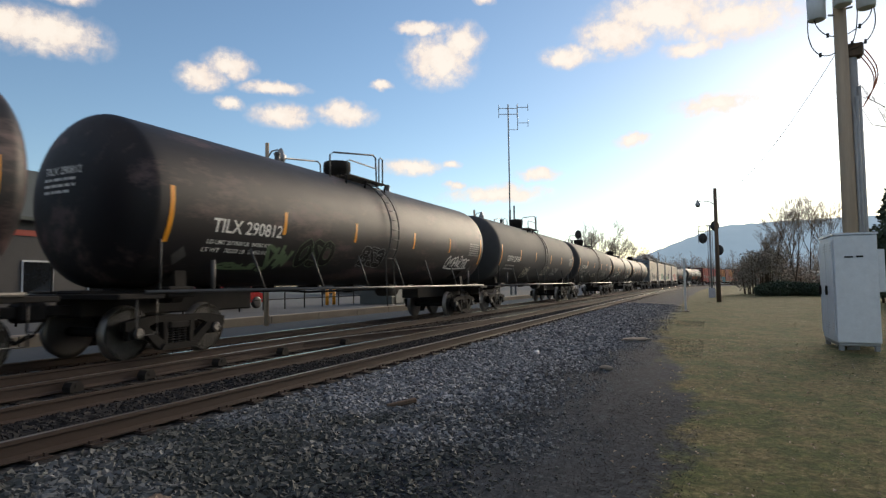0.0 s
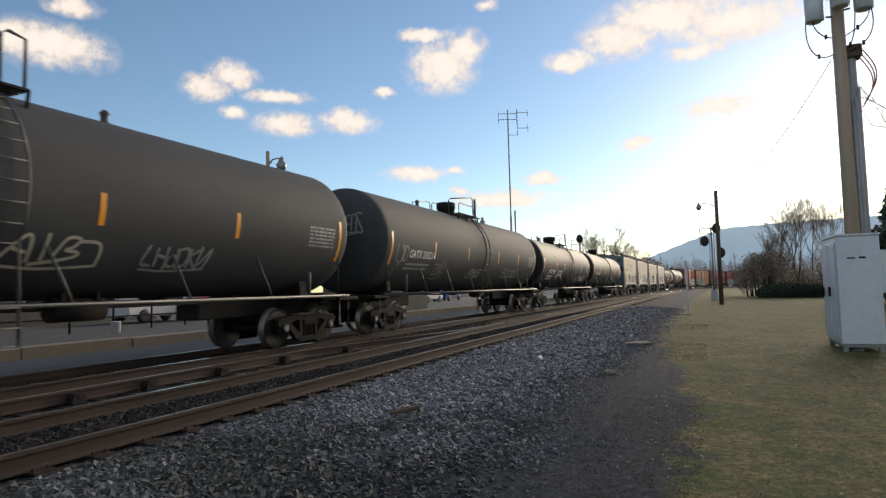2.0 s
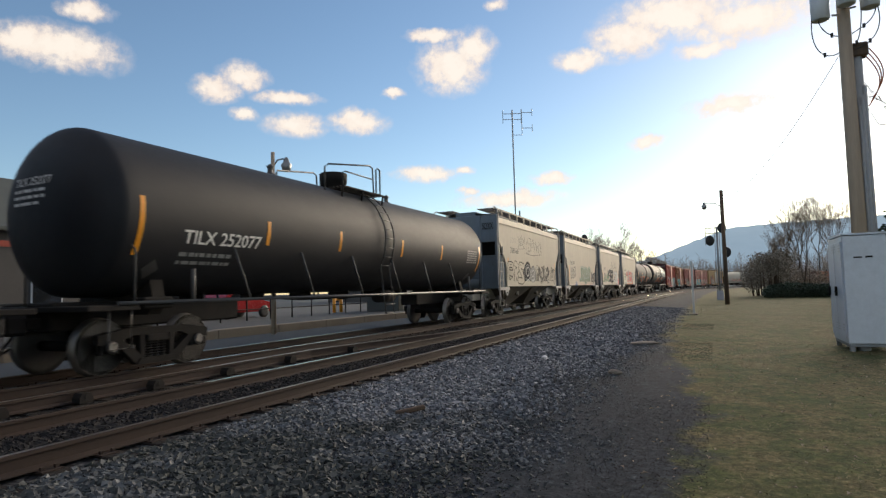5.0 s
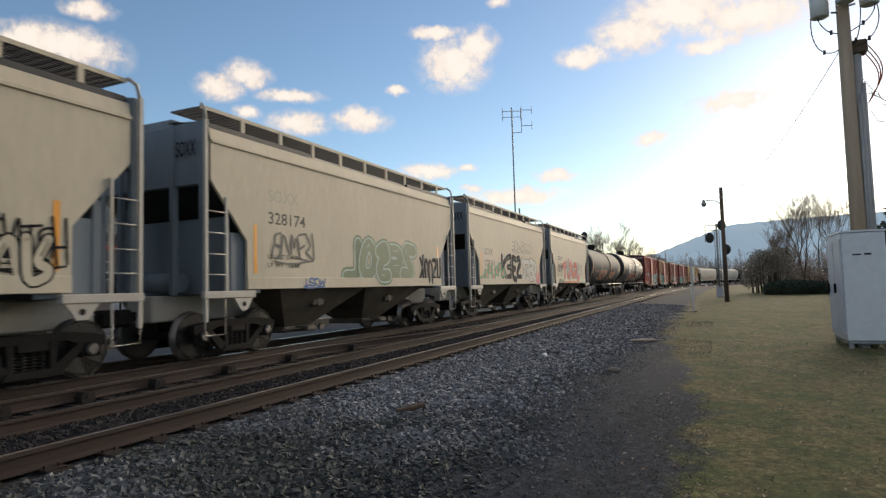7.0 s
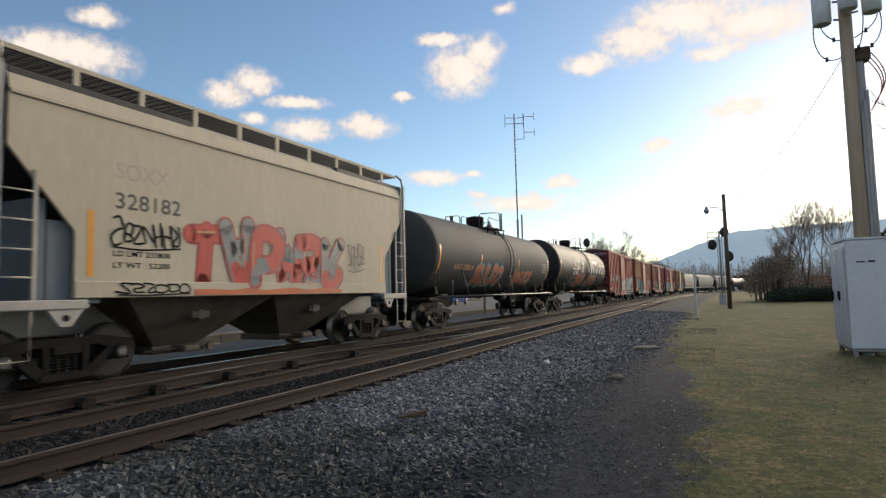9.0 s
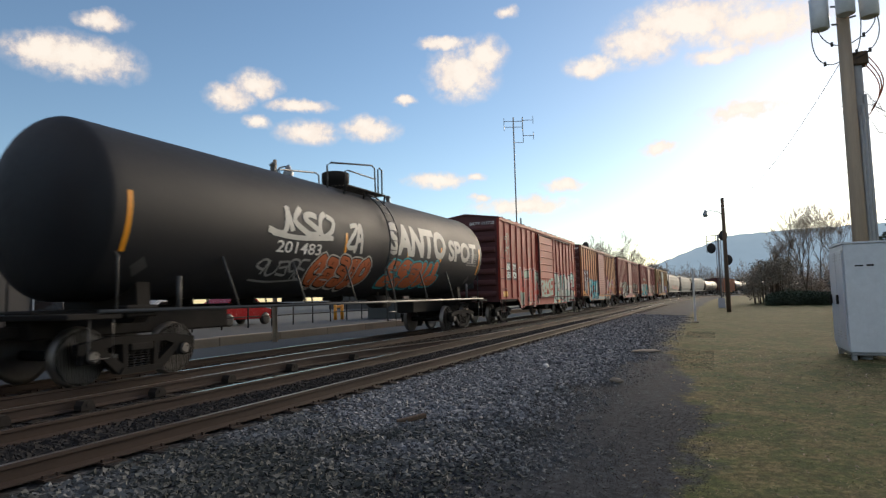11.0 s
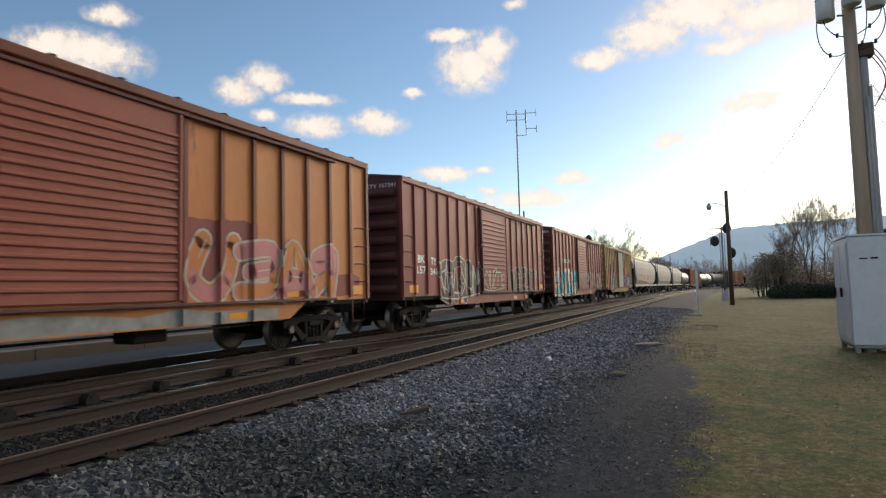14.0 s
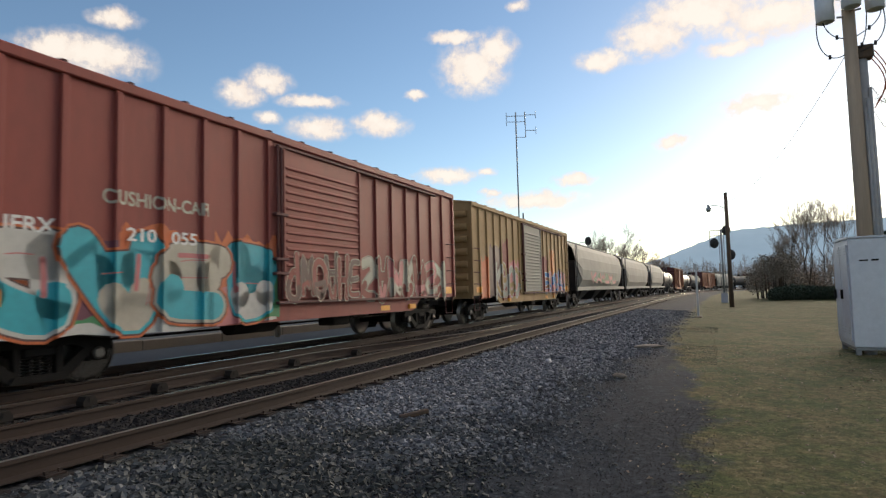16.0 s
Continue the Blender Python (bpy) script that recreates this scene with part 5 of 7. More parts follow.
def boxcar(m, span, paint, end_paint, label, marks=(), end_mark="", door_ribs=14, post_paint=None, door_paint=None, group="boxcars of the train"):
    car = thing("boxcar", m, label, "boxcar", group)
    h, y = span / 2, 1.52
    post_paint, door_paint = post_paint or paint, door_paint or paint
    for sy in (-1, 1):
        bm = bmesh.new()
        prism(bm, [(-h, 1.1), (-h, 4.68), (h, 4.68), (h, 1.1), (h - 2.6, 1.1), (h - 3.2, 0.74), (-h + 3.2, 0.74), (-h + 2.6, 1.1)], sy * (y - 0.05), sy * y)
        part("side_sheet", bm, paint, car)
        x = -h + 0.86
        while x < h - 0.3:
            if not (-1.45 < x < 1.72):
                post = part("side_post", SIDE_POST, None, car)
                post.matrix_basis = pose(x, sy * y, 0, 0, 0, 0 if sy < 0 else 180)
                post.material_slots[0].link = "OBJECT"
                post.material_slots[0].material = post_paint
            x += 0.868
        bm = bmesh.new()
        box(bm, -h, h, min(sy * y, sy * (y + 0.075)), max(sy * y, sy * (y + 0.075)), 4.56, 4.73, 0.02)
        for e in (-h + 0.06, h - 0.06):
            box(bm, e - 0.06, e + 0.06, min(sy * y, sy * (y + 0.06)), max(sy * y, sy * (y + 0.06)), 1.1, 4.6, 0.012)
        part("top_rail", bm, post_paint, car)
        # sliding door
        bm = bmesh.new()
        yo = sy * (y + 0.03)
        box(bm, -1.42, 1.62, min(yo, yo + sy * 0.05), max(yo, yo + sy * 0.05), 1.2, 4.45, 0.01)
        door = part("door", bm, door_paint, car)
        for e in (-1.42, 1.55):
            bm = bmesh.new()
            box(bm, e, e + 0.07, min(yo + sy * 0.05, yo + sy * 0.09), max(yo + sy * 0.05, yo + sy * 0.09), 1.2, 4.45, 0.01)
            part("door_edge", bm, door_paint, door)
        for z in np.linspace(1.4, 4.05, door_ribs):
            rib = part("door_rib", DOOR_RIB, None, door)
            rib.matrix_basis = pose(0.11, yo, z)
            rib.material_slots[0].link = "OBJECT"
            rib.material_slots[0].material = door_paint
        bm = bmesh.new()
        for z in (1.13, 4.47):
            box(bm, -1.6, h - 1.6, min(yo, yo + sy * 0.1), max(yo, yo + sy * 0.1), z - 0.03, z + 0.03, 0.01)
        for e in (-1.62, -1.5):
            tube(bm, [(e, yo + sy * 0.09, 1.2), (e, yo + sy * 0.09, 4.45)], 0.025, 6)
        for z in (1.75, 2.05, 3.0):
            box(bm, -1.7, -1.3, min(yo, yo + sy * 0.12), max(yo, yo + sy * 0.12), z - 0.03, z + 0.03, 0.01)
        part("door_track", bm, M["box_end"], car)
        for s in (-1, 1):
            for z in (1.55, 2.0, 2.45, 2.92):
                x0, x1 = s * (h - 0.1), s * (h - 0.62)
                yy = sy * (y + 0.12)
                bm = bmesh.new()
                tube(bm, [(x0, sy * y, z), (x0, yy, z), (x1, yy, z), (x1, sy * y, z)], 0.014, 5)
                part("grab_iron", bm, M["box_end"], car)
            x0 = s * (h - 0.2)
            bm = bmesh.new()
            tube(bm, [(x0, sy * y, 1.12), (x0, sy * y, 0.55), (s * (h - 0.75), sy * y, 0.55), (s * (h - 0.75), sy * y, 1.12)], 0.016, 5)
            part("step", bm, M["box_end"], car)
    for s in (-1, 1):
        bm = bmesh.new()
        e = s * h
        a = [bm.verts.new((e - s * 0.03, p, z)) for p, z in ((-y, 1.0), (y, 1.0), (y, 4.7), (0, 4.9), (-y, 4.7))]
        c = [bm.verts.new((e - s * 0.12, v.co.y, v.co.z)) for v in a]
        bm.faces.new(a), bm.faces.new(c)
        for i in range(5):
            bm.faces.new((a[i], a[(i + 1) % 5], c[(i + 1) % 5], c[i]))
        bmesh.ops.recalc_face_normals(bm, faces=bm.faces)
        wall = part("end_wall", bm, end_paint, car, "corrugated dark end wall")
        for z in np.linspace(1.35, 4.25, 7):
            rib = part("end_rib", END_RIB, None, wall)
            rib.matrix_basis = pose(e, 0, z)
            rib.material_slots[0].link = "OBJECT"
            rib.material_slots[0].material = end_paint
        bm = bmesh.new()
        box(bm, min(e + s * 0.1, e + s * 0.16), max(e + s * 0.1, e + s * 0.16), -0.35, 0.2, 1.6, 2.0, 0.01)
        part("placard", bm, M["grey_tank"], car)
        add_truck(car, s * (h - 1.75))
        add_coupler(car, s * h)
    bm = bmesh.new()
    a = [(-y - 0.05, 4.73), (0, 4.95), (y + 0.05, 4.73), (y + 0.05, 4.67), (0, 4.87), (-y - 0.05, 4.67)]
    va, vb = [bm.verts.new((-h - 0.02, p, z)) for p, z in a], [bm.verts.new((h + 0.02, p, z)) for p, z in a]
    bm.faces.new(va), bm.faces.new(vb)
    for i in range(6):
        bm.faces.new((va[i], va[(i + 1) % 6], vb[(i + 1) % 6], vb[i]))
    bmesh.ops.recalc_face_normals(bm, faces=bm.faces)
    roof = part("roof", bm, end_paint, car)
    for x in np.arange(-h + 0.6, h, 1.1):
        rib = part("roof_rib", ROOF_RIB, None, roof)
        rib.matrix_basis = pose(x, 0, 0)
        rib.material_slots[0].link = "OBJECT"
        rib.material_slots[0].material = end_paint
    bm = bmesh.new()
    box(bm, -h + 0.1, h - 0.1, -0.3, 0.3, 0.72, 1.1, 0.02)
    box(bm, -h + 0.1, h - 0.1, -1.46, 1.46, 1.0, 1.1)
    tube(bm, [(-2.3, -0.9, 0.72), (-1.0, -0.9, 0.72)], 0.22, 12)
    box(bm, 1.0, 1.7, -1.2, -0.7, 0.5, 0.9, 0.03)
    tube(bm, [(-h + 2, -0.6, 0.62), (h - 2, -0.6, 0.62)], 0.025, 5)
    part("underframe", bm, M["under"], car)
    where = on_ribs(y, [x for x in np.arange(-h + 0.86, h - 0.3, 0.868) if not (-1.45 < x < 1.72)])
    for text, x0, x1, z0, z1, mat in marks:
        words(car, text, -h + x0, -h + x1, z0, z1, M[mat], where, 0.036 if text in ("210", "055") else 0.006, 0.02)
    for x in (0.45, h * 2 - 0.75):
        patch(car, -h + x, -h + x + 0.5, 1.22, 1.45, M["yellow"], where, 0.012, "reflector")
    for x in (4.2, 10.6, 12.2):
        patch(car, -h + x, -h + x + 0.5, 0.8 if 3.4 < x < span - 3.4 else 1.2, 0.94 if 3.4 < x < span - 3.4 else 1.34, M["yellow"], where, 0.008, "reflector")
    if end_mark:
        def on_end(x, z, lift):
            return (-h + 0.03 - lift - 0.01, -x, z)
        words(car, end_mark, 0.2, 1.35, 4.42, 4.55, M["white"], on_end, 0.004)
    return car, h, where


# ---- long centre-flow hopper ----
def round_hopper(m, span, paint, label):
    car = thing("centre_flow_hopper", m, label, "hopper car", "rounded grey hoppers of the train")
    h = span / 2
    bm = bmesh.new()
    prof = [(1.2, 1.32), (1.5, 1.9), (1.56, 2.6), (1.5, 3.4), (1.3, 4.05), (0.9, 4.45), (0.5, 4.6)]
    ring = [(-y, z) for y, z in prof] + [(y, z) for y, z in prof[::-1]]
    rows = []
    for x, k in ((-h + 0.3, 0.0), (-h + 1.9, 1.0), (h - 1.9, 1.0), (h - 0.3, 0.0)):
        rows.append([bm.verts.new((x, y * (0.93 + 0.07 * k), z if k else max(z, 3.2))) for y, z in ring])
    for a, c in zip(rows, rows[1:]):
        for i in range(len(ring)):
            j = (i + 1) % len(ring)
            f = bm.faces.new((a[i], a[j], c[j], c[i]))
    bmesh.ops.remove_doubles(bm, verts=bm.verts, dist=0.001)
    bmesh.ops.recalc_face_normals(bm, faces=bm.faces)
    part("hull", bm, paint, car)
    bm = bmesh.new()
    box(bm, -h + 0.1, h - 0.1, -0.55, 0.55, 4.62, 4.68)
    for x in np.linspace(-h + 0.3, h - 0.3, 14):
        box(bm, x - 0.03, x + 0.03, -0.5, -0.44, 4.3, 4.64)
        box(bm, x - 0.03, x + 0.03, 0.44, 0.5, 4.3, 4.64)
    part("running_board", bm, M["hopper_dark"], car)
    bm = bmesh.new()
    for sy in (-1.5, 1.5):
        box(bm, -h, h, sy - 0.06, sy + 0.06, 1.15, 1.4, 0.02)
    part("side_sill", bm, paint, car)
    for s in (-1, 1):
        e = s * h
        for yy in (-1.5, 1.5):
            bm = bmesh.new()
            for x in (e, e - s * 0.45):
                tube(bm, [(x, yy, 0.6), (x, yy, 4.3)], 0.03, 5)
            for z in np.linspace(0.7, 4.1, 9):
                tube(bm, [(e, yy, z), (e - s * 0.45, yy, z)], 0.015, 4)
            part("corner_ladder", bm, M["pipe"], car)
        bm = bmesh.new()
        box(bm, min(e, e - s * 3.5), max(e, e - s * 3.5), -0.35, 0.35, 0.74, 1.3, 0.02)
        box(bm, min(e - s * 0.1, e - s * 0.2), max(e - s * 0.1, e - s * 0.2), -1.4, 1.4, 1.15, 3.2)
        part("end_frame", bm, M["under"], car)
        add_truck(car, s * (h - 1.6))
        add_coupler(car, s * h)
    for x in (-h * 0.5, 0, h * 0.5):
        bm = bmesh.new()
        a = [bm.verts.new(p) for p in ((x - 1.7, -1.2, 1.35), (x + 1.7, -1.2, 1.35), (x + 1.7, 1.2, 1.35), (x - 1.7, 1.2, 1.35))]
        c = [bm.verts.new(p) for p in ((x - 0.4, -0.4, 0.4), (x + 0.4, -0.4, 0.4), (x + 0.4, 0.4, 0.4), (x - 0.4, 0.4, 0.4))]
        for i in range(4):
            bm.faces.new((a[i], a[(i + 1) % 4], c[(i + 1) % 4], c[i]))
        bm.faces.new(c)
        bmesh.ops.recalc_face_normals(bm, faces=bm.faces)
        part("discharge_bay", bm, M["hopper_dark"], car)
    return car, h, on_side(1.56)


# ---- the train ----
TRAIN = []


def put(maker, left, right, *args, **kw):
    """Builds a car whose body reaches from left to right along the line at the clip's start."""
    car, h, where = maker(line_pose((left + right) / 2), right - left, *args, **kw)
    TRAIN.append((car, (left + right) / 2, h - 1.2))
    return car, h, where


BIG = (1.58, 2.815)
STR = (3.07, 5.99, 9.46, 12.36)
put(tank_car, -10.9, 4.72, *BIG, M["brown_tank"], "sooty black-brown tank car with yellow reflector strips", "", STR, -0.3)
c, h, on = put(tank_car, 7.55, 23.13, *BIG, M["brown_tank"], "sooty black-brown tank car with white lettering and chalky graffiti", "TILX 290812", STR, -0.35)
words(c, "TILX 290812", -h + 0.99, -h + 3.0, 2.28, 2.55, M["white"], on)
words(c, "LD LMT 207800 LB  94250 KG", -h + 0.95, -h + 2.75, 2.06, 2.14, M["white"], on)
words(c, "LT WT   78200 LB  35450 KG", -h + 0.9, -h + 2.75, 1.91, 1.99, M["white"], on)
tag_strokes(c, -h + 2.7, -h + 3.5, 1.62, 2.1, M["g_green"], on, 3, 0.1, 3)
tag_strokes(c, -h + 1.5, -h + 2.6, 1.62, 1.72, M["g_green"], on, 4, 0.05, 5)
piece(c, -h + 3.8, -h + 5.1, 1.68, 2.36, 3, ("black",), "g_green", on, 5, edge=0.016, forms="OSO")
piece(c, -h + 6.5, -h + 7.7, 1.73, 2.3, 3, ("black",), "dim_white", on, 6, edge=0.016, forms="BZE")
tag_strokes(c, h - 3.2, h - 1.0, 1.85, 2.25, M["white"], on, 7, 0.05, 9)
patch(c, h - 1.9, h - 1.2, 1.45, 1.75, M["black"], on, 0.004)
c, h, on = put(tank_car, 26.0, 41.94, *BIG, M["grey_tank"], "dull grey-black tank car with white lettering and scribbled graffiti", "GATX 210164", STR, -0.45)
words(c, "GATX 210164", -h + 0.95, -h + 3.0, 2.28, 2.55, M["white"], on)
patch(c, -h + 0.6, -h + 4.4, 1.5, 2.2, M["black_tank"], on, 0.003, "repainted_panel", 0.03)
bars(c, [(-h + 0.9, -h + 2.4, 2.05, 0.07), (-h + 0.85, -h + 2.4, 1.9, 0.07)], M["dim_white"], on, seed=2)
tag_strokes(c, -h + 4.3, -h + 5.4, 1.6, 2.1, M["g_cream"], on, 8, 0.05, 4)
tag_strokes(c, -h + 8.2, -h + 9.6, 1.75, 2.2, M["g_cream"], on, 9, 0.05, 4)
tag_strokes(c, -h + 10.4, -h + 11.8, 1.75, 2.15, M["dim_white"], on, 10, 0.05, 6)
c, h, on = put(tank_car, 44.7, 60.57, *BIG, M["grey_tank"], "dull grey tank car with white lettering and tagged end", "GATX 210214", (3.07, 6.2, 9.85, 12.85), -0.3)
words(c, "GATX 210214", -h + 1.2, -h + 3.1, 2.28, 2.53, M["white"], on)
bars(c, [(-h + 1.1, -h + 2.8, 2.05, 0.07), (-h + 1.05, -h + 2.7, 1.92, 0.06)], M["dim_white"], on, seed=3)
tag_strokes(c, -h + 0.35, -h + 1.05, 2.1, 2.7, M["dim_white"], on, 11, 0.035, 3)
tag_strokes(c, -h + 3.3, -h + 4.3, 1.7, 2.2, M["dim_white"], on, 12, 0.03, 4)
tag_strokes(c, -h + 6.6, -h + 8.0, 1.75, 2.05, M["g_cream"], on, 13, 0.04, 5)
tag_strokes(c, h - 5.0, h - 2.6, 1.8, 2.15, M["dim_white"], on, 14, 0.05, 7)


def head_tag(car, h, zc, mat, seed):
    on_head = head_map(h, BIG[0], zc)
    tag_strokes(car, -0.1, 0.95, zc + 0.15, zc + 0.75, mat, on_head, seed, 0.045, 6, 0.008)


head_tag(c, h, BIG[1], M["dim_white"], 15)
c, h, on = put(tank_car, 63.16, 77.35, 1.47, 2.74, M["black_tank"], "glossy black tank car with white lettering and a cream panel", "GATX 28079", (3.18, 5.32, 8.05, 11.1), 0.1)
words(c, "GATX 28079", -h + 1.33, -h + 3.0, 2.06, 2.32, M["white"], on)
bars(c, [(-h + 1.2, -h + 2.7, 1.88, 0.07), (-h + 1.1, -h + 2.7, 1.73, 0.07)], M["white"], on, seed=4)
patch(c, -h + 4.0, -h + 5.0, 1.95, 2.3, M["g_cream"], on, 0.006, "notice_panel")
bars(c, [(-h + 4.15, -h + 4.9, 2.08, 0.1)], M["bay"], on, 0.01, 5)
tag_strokes(c, -h + 3.5, -h + 4.1, 1.7, 2.4, M["g_mint"], on, 16, 0.06, 2)
tag_strokes(c, -h + 7.4, -h + 9.0, 1.75, 2.15, M["g_dkgreen"], on, 17, 0.05, 4)
tag_strokes(c, h - 4.6, h - 3.2, 1.65, 2.0, M["dim_white"], on, 18, 0.04, 6)
tag_strokes(c, h - 3.0, h - 0.9, 1.7, 2.1, M["white"], on, 19, 0.045, 7)
c, h, on = put(tank_car, 79.98, 95.6, 1.47, 2.74, M["black_tank"], "black tank car with white lettering beside the hoppers", "TILX 252077", (3.1, 5.8, 9.1, 12.0), -0.2)
words(c, "TILX 252077", -h + 0.9, -h + 2.9, 2.2, 2.45, M["white"], on)
bars(c, [(-h + 0.9, -h + 2.2, 1.98, 0.07), (-h + 0.9, -h + 2.2, 1.84, 0.06)], M["dim_white"], on, seed=6)

# four covered hoppers, each with its own graffiti
c, h, on = put(covered_hopper, 97.7, 109.1, "dusty cream covered hopper with black line graffiti", ("SOXX", "328166"), "SOXX", 0.1)
tag_strokes(c, -h + 2.9, -h + 4.1, 3.2, 3.8, M["dim_black"], on, 21, 0.03, 6)
piece(c, -h + 1.3, -h + 3.7, 1.42, 2.5, 3, ("cream",), "black", on, 22, edge=0.045, forms="BRZ")
swirl(c, -h + 4.45, 1.99, 0.72, "black", "g_white", on)
swirl(c, -h + 5.35, 1.92, 0.58, "dim_black", "g_white", on_side(1.565))
piece(c, -h + 6.0, -h + 8.6, 1.46, 2.4, 6, ("g_cream", "bay"), "black", on, 24, edge=0.03, fat=True, forms="SUUKUS")
piece(c, -h + 8.75, -h + 10.0, 1.46, 2.15, 3, ("cream",), "black", on, 27, edge=0.03, forms="UAR")
tag_strokes(c, -h + 4.2, -h + 7.2, 3.0, 3.8, M["dim_black"], on, 25, 0.035, 6)
tag_strokes(c, h - 2.2, h - 1.2, 1.7, 2.4, M["black"], on, 26, 0.04, 5)
c, h, on = put(covered_hopper, 110.45, 122.0, "cream covered hopper with a green graffiti piece", ("SOXX", "328174"), "SOXX", 0.28, ("LD LMT 224000", "LT WT   52000"))
tag_strokes(c, -h + 1.9, -h + 3.3, 1.95, 2.6, M["dim_black"], on, 31, 0.05, 5)
piece(c, -h + 4.6, -h + 8.4, 1.44, 2.6, 5, ("g_green",), "g_mint", on, 32, halo="g_green", edge=0.045, fat=True, forms="LOSEZ")
piece(c, -h + 8.8, -h + 10.4, 1.42, 2.3, 5, ("black",), "g_white", on, 33, edge=0.02, fat=True, forms="KUUSU")
tag_strokes(c, -h + 2.9, -h + 3.7, 1.36, 1.56, M["g_blue"], on, 34, 0.04, 4, 0.03)
c, h, on = put(covered_hopper, 123.5, 134.8, "cream covered hopper with black and white bubble graffiti", ("SOXX", "328151"), "SOXX", 0.88)
for k in range(7):
    x, z, d = -h + 1.5 + 0.42 * k, 1.5 + 0.16 * (k % 3) + 0.05 * k, 0.62 - 0.05 * (k % 2)
    patch(c, x - d / 2, x + d / 2, z - 0.16, z + 0.2, M["g_lime"], on, 0.004 + 0.0012 * k, "graffiti", 0.14, 60 + k)
    patch(c, x - 0.11, x + 0.09, z - 0.06, z + 0.12, M["g_pink"], on, 0.015, "graffiti", 0.04, 80 + k)
piece(c, -h + 3.85, -h + 6.75, 1.40, 2.75, 4, ("black",), "g_white", on, 41, edge=0.028, fat=True, forms="KEES")
piece(c, -h + 6.9, -h + 9.6, 1.40, 2.62, 4, ("g_white",), "black", on, 42, edge=0.028, fat=True, forms="KEES")
patch(c, h - 1.9, h - 1.15, 1.36, 1.9, M["g_pink"], on, 0.024, "graffiti", 0.2, 8)
tag_strokes(c, -h + 5.4, -h + 8.8, 2.9, 3.4, M["dim_black"], on, 43, 0.03, 7)
c, h, on = put(covered_hopper, 136.2, 147.4, "cream covered hopper with a red and grey graffiti piece", ("SOXX", "328182"), "SOXX", 0.26, ("LD LMT 233800", "LT WT   52200"))
piece(c, -h + 3.2, -h + 7.9, 1.36, 2.75, 6, ("g_red", "g_steel"), "g_purple", on, 51, halo="g_red", edge=0.018, fat=True, shine="g_peach", forms="TAPWER")
patch(c, -h + 3.3, -h + 7.9, 1.35, 1.46, M["g_orange"], on, 0.03, "graffiti", 0.03, 9)
tag_strokes(c, -h + 1.7, -h + 3.0, 2.14, 2.55, M["black"], on, 52, 0.035, 7)
tag_strokes(c, -h + 1.8, -h + 3.2, 1.38, 1.56, M["black"], on, 53, 0.03, 6, 0.03)
tag_strokes(c, h - 3.0, h - 2.2, 1.95, 2.6, M["dim_black"], on, 54, 0.025, 5)

c, h, on = put(tank_car, 150.2, 164.6, 1.5, 2.75, M["grey_tank"], "grey tank car with two orange graffiti pieces", "", (4.0, 9.0), 0.0)
piece(c, -h + 3.6, -h + 6.8, 1.55, 2.45, 5, ("g_orange",), "g_cyan", on, 61, edge=0.05, fat=True)
piece(c, -h + 8.6, -h + 11.4, 1.6, 2.3, 5, ("g_orange", "g_peach"), "g_teal", on, 62, edge=0.04, fat=True)
words(c, "AALX 250214", -h + 1.3, -h + 3.2, 2.15, 2.35, M["g_peach"], on)
c, h, on = put(tank_car, 167.6, 183.2, 1.56, 2.9, M["black_tank"], "black tank car with white roller letters and orange graffiti", "", (6.2, 9.6, 12.0), 0.2)
words(c, "SANTO", -h + 8.4, -h + 12.35, 2.52, 3.5, M["g_white"], on, 0.012, 0.05, "graffiti")
words(c, "SPOT", -h + 12.6, h - 0.35, 2.52, 3.28, M["g_white"], on, 0.012, 0.04, "graffiti")
tag_strokes(c, -h + 3.4, -h + 5.6, 2.75, 3.4, M["g_white"], on, 71, 0.14, 4)
tag_strokes(c, -h + 6.3, -h + 7.0, 2.4, 3.3, M["g_white"], on, 75, 0.12, 2)
words(c, "201483", -h + 3.6, -h + 5.2, 2.32, 2.58, M["white"], on)
piece(c, -h + 5.1, -h + 7.6, 1.58, 2.35, 5, ("g_orange",), "black", on, 72, halo="g_white", edge=0.03, fat=True, forms="DEEBO")
piece(c, -h + 8.6, -h + 12.1, 1.62, 2.4, 5, ("g_orange",), "g_teal", on, 73, halo="g_cyan", edge=0.03, fat=True, forms="ZSEUT")
tag_strokes(c, -h + 3.2, -h + 4.9, 1.75, 2.2, M["dim_white"], on, 74, 0.05, 5)

c, h, on = put(boxcar, 185.7, 201.3, M["red_box"], M["box_end"], "bright rust-red boxcar with large silver graffiti",
               (("BK", 1.08, 1.58, 2.42, 2.7, "white"), ("151", 1.06, 1.62, 2.06, 2.34, "white"), ("TY", 1.96, 2.4, 2.42, 2.7, "white"), ("720", 1.9, 2.46, 2.06, 2.34, "white")), "BKTY 151720", 8)
patch(c, -h + 0.94, -h + 1.66, 1.96, 2.78, M["box_end"], on, 0.003, "repainted_panel")
patch(c, -h + 1.8, -h + 2.52, 1.96, 2.78, M["box_end"], on, 0.003, "repainted_panel")
piece(c, -h + 2.9, -h + 6.3, 0.8, 2.55, 4, ("g_red", "g_grey"), "g_brown", on, 81, halo="g_pink", edge=0.05, fat=True, forms="ALHU")
patch(c, h - 6.0, h - 1.4, 0.78, 1.25, M["g_mint"], on, 0.004, "graffiti", 0.06, 15)
piece(c, h - 5.9, h - 0.7, 0.9, 2.5, 4, ("g_white", "g_mint"), "black", on, 82, halo="g_pink", edge=0.045, fat=True, forms="SUNR")
patch(c, h - 1.75, h - 1.05, 1.5, 2.2, M["maroon_box"], on, 0.034, "data_panel")
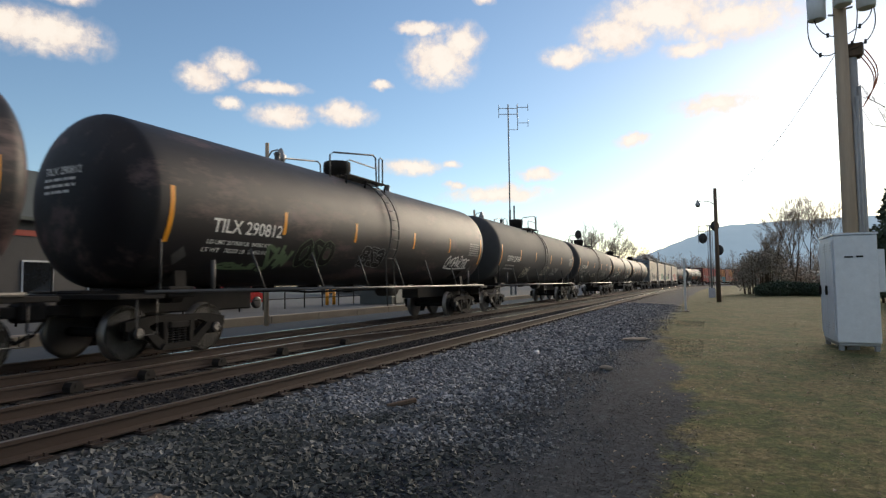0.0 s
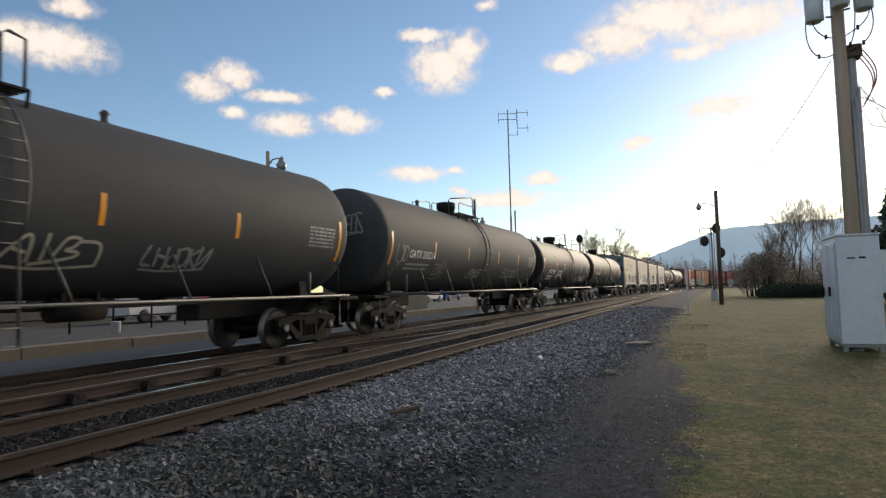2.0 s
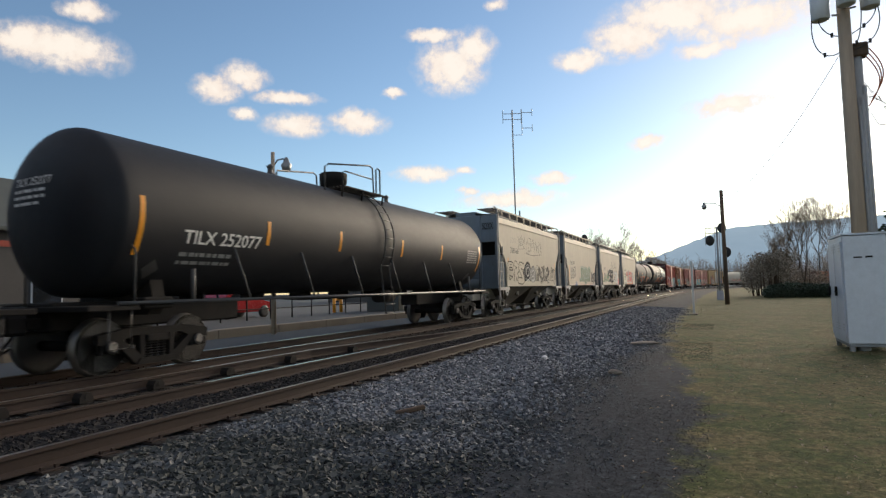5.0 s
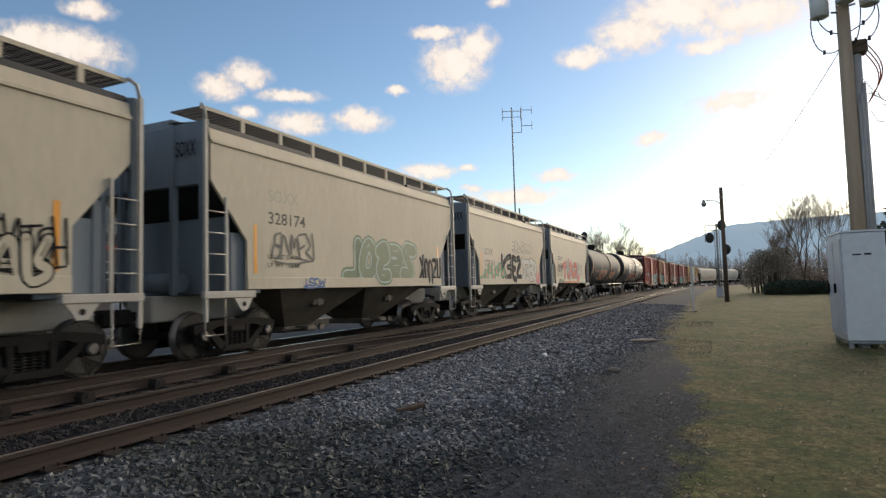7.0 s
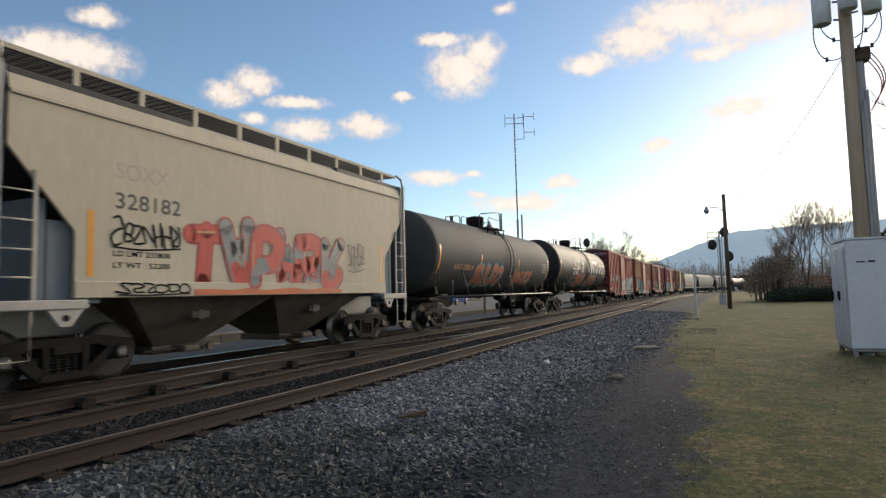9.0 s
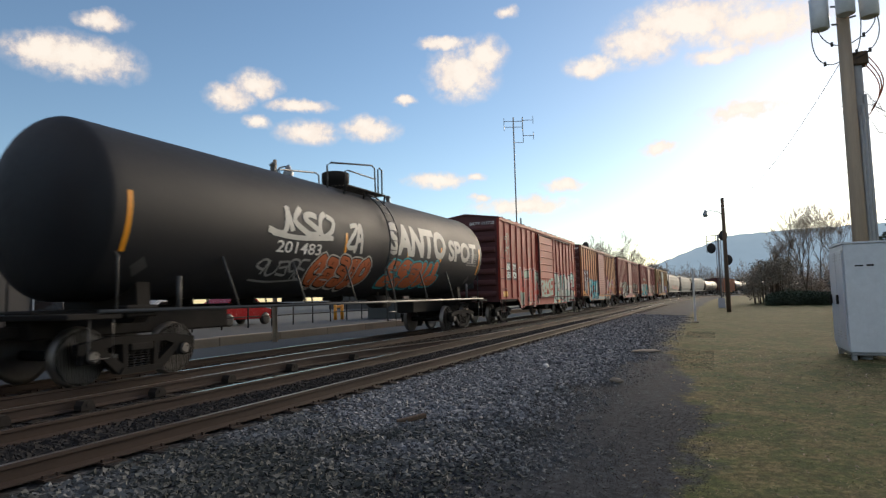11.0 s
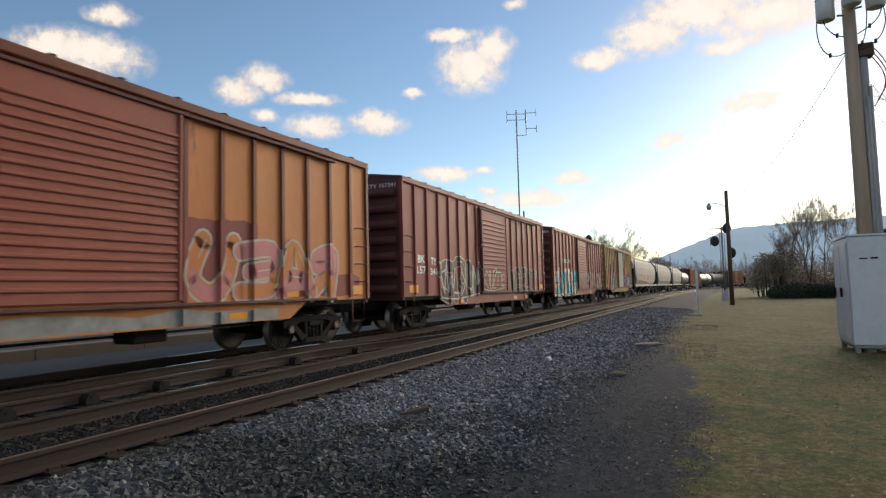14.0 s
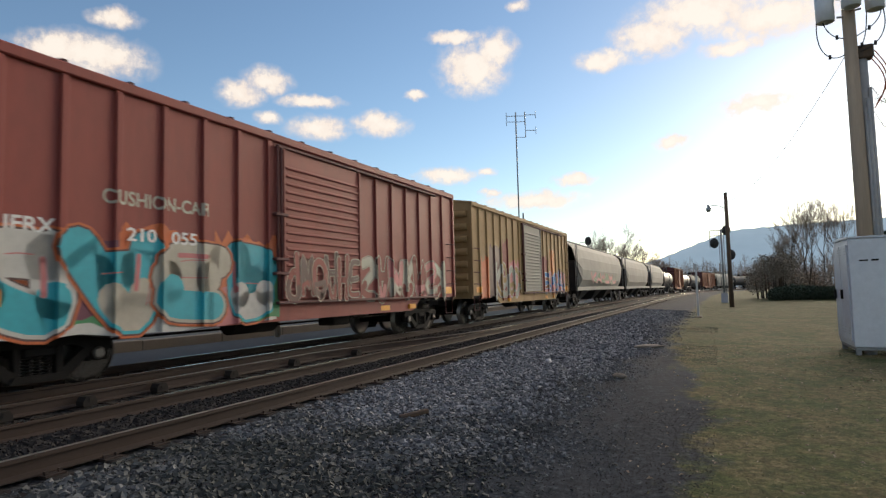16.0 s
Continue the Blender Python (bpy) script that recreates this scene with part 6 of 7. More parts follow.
bars(c, [(h - 1.68, h - 1.15, 2.08 - 0.09 * k, 0.04) for k in range(6)], M["white"], on, 0.038, 8)
tag_strokes(c, -h + 6.5, -h + 8.9, 1.3, 2.1, M["g_grey"], on_side(1.64), 83, 0.16, 5)
tag_strokes(c, -h + 0.7, -h + 1.6, 2.9, 4.2, M["g_grey"], on, 84, 0.03, 2)
c, h, on = put(boxcar, 203.4, 219.0, M["orange_box"], M["box_end"], "faded orange-tan boxcar with cyan graffiti and a brown door",
               (("BK", 1.02, 1.52, 2.62, 2.88, "white"), ("155", 1.0, 1.6, 2.2, 2.46, "white"), ("TY", 1.92, 2.38, 2.6, 2.86, "white"), ("351", 1.88, 2.46, 2.2, 2.46, "white")), "BKTY 155351", 18,
               post_paint=M["rusty_post"], door_paint=M["pink_door"])
for x0, x1, z0, z1, key in ((0.93, 1.66, 1.3, 2.98, "g_brown"), (1.8, 2.52, 2.1, 2.98, "g_brown"), (2.66, 3.4, 1.1, 2.3, "g_brown"), (3.2, 6.3, 1.0, 2.3, "maroon_box"), (9.5, 11.4, 1.3, 2.7, "maroon_box"), (12.3, 15.2, 1.2, 1.7, "maroon_box"), (3.6, 12.0, 0.76, 1.0, "dim_white")):
    patch(c, -h + x0, -h + x1, z0, z1, M[key], on, 0.003, "repainted_panel", 0.06, int(x0 * 7))
tag_strokes(c, -h + 1.2, -h + 2.2, 1.4, 2.2, M["g_white"], on, 94, 0.035, 6)
piece(c, -h + 2.9, -h + 6.2, 0.85, 2.3, 5, ("g_mint", "g_cyan"), "g_teal", on, 91, halo="g_cyan", edge=0.035, fat=True, hole="g_white", forms="PETEN")
piece(c, h - 5.9, h - 1.4, 1.15, 2.4, 4, ("orange_box", "g_pink"), "g_cream", on, 92, edge=0.05, forms="UEAR")
tag_strokes(c, -h + 1.1, -h + 2.2, 1.5, 2.2, M["dim_white"], on, 93, 0.04, 5)
c, h, on = put(boxcar, 220.9, 236.7, M["maroon_box"], M["box_end"], "dark maroon boxcar with white outlined graffiti",
               (("BK", 1.05, 1.55, 2.15, 2.4, "white"), ("157", 1.0, 1.6, 1.8, 2.05, "white"), ("TY", 2.0, 2.4, 2.1, 2.35, "white"), ("341", 1.95, 2.45, 1.78, 2.0, "white")), "BKTY 157341", 16)
piece(c, -h + 2.6, -h + 6.2, 0.85, 2.4, 3, ("g_brown",), "g_cream", on, 101, edge=0.035, forms="SRW")
tag_strokes(c, -h + 2.6, -h + 6.2, 1.1, 2.3, M["g_white"], on, 104, 0.06, 6, 0.03)
tag_strokes(c, -h + 6.5, -h + 9.0, 1.3, 2.1, M["g_cream"], on_side(1.64), 102, 0.04, 7)
piece(c, h - 5.7, h - 1.5, 1.0, 2.3, 5, ("g_brown",), "g_cream", on, 103, edge=0.022, forms="WESRT")
c, h, on = put(boxcar, 238.8, 254.5, M["maroon_box"], M["box_end"], "maroon cushion boxcar with bright cyan and cream graffiti",
               (("CUSHION-CAR", 2.35, 4.45, 2.76, 3.0, "g_cream"), ("IFRX", 0.97, 1.65, 2.22, 2.44, "white"), ("210", 2.75, 3.3, 2.2, 2.42, "white"), ("055", 3.6, 4.15, 2.2, 2.42, "white")), "IFRX 210055", 16)
for x0, x1, z0, z1, key in ((0.3, 1.6, 0.95, 2.25, "g_orange"), (0.35, 2.4, 0.9, 1.95, "g_lime"), (1.5, 3.4, 1.0, 2.3, "g_purple"), (2.6, 4.2, 1.5, 2.45, "g_orange"), (3.4, 5.2, 1.0, 2.2, "g_purple"), (4.6, 6.3, 1.5, 2.4, "g_orange"), (4.2, 5.4, 0.8, 1.5, "g_pink"), (5.2, 6.4, 0.8, 1.6, "g_lime"), (0.2, 6.3, 0.76, 1.05, "g_white")):
    patch(c, -h + x0, -h + x1, z0, z1, M[key], on, 0.003 + 0.0006 * x0, "graffiti", 0.16, int(x0 * 10 + z1 * 7))
piece(c, -h + 0.4, -h + 6.3, 0.82, 2.3, 4, ("g_white", "g_cyan", "g_cream", "g_cyan"), "g_brown", on, 111, halo="g_orange", edge=0.03, fat=True, hole="g_pink", shine="g_pink", forms="DAEB")
piece(c, -h + 6.5, -h + 9.3, 1.1, 2.25, 6, ("maroon_box", "g_brown"), "g_cream", on_side(1.64), 113, edge=0.018)
piece(c, -h + 9.6, h - 0.8, 1.05, 2.3, 7, ("g_cream", "maroon_box", "g_pink"), "g_brown", on, 114, halo="g_cream", edge=0.016)
c, h, on = put(boxcar, 256.2, 272.3, M["tan_box"], M["tan_box"], "faded tan boxcar with a grey ribbed door", (), "", 18, door_paint=M["grey_hopper"])
for x0, x1, z0, z1, key in ((2.0, 3.4, 1.0, 3.2, "g_brown"), (3.5, 4.3, 0.9, 3.5, "maroon_box"), (4.4, 6.0, 1.0, 2.6, "g_pink"), (10.0, 11.2, 1.2, 3.0, "maroon_box"), (11.8, 12.9, 1.0, 3.4, "orange_box"), (13.4, 14.8, 1.1, 2.4, "g_brown")):
    patch(c, -h + x0, -h + x1, z0, z1, M[key], on, 0.003, "graffiti", 0.22, int(x0 * 9))
piece(c, h - 5.6, h - 1.0, 1.0, 2.3, 6, ("g_blue", "g_pink"), "g_white", on, 122, edge=0.03)
piece(c, -h + 2.6, -h + 6.0, 0.9, 2.4, 4, ("grey_hopper", "tan_box"), "g_white", on, 121, edge=0.03)
patch(c, -h + 0.9, -h + 1.8, 1.0, 2.6, M["g_orange"], on, 0.004, "graffiti", 0.2, 12)

c, h, on = put(round_hopper, 275.0, 296.5, M["grey_hopper"], "long grey rounded hopper with faint pink and green graffiti")
piece(c, -h + 5, h - 5, 1.6, 2.5, 6, ("g_pink", "g_green"), "grey_hopper", on, 131, edge=0.02)
put(round_hopper, 298.3, 318.6, M["grey_hopper"], "long pale grey rounded hopper")
put(round_hopper, 320.4, 337.8, M["grey_hopper"], "shorter pale grey rounded hopper")
put(tank_car, 340.4, 352.4, 1.4, 2.6, M["dull_tank"], "short weathered tan tank car")
put(boxcar, 355.0, 371.0, M["brown_box"], M["box_end"], "brown boxcar far along the train")
put(tank_car, 373.8, 386.2, 1.4, 2.6, M["dull_tank"], "short weathered tank car with rusty belly")
put(tank_car, 389.4, 402.0, 1.45, 2.65, M["grey_tank"], "short grey tank car")
put(boxcar, 405.0, 420.6, M["brown_box"], M["box_end"], "sunlit rust-brown boxcar far along the train")
put(round_hopper, 422.8, 441.0, M["grey_hopper"], "pale hopper far along the train")
put(tank_car, 444.0, 458.0, 1.45, 2.65, M["grey_tank"], "grey tank car far along the train")
put(boxcar, 460.6, 476.2, M["red_box"], M["box_end"], "red boxcar far along the train")
put(round_hopper, 478.4, 496.4, M["grey_hopper"], "pale hopper at the far bend")
put(boxcar, 498.6, 514.2, M["tan_box"], M["tan_box"], "tan boxcar at the far bend")


def motions():
    for car, s0, half in TRAIN:
        walk(car, [(t / 2, line_pose(s0 - travelled(t / 2), half)) for t in range(33)])
    # wheels turn while their car is close by
    for car, wheel, sx in WHEELS:
        s0 = [s for c, s, k in TRAIN if c == car][0]
        near = [i for i in range(481) if -6 < s0 - travelled(i / 30) < 26]
        if not near:
            continue
        picks = sorted({0, 480, *near})
        walk(wheel, [(i / 30, pose(sx, 0, 0.457, 0, -math.degrees(travelled(i / 30 if i in near else near[0] / 30 if i < near[0] else near[-1] / 30) / 0.457) % 360, 0)) for i in picks])
    walk(cloud_dome, [(0, pose(0, 0, 0, 0, 0, 2.0)), (8, pose(0, 0, 0, 0, 0, 0.7)), (16, pose(0, 0, 0, 0, 0, -0.6))])


# ---- sky dome with clouds, hill ----
def make_dome():
    bm = bmesh.new()
    az = np.radians(np.arange(-180, 181, 6))
    el = np.radians(np.arange(-1, 88, 4))
    g = [[bm.verts.new((2800 * math.cos(e) * math.cos(a), 2800 * math.cos(e) * math.sin(a), 2800 * math.sin(e))) for e in el] for a in az]
    for i in range(len(az) - 1):
        for j in range(len(el) - 1):
            f = bm.faces.new((g[i][j], g[i][j + 1], g[i + 1][j + 1], g[i + 1][j]))
            f.smooth = True
    return tagged(new("backdrop", mesh_of("backdrop", bm, cloud_material())), "cream evening clouds on a blue sky, with unseen fill clouds added", "sky", kind="structure")


cloud_dome = make_dome()


def make_hill():
    """A wooded ridge, far behind the bend."""
    bm = bmesh.new()
    az = np.arange(12, -40, -0.5)
    top = np.interp(az, [-40, -25, -12, -5.7, -1.4, 0.8, 4.6, 7.6, 12][::1], [3.2, 4.4, 5.0, 5.05, 4.85, 4.1, 2.7, 2.0, 1.0])
    rows = []
    for a, t in zip(az, top):
        t += 0.05 * math.sin(a * 5) + 0.035 * math.sin(a * 13 + 1) + 0.03 * noise.noise(Vector((a * 4, 0, 0)))
        ca, sa = math.cos(radians(a)), math.sin(radians(a))
        rows.append([bm.verts.new((d * ca, d * sa, d * math.tan(radians(t * k)) - 3)) for d, k in ((1500, 0.0), (1650, 0.35), (1800, 0.7), (2000, 1.0), (2300, 0.6))])
    for q, r in zip(rows, rows[1:]):
        for i in range(4):
            f = bm.faces.new((q[i], q[i + 1], r[i + 1], r[i]))
            f.smooth = True
    bmesh.ops.recalc_face_normals(bm, faces=bm.faces)
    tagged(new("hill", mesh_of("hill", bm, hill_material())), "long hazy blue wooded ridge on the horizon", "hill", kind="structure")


make_hill()


# ---- plants ----
def grow(bm, rnd, p, d, length, r, depth, sides, twigs, spread=0.55, drop=0.03, least=0.012):
    """Branches that fork and thin out; the last ones go into the twigs."""
    bend = Vector((rnd.uniform(-1, 1), rnd.uniform(-1, 1), rnd.uniform(-0.3, 0.6))) * 0.12
    mid = p + d * length * 0.5 + bend * length * 0.5
    end = p + (d + bend).normalized() * length
    r = max(r, least)
    tube(twigs if depth <= 1 else bm, [p, mid, end], r, 3 if depth <= 2 else sides, max(r * 0.62, least * 0.6), caps=False)
    if depth == 0:
        return
    for k in range(rnd.choice((2, 3, 3)) if depth > 1 else 5):
        a = rnd.uniform(0, 6.283)
        side = d.cross(Vector((math.cos(a), math.sin(a), 0.3))).normalized()
        nd = (d + side * rnd.uniform(0.35, 1.0) * spread * 1.5 + Vector((0, 0, 0.30 - drop))).normalized()
        at = p.lerp(end, rnd.uniform(0.25, 1.0)) if k else end
        grow(bm, rnd, at, nd, length * rnd.uniform(0.62, 0.88), r * rnd.uniform(0.5, 0.66), depth - 1, sides, twigs, spread, drop, least)


def bare_tree(x, y, height, seed, label, thick=0.2, depth=6, spread=0.55, z=-0.4):
    rnd = random.Random(seed)
    t = thing("bare_tree", pose(x, y, z), label, "tree", "bare trees")
    bm, tw = bmesh.new(), bmesh.new()
    grow(bm, rnd, Vector((0, 0, 0)), Vector((rnd.uniform(-0.05, 0.05), rnd.uniform(-0.05, 0.05), 1)), height * 0.27, thick, depth, 7, tw, spread, 0.03, math.hypot(x, y) * 0.00009)
    part("trunk", bm, M["bark"], t)
    part("crown", tw, M["twig"], t, "fine leafless twigs")
    return t


def leaf_cloud(shells, count, size, seed, stretch=1.0):
    """Many small leaf faces inside a set of ellipsoids (x, y, z, rx, ry, rz), denser towards their skins."""
    rng = np.random.default_rng(seed)
    sh = np.array(shells)
    vol = (sh[:, 3] * sh[:, 4] * sh[:, 5]) ** 0.67
    pick = rng.choice(len(sh), count, p=vol / vol.sum())
    d = rng.normal(size=(count, 3))
    d /= np.linalg.norm(d, axis=1)[:, None]
    rad = rng.random(count) ** 0.25 * (0.82 + 0.3 * rng.random(count))
    c = sh[pick, :3] + d * rad[:, None] * sh[pick, 3:]
    a, b = rng.normal(size=(count, 3)), rng.normal(size=(count, 3))
    a /= np.linalg.norm(a, axis=1)[:, None]
    b = np.cross(a, b)
    b /= np.linalg.norm(b, axis=1)[:, None]
    s = size * (0.5 + rng.random(count))[:, None]
    v = np.stack([c - a * s * stretch, c + b * s * 0.5, c + a * s * stretch, c - b * s * 0.5], 1).reshape(-1, 3)
    return v, np.arange(4 * count).reshape(-1, 4)


def leaf_part(name, shells, count, size, seed, material, parent, label=""):
    v, f = leaf_cloud(shells, count, size, seed)
    v[:, 2] = np.maximum(v[:, 2], 0.02)
    me = bpy.data.meshes.new(name)
    me.from_pydata(v.tolist(), [], f.tolist())
    me.materials.append(material)
    return part(name, me, None, parent, label)


def bush(name, x, y, shells, count, size, seed, material, label, stem_h):
    t = thing(name, pose(x, y, -0.38), label, "bush")
    rnd = random.Random(seed)
    bm = bmesh.new()
    for sx, sy, sz, rx, ry, rz in shells:
        tube(bm, [(sx * 0.9, sy * 0.9, 0), (sx, sy, sz), (sx + rnd.uniform(-0.3, 0.3), sy, sz + rz * 0.6)], 0.09, 5, 0.02)
    part("stem", bm, M["bark"], t)
    leaf_part("foliage", shells, count, size, seed, material, t)
    return t


rnd0 = random.Random(5)
bush("hedge", 68, -8.6, [(rnd0.uniform(-0.6, 0.6), k, rnd0.uniform(0.55, 0.7), 1.3, 0.9, rnd0.uniform(0.7, 0.9)) for k in np.arange(-7.0, 4.01, 0.75)], 26000, 0.10, 11, M["evergreen"], "long low dark evergreen hedge on the lawn", 1)
bush("shrub", 78, -5.6, [(rnd0.uniform(-1.4, 1.4), rnd0.uniform(-2.2, 2.0), rnd0.uniform(1.6, 4.6), 1.3, 1.3, 1.1) for k in range(15)], 11000, 0.10, 12, M["dull_leaf"], "rounded brown-green shrub tree behind the hedge", 3)
bush("shrub", 84, -9.0, [(rnd0.uniform(-1.4, 1.4), rnd0.uniform(-2.6, 2.6), rnd0.uniform(1.2, 3.2), 1.3, 1.4, 1.0) for k in range(14)], 5000, 0.11, 13, M["twig"], "dry brown brush behind the hedge", 3)
bush("evergreen_tree", 47, -11.9, [(rnd0.uniform(-0.5, 0.5) * (9 - z) * 0.5, rnd0.uniform(-0.6, 0.6) * (9 - z) * 0.5, z, 0.4 + (9 - z) * 0.2, 0.4 + (9 - z) * 0.2, 0.8) for z in np.arange(0.8, 8.8, 0.3)], 22000, 0.12, 14, M["evergreen"], "dark evergreen tree at the edge of the lawn", 6)
bush("evergreen_tree", 50, -17.5, [(rnd0.uniform(-0.5, 0.5) * (9 - z) * 0.5, rnd0.uniform(-0.6, 0.6) * (9 - z) * 0.5, z, 0.4 + (9 - z) * 0.22, 0.4 + (9 - z) * 0.22, 0.8) for z in np.arange(0.8, 8.8, 0.3)], 20000, 0.12, 15, M["evergreen"], "dark evergreen tree at the edge of the lawn", 6)
for i, (x, y, hgt) in enumerate(((82, -6.6, 8.5), (84, -7.8, 10), (80, -9.2, 12.5), (88, -9.8, 14.5), (86, -11.5, 13.5), (84, -13.5, 11.5), (76, -15.5, 11))):
    bare_tree(x, y, hgt, 40 + i, "leafless multi-branched tree behind the hedge", 0.09, 7, 0.42)
bare_tree(30.0, -10.4, 15.0, 63, "large leafless tree reaching over the lawn", 0.15, 7, 0.6)
bare_tree(40.0, -15.5, 12.0, 62, "leafless tree beyond the utility poles", 0.2, 6, 0.6)
for i, (x, y, hgt) in enumerate(((146, 26.5, 18), (149, 24.6, 19), (152, 22.6, 17), (148, 20.4, 15), (156, 18.6, 13.5), (200, 16.4, 13.5), (205, 15.0, 12))):
    bare_tree(x, y, hgt, 70 + i, "leafless tree beyond the train in evening light", 0.17, 7, 0.55)


def far_woods():
    """A strip of bare woods in front of the ridge: many thin stems with twigs, past counting."""
    rng = random.Random(9)
    bm = bmesh.new()
    for k in range(620):
        a, d = radians(rng.uniform(-16, 6)), rng.uniform(300, 420)
        x, y, hgt = d * math.cos(a), d * math.sin(a), rng.uniform(7, 15)
        tube(bm, [(x, y, -1), (x + rng.uniform(-0.4, 0.4), y + rng.uniform(-0.4, 0.4), hgt)], 0.16, 3, 0.05, caps=False)
        for j in range(16):
            z = hgt * rng.uniform(0.35, 1.0)
            e = (x + rng.uniform(-2.2, 2.2), y + rng.uniform(-2.2, 2.2), z + rng.uniform(0.4, 2.6))
            tube(bm, [(x, y, z), e], 0.07, 3, 0.03, caps=False)
    tagged(new("woods", mesh_of("woods", bm, M["twig"])), "brown leafless woods at the foot of the ridge", "woods", kind="stuff")


far_woods()


def fallen_leaves():
    rng = np.random.default_rng(21)
    n = 900
    x, y = 2.5 + 16 * rng.random(n) ** 1.4, 0.9 - 6.5 * rng.random(n)
    z = height_at(lateral_of(x, y)) + 0.022
    a, s = rng.random(n) * 6.283, 0.012 + 0.02 * rng.random(n)
    ca, sa = np.cos(a) * s, np.sin(a) * s
    v = np.stack([np.stack([x - ca, y - sa, z], -1), np.stack([x + sa * 0.6, y - ca * 0.6, z + s * 0.7], -1), np.stack([x + ca, y + sa, z + s * 0.3], -1), np.stack([x - sa * 0.6, y + ca * 0.6, z + s * 0.6], -1)], 1).reshape(-1, 3)
    me = bpy.data.meshes.new("fallen_leaves")
    me.from_pydata(v.tolist(), [], np.arange(4 * n).reshape(-1, 4).tolist())
    me.materials.append(surface("dead_leaf", (0.34, 0.25, 0.17), (0.5, 0.42, 0.33), 0.8, big=6, bump=0))
    tagged(new("fallen_leaves", me), "dry curled brown leaves on the lawn", "leaves", kind="stuff")


fallen_leaves()


# ---- verge furniture ----
def cabinet():
    t = thing("signal_cabinet", pose(15.75, -2.59, -0.40), "silver-grey steel signal cabinet on short legs on the lawn", "cabinet")
    bm = bmesh.new()
    box(bm, 0, 1.74, -0.82, 0, 0.24, 2.62, 0.015)
    part("body", bm, M["aluminium"], t)
    bm = bmesh.new()
    prism(bm, [(-0.02, 2.63), (1.76, 2.63), (1.76, 2.67), (0.9, 2.69), (-0.02, 2.67)], -0.84, 0.02)
    part("roof", bm, M["aluminium"], t, "overhanging metal roof")
    for x0, x1 in ((0.06, 0.85), (0.89, 1.68)):
        bm = bmesh.new()
        box(bm, x0, x1, 0.002, 0.03, 0.36, 2.5, 0.008)
        d = part("door", bm, M["aluminium"], t)
        bm = bmesh.new()
        for z in (0.52, 0.58, 0.64, 2.28, 2.34, 2.40):
            for xx in (x0 + 0.14, x1 - 0.14):
                box(bm, xx - 0.07, xx + 0.07, 0.032, 0.04, z, z + 0.02)
        part("vent", bm, M["white_post"], d, "louvred vent")
        bm = bmesh.new()
        box(bm, x1 - 0.14, x1 - 0.1, 0.03, 0.08, 1.28, 1.5, 0.008)
        tube(bm, [(x1 - 0.12, 0.06, 1.38), (x1 - 0.02, 0.06, 1.38)], 0.018, 6)
        part("handle", bm, M["under"], d, "dark lever handle")
    bm = bmesh.new()
    box(bm, 0.02, 1.72, -0.80, -0.02, 0.17, 0.24, 0.01)
    part("base_rail", bm, M["steel"], t)
    for x in (0.08, 1.66):
        for y in (-0.74, -0.08):
            bm = bmesh.new()
            box(bm, x - 0.05, x + 0.05, y - 0.05, y + 0.05, -0.05, 0.17, 0.008)
            part("leg", bm, M["steel"], t)
    bm = bmesh.new()
    lathe(bm, [(-0.05, 0.12), (0.17, 0.12)], "z", 14, (0.35, -0.35, 0))
    part("cable_riser", bm, M["grey_sleeve"], t)
    bm = bmesh.new()
    box(bm, 0.25, 0.75, -1.0, -0.82, 1.35, 2.3, 0.015)
    part("meter_box", bm, M["aluminium"], t, "small side-mounted meter box")
    for y0, y1, z0, z1 in ((-0.55, -0.42, 2.12, 2.16), (-0.36, -0.2, 2.12, 2.15)):
        bm = bmesh.new()
        box(bm, -0.012, 0.0, y0, y1, z0, z1)
        part("vent_slot", bm, M["under"], t)


cabinet()


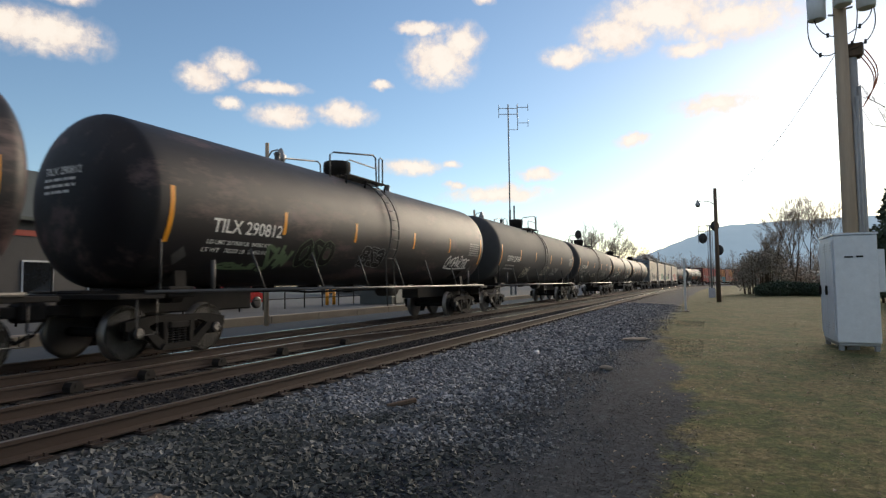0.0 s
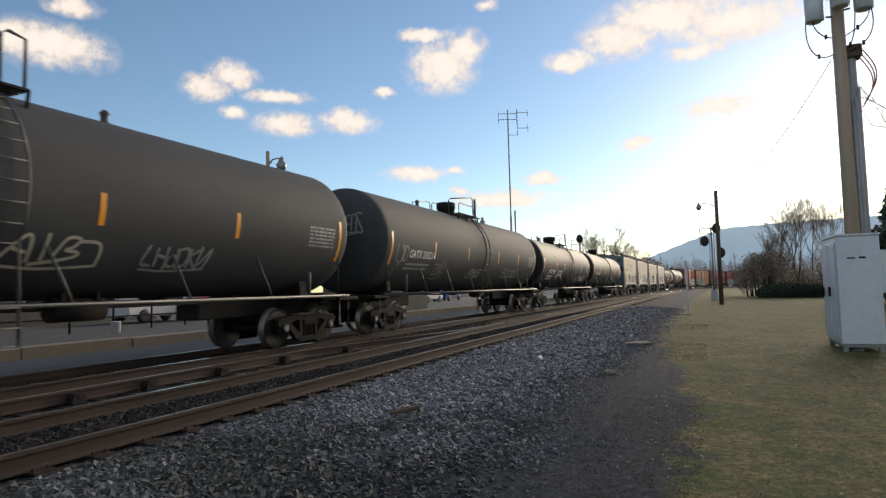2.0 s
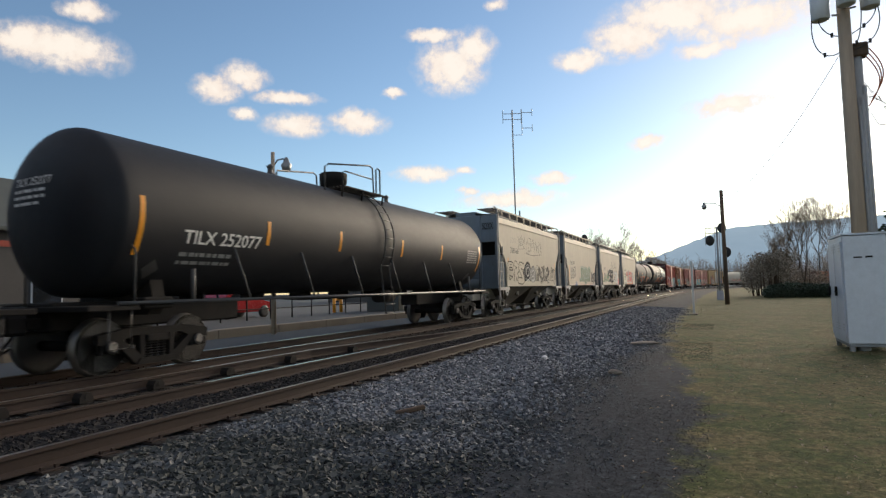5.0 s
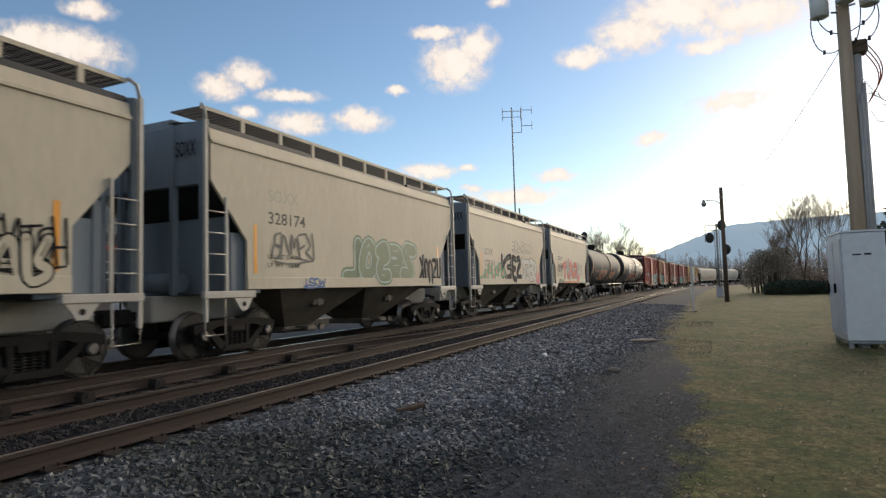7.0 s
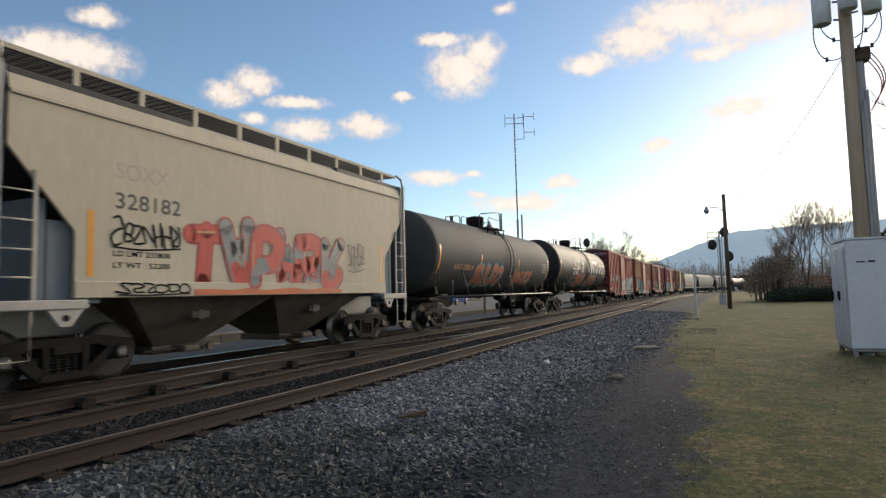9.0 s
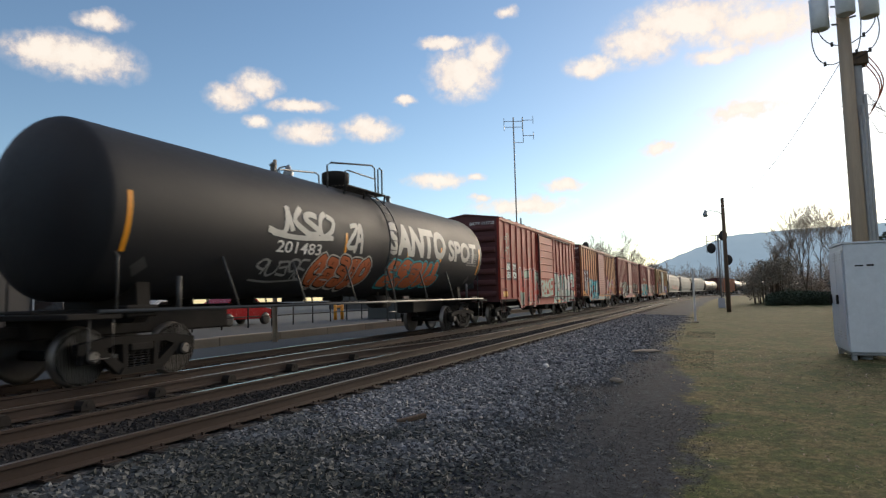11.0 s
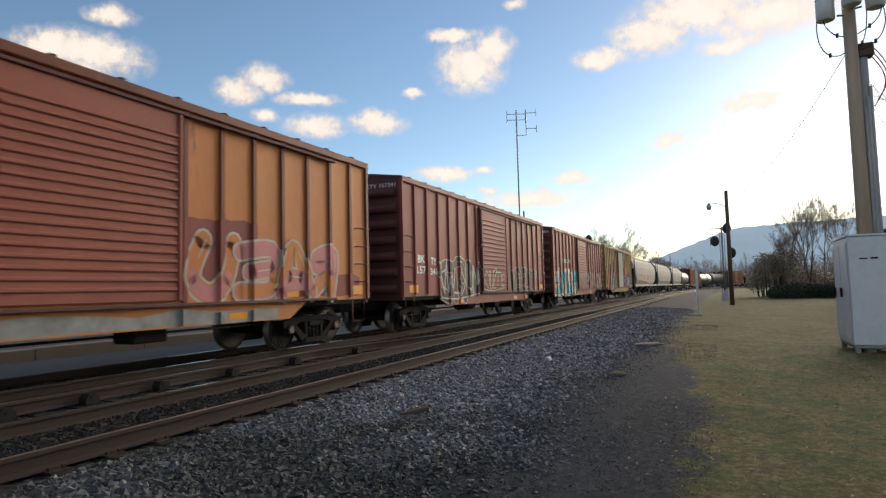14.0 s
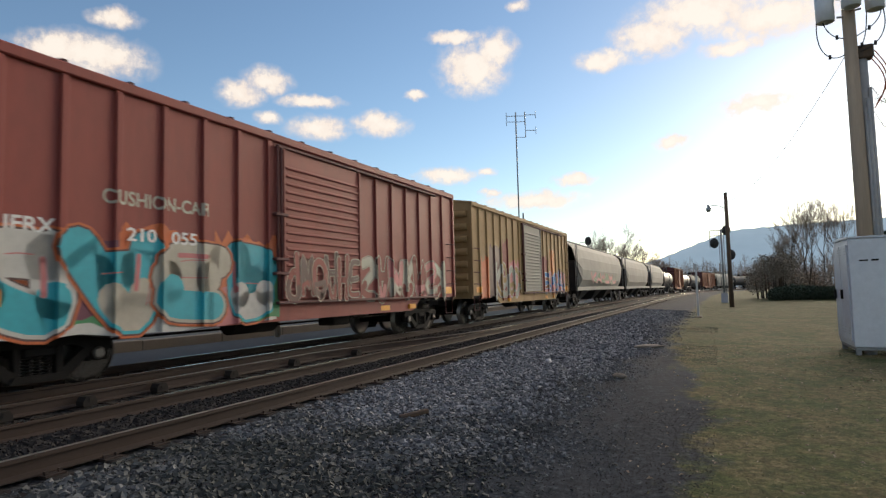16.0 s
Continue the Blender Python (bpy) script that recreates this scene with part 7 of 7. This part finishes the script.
def utility_poles():
    px, py = 20.6, -3.84
    t = thing("utility_pole", pose(px, py, -0.35), "weathered brown wooden utility pole with grey transformers", "utility pole")
    bm = bmesh.new()
    tube(bm, [(0, 0, -0.2), (0, 0, 5), (0, 0, 11.5)], 0.215, 14, 0.16)
    part("pole", bm, M["pole"], t)
    for i, (dx, dy, z) in enumerate(((-0.25, 0.62, 9.25), (-0.45, 0.0, 9.5), (-0.2, -0.62, 9.4))):
        bm = bmesh.new()
        lathe(bm, [(z, 0.20), (z + 0.02, 0.24), (z + 0.95, 0.25), (z + 0.98, 0.21)], "z", 18, (dx, dy, 0))
        c = part("transformer", bm, M["aluminium"], t, "grey transformer can")
        bm = bmesh.new()
        tube(bm, [(dx * 0.5, dy * 0.5, z + 0.15), (0, 0, z + 0.15)], 0.03, 6)
        tube(bm, [(dx * 0.5, dy * 0.5, z + 0.7), (0, 0, z + 0.7)], 0.03, 6)
        part("bracket", bm, M["steel"], c)
    loops = (((-0.25, 0.85, 9.3), (-0.3, 0.95, 8.3), (-0.3, 0.55, 8.0), (-0.1, 0.18, 8.25)), ((-0.25, 0.7, 9.3), (-0.35, 0.6, 8.75), (-0.3, 0.3, 8.7), (-0.1, 0.18, 8.75)),
             ((-0.2, -0.4, 9.4), (-0.3, -0.35, 8.5), (-0.2, -0.2, 8.35), (0, -0.18, 8.4)), ((-0.2, -0.8, 9.4), (-0.3, -0.9, 8.6), (-0.3, -0.55, 8.3), (0, -0.18, 8.3)), ((-0.2, -0.75, 9.4), (-0.3, -0.7, 9.0), (-0.3, -0.4, 8.85), (0, -0.18, 8.8)))
    for pts in loops:
        bm = bmesh.new()
        sm = [Vector(p) for p in pts]
        fine = [sm[0] * (1 - u) ** 3 + sm[1] * 3 * u * (1 - u) ** 2 + sm[2] * 3 * u * u * (1 - u) + sm[3] * u ** 3 for u in np.linspace(0, 1, 12)]
        tube(bm, fine, 0.016, 5)
        lathe(bm, [(fine[7].z - 0.06, 0.04), (fine[7].z + 0.06, 0.04)], "z", 6, (fine[7].x, fine[7].y, 0))
        part("jumper_cable", bm, M["wire"], t)
    t2 = thing("utility_pole", pose(px + 0.15, py - 0.27, -0.35), "shorter dark wooden pole sheathed with grey conduits", "utility pole")
    bm = bmesh.new()
    tube(bm, [(0, 0, -0.2), (0, 0, 8.3)], 0.16, 14, 0.14)
    part("pole", bm, M["grey_sleeve"], t2)
    for k, (dx, dy) in enumerate(((-0.17, 0.03), (-0.19, -0.04), (-0.16, -0.12))):
        bm = bmesh.new()
        tube(bm, [(dx, dy, 0), (dx, dy, 6.6 + 0.3 * k)], 0.05, 8)
        part("conduit", bm, M["grey_sleeve"], t2)
    bm = bmesh.new()
    box(bm, -0.2, 0.2, -0.28, 0.12, 8.1, 8.5, 0.04)
    part("pole_cap", bm, M["dark_pole"], t2)
    for k in range(3):
        bm = bmesh.new()
        fine = [(-0.1, -0.2 - 0.3 * math.sin(u * 3.14) - 0.05 * k, 8.1 - 1.5 * u + 0.1 * k) for u in np.linspace(0, 1, 10)]
        tube(bm, fine, 0.018, 5)
        part("cable", bm, M["red_wire"], t2, "orange cable")
    # span wire to the lamp pole
    bm = bmesh.new()
    a, b = Vector((px, py, 8.15)), Vector((48.65, -0.4, 7.35))
    tube(bm, [a.lerp(b, u) - Vector((0, 0, 2.1 * 4 * u * (1 - u) * 0.5)) for u in np.linspace(0, 1, 24)], 0.012, 4)
    tagged(new("overhead_wire", mesh_of("overhead_wire", bm, M["steel"])), "thin sagging wire between the poles", "wire")


utility_poles()


def street_lamp(x, y, height, arm, label, mat, r=0.13, lean=0.0):
    t = thing("street_lamp", pose(x, y, -0.35), label, "street lamp", "lamp poles by the railway")
    bm = bmesh.new()
    tube(bm, [(0, 0, -0.2), (0, 0, height * 0.5), (lean, 0, height)], r, 10, r * 0.75)
    part("pole", bm, mat, t)
    z = height - abs(arm[2])
    bm = bmesh.new()
    tube(bm, [(0, 0, z - 0.3), (arm[0] * 0.35, arm[1] * 0.35, z - 0.02), (arm[0] * 0.75, arm[1] * 0.75, z + 0.05), (arm[0], arm[1], z)], 0.03, 6)
    part("arm", bm, M["steel"], t)
    bm = bmesh.new()
    lathe(bm, [(z - 0.42, 0.08), (z - 0.36, 0.15), (z - 0.16, 0.2), (z - 0.08, 0.12), (z + 0.05, 0.09), (z + 0.12, 0.04)], "z", 14, (arm[0], arm[1], 0))
    part("lamp_head", bm, M["steel"], t, "grey bowl lamp head")


street_lamp(48.65, -0.72, 8.45, (-0.2, 1.2, 0.95), "dark wooden pole with a curved-arm lamp beside the track", M["dark_pole"], 0.16)
street_lamp(17.0, 14.4, 6.75, (0.45, -0.25, 0.25), "wooden pole with a bowl lamp beyond the train", M["pole"], 0.09)
street_lamp(38.0, 14.4, 6.6, (0.6, -0.3, 0.2), "wooden pole with a bowl lamp beyond the train", M["pole"], 0.09)


def signal_mast(x, y, heads, height, label, bracket):
    t = thing("railway_signal", pose(x, y, -0.35), label, "railway signal", "railway signals")
    bm = bmesh.new()
    tube(bm, [(0, 0, 0), (0, 0, height)], 0.09, 8)
    part("mast", bm, M["steel"], t, "silver steel mast")
    bm = bmesh.new()
    for sy in (-0.2, 0.2):
        tube(bm, [(0.35, sy, 0), (0.35, sy, height)], 0.03, 5)
    for z in np.arange(0.4, height, 0.4):
        tube(bm, [(0.35, -0.2, z), (0.35, 0.2, z)], 0.018, 4)
    part("ladder", bm, M["steel"], t)
    bm = bmesh.new()
    prism(bm, [(-0.5, 0), (0.5, 0), (0.12, 0.9), (-0.12, 0.9)], -0.3, 0.3)
    part("foot", bm, M["steel"], t)
    if bracket:
        bm = bmesh.new()
        z = height - 0.1
        tube(bm, [(0, 0, z), (0, 1.0, z)], 0.04, 5)
        tube(bm, [(0, 0, z - 0.5), (0, 1.0, z - 0.5)], 0.04, 5)
        tube(bm, [(0, 1.0, z), (0, 1.0, z - 1.6)], 0.04, 5)
        part("bracket", bm, M["steel"], t)
    for dy, z, face in heads:
        bm = bmesh.new()
        lathe(bm, [(-0.04, 0.02), (-0.04, 0.36), (0.04, 0.38), (0.06, 0.26), (0.3, 0.14)] if face else [(-0.06, 0.1), (-0.05, 0.46), (0.03, 0.46), (0.05, 0.3), (0.25, 0.16)], "x", 24, (-0.2, dy, z))
        for v in bm.verts:
            v.co.z = z + (v.co.z - z) * 1.3
        hd = part("signal_head", bm, M["signal_black"], t, "black round signal head")
        for k in (-1, 0, 1):
            bm = bmesh.new()
            tube(bm, [(-0.22, dy, z + 0.33 * k), (-0.48, dy, z + 0.33 * k)], 0.1, 10)
            part("hood", bm, M["signal_black"], hd)
    return t


signal_mast(62.0, -0.35, ((-0.45, 6.75, 1), (0.62, 5.6, 1), (-0.75, 4.45, 1)), 6.9, "silver railway signal mast with black round heads", True)
signal_mast(68.5, 13.3, ((0.0, 7.0, 1),), 7.0, "railway signal with one black head beyond the train", True)


def marker_post():
    t = thing("marker_post", pose(33.2, 1.08, -0.35), "thin white marker post beside the ballast", "post")
    bm = bmesh.new()
    box(bm, -0.03, 0.03, -0.05, 0.05, -0.1, 2.75, 0.01)
    part("post", bm, M["white_post"], t)
    bm = bmesh.new()
    box(bm, -0.15, 0.15, -0.17, 0.17, 0.0, 0.09, 0.03)
    part("footing", bm, M["concrete"], t)


marker_post()


def antenna_mast():
    t = thing("antenna_mast", pose(57.3, 17.9, -0.3), "tall thin steel mast with dipole antennas beyond the train", "antenna mast")
    bm = bmesh.new()
    tube(bm, [(0, 0, 0), (0, 0, 8.8)], 0.12, 8)
    tube(bm, [(0, 0, 8.7), (0, 0, 19.6)], 0.07, 8)
    part("mast", bm, M["grey_sleeve"], t)
    ax, ay = 0.42, -0.91
    for z0, c0, c1 in ((19.2, -0.95, 0.9), (18.6, -0.95, 0.9), (19.3, 0.95, 2.0), (17.7, 0.95, 2.0)):
        bm = bmesh.new()
        tube(bm, [(ax * c0, ay * c0, z0), (ax * c1, ay * c1, z0)], 0.035, 5)
        for c in (c0, c1):
            tube(bm, [(ax * c, ay * c, z0 - 0.38), (ax * c, ay * c, z0 + 0.38)], 0.03, 5)
        part("dipole", bm, M["grey_sleeve"], t)
    bm = bmesh.new()
    tube(bm, [(ax * 0.95, ay * 0.95, 17.0), (ax * 0.95, ay * 0.95, 19.6)], 0.035, 5)
    tube(bm, [(0, 0, 17.0), (ax * 0.95, ay * 0.95, 17.0)], 0.03, 5)
    part("side_bracket", bm, M["grey_sleeve"], t)
    bm = bmesh.new()
    tube(bm, [(0.3, -0.35, 0), (0.3, -0.35, 9.3)], 0.09, 8)
    part("stub_pole", bm, M["steel"], t)


antenna_mast()


# ---- beyond the train: kerb, lot, fence, parked cars, buildings ----
def beyond():
    bm = bmesh.new()
    for x in np.arange(-30, 62, 3.0):
        box(bm, x + 0.01, x + 2.99, 15.0, 15.35, -0.4, 0.12 + 0.01 * math.sin(x * 3), 0.02)
    tagged(new("kerb", mesh_of("kerb", bm, M["concrete"])), "low tan concrete kerb wall beyond the train", "kerb", kind="structure")
    bm = bmesh.new()
    box(bm, -30, 90, 15.36, 60, -0.4, 0.08)
    tagged(new("pavement", mesh_of("pavement", bm, surface("lot_asphalt", (0.05, 0.05, 0.052), (0.075, 0.073, 0.072), 0.9, big=0.4, small=14, bump=0.2))), "worn grey asphalt lot behind the kerb", "pavement", kind="structure")
    f = thing("fence", pose(0, 19.5, 0.08), "dark pipe railing along the lot", "fence")
    for x in np.arange(2, 34, 1.6):
        bm = bmesh.new()
        tube(bm, [(x, 0, 0), (x, 0, 1.05)], 0.035, 6)
        part("post", bm, M["under"], f)
    for z in (0.5, 1.02):
        bm = bmesh.new()
        tube(bm, [(2, 0, z), (33.2, 0, z)], 0.028, 6)
        part("rail", bm, M["under"], f)
    for x, y, key, label in ((23.5, 22.5, "red_car", "red car parked in the lot"), (20.4, 24, "white_car", "white car parked in the lot"), (52, 25, "white_car", "white car parked in the far lot"), (57, 25, "blue_car", "blue car parked in the far lot"), (47, 25, "white_car", "white car parked in the far lot")):
        parked_car(x, y, M[key], label)
    bm = bmesh.new()
    lathe(bm, [(0.08, 0.13), (0.1, 0.15), (0.44, 0.17), (0.46, 0.18), (0.42, 0.15)], "z", 16, (13.9, 18.2, 0))
    tagged(new("bucket", mesh_of("bucket", bm, M["white_post"])), "white plastic bucket on the lot", "bucket")
    b = thing("barrier", pose(29.5, 20.5, 0.08), "yellow steel bollard barrier in the lot", "barrier")
    for x in (0, 0.7):
        bm = bmesh.new()
        tube(bm, [(x, 0, 0), (x, 0, 0.95)], 0.1, 10)
        part("bollard", bm, M["yellow"], b)
    bm = bmesh.new()
    box(bm, -0.1, 0.8, -0.04, 0.04, 0.7, 0.85, 0.02)
    part("cross_bar", bm, M["yellow"], b)
    sh = thing("shed", pose(31, 17.0, 0.08), "small grey-green equipment shed beyond the train", "shed")
    bm = bmesh.new()
    box(bm, 0, 4.6, 0, 2.2, 0, 2.1, 0.02)
    part("wall", bm, M["roof_grey"], sh)
    bm = bmesh.new()
    prism(bm, [(-0.15, 2.1), (4.75, 2.1), (4.75, 2.2), (-0.15, 2.3)], -0.15, 2.35)
    part("roof", bm, M["steel"], sh)
    bm = bmesh.new()
    box(bm, 0.5, 1.4, -0.03, 0.0, 0.05, 1.95, 0.01)
    part("door", bm, M["steel"], sh)
    building(-6, 27, 29, 9, 4.2, 7.0, "long low shop building with a grey roof and red trim", M["wall_paint"])
    building(62, 34, 26, 10, 3.6, 5.4, "pale low building far beyond the lot", M["wall_paint"])


def parked_car(x, y, paint, label):
    t = thing("car", pose(x, y, 0.08), label, "car", "parked cars")
    bm = bmesh.new()
    prism(bm, [(-2.1, 0.3), (2.1, 0.3), (2.15, 0.7), (1.3, 0.88), (0.7, 1.35), (-0.9, 1.38), (-1.6, 0.95), (-2.15, 0.85)], -0.85, 0.85)
    bmesh.ops.bevel(bm, geom=list(bm.edges), offset=0.06, segments=2, affect="EDGES")
    part("body", bm, paint, t)
    for sy in (-1, 1):
        bm = bmesh.new()
        prism(bm, [(0.62, 0.92), (1.05, 0.92), (0.62, 1.26), (-0.8, 1.28), (-1.3, 0.95)], sy * 0.86, sy * 0.865)
        part("window", bm, M["car_glass"], t)
    for sx in (-1.3, 1.3):
        for sy in (-0.82, 0.82):
            bm = bmesh.new()
            lathe(bm, [(sy - 0.09, 0.2), (sy - 0.08, 0.31), (sy + 0.08, 0.31), (sy + 0.09, 0.2)], "y", 18, (sx, 0, 0.31))
            part("wheel", bm, M["wire"], t)


def building(x, y, length, depth, eave, ridge, label, wall):
    t = thing("building", pose(x, y, 0.08), label, "building")
    bm = bmesh.new()
    box(bm, 0, length, 0, depth, -0.3, eave)
    part("wall", bm, wall, t)
    bm = bmesh.new()
    pts = [(-0.5, eave - 0.1), (depth / 2, ridge), (depth + 0.5, eave - 0.1), (depth + 0.5, eave + 0.05), (depth / 2, ridge + 0.2), (-0.5, eave + 0.05)]
    a, c = [bm.verts.new((-0.4, p, z)) for p, z in pts], [bm.verts.new((length + 0.4, p, z)) for p, z in pts]
    bm.faces.new(a), bm.faces.new(c)
    for i in range(6):
        bm.faces.new((a[i], a[(i + 1) % 6], c[(i + 1) % 6], c[i]))
    bmesh.ops.recalc_face_normals(bm, faces=bm.faces)
    part("roof", bm, M["roof_grey"], t)
    bm = bmesh.new()
    box(bm, 0, length, -0.06, -0.01, eave - 0.75, eave - 0.5)
    part("trim_band", bm, M["red_trim"], t)
    for k in np.arange(1.2, length - 1.5, 3.0):
        bm = bmesh.new()
        box(bm, k, k + 1.4, -0.05, -0.01, 0.9, 2.4, 0.01)
        w = part("window", bm, M["white_post"], t)
        bm = bmesh.new()
        box(bm, k + 0.08, k + 1.32, -0.075, -0.052, 0.98, 2.32)
        part("pane", bm, M["car_glass"], w)


beyond()


# ---- debris on the ballast ----
def debris():
    bm = bmesh.new()
    box(bm, -0.2, 0.2, -0.03, 0.03, -0.02, 0.035, 0.012)
    o = tagged(new("wood_scrap", mesh_of("wood_scrap", bm, M["dark_pole"])), "weathered scrap of timber lying on the ballast", "wood")
    o.matrix_world = pose(6.62, 3.5, -0.22, 4, -6, -38)
    for x, y, w, rot, mat, label in ((16.6, 1.8, 0.42, -60, "concrete", "pale flat stone slab on the cinders"), (12.4, 3.35, 0.16, 20, "white_post", "white scrap on the ballast"), (11.0, 1.7, 0.14, 70, "concrete", "pale stone on the cinders")):
        bm = bmesh.new()
        bmesh.ops.create_icosphere(bm, subdivisions=2, radius=1)
        for v in bm.verts:
            v.co = Vector((v.co.x * w, v.co.y * w * 0.4, v.co.z * 0.05)) * (1 + 0.2 * noise.noise(v.co * 2 + Vector((x, y, 0))))
        o = tagged(new("stone", mesh_of("stone", bm, M[mat])), label, "stone")
        o.matrix_world = pose(x, y, float(height_at(y - 10.04)) + 0.04, 0, 0, rot)
    bm = bmesh.new()
    bmesh.ops.create_icosphere(bm, subdivisions=3, radius=1)
    for v in bm.verts:
        v.co = Vector((v.co.x * 0.16, v.co.y * 0.12, v.co.z * 0.08)) * (1 + 0.35 * noise.noise(v.co * 2.2))
    o = tagged(new("dirt_clod", mesh_of("dirt_clod", bm, surface("brown_clod", (0.11, 0.08, 0.06), (0.17, 0.12, 0.09), 0.95, big=6, small=30, bump=0.6))), "brown lump of earth on the ballast", "clod")
    o.matrix_world = pose(2.95, 3.45, -0.23)


debris()


motions()
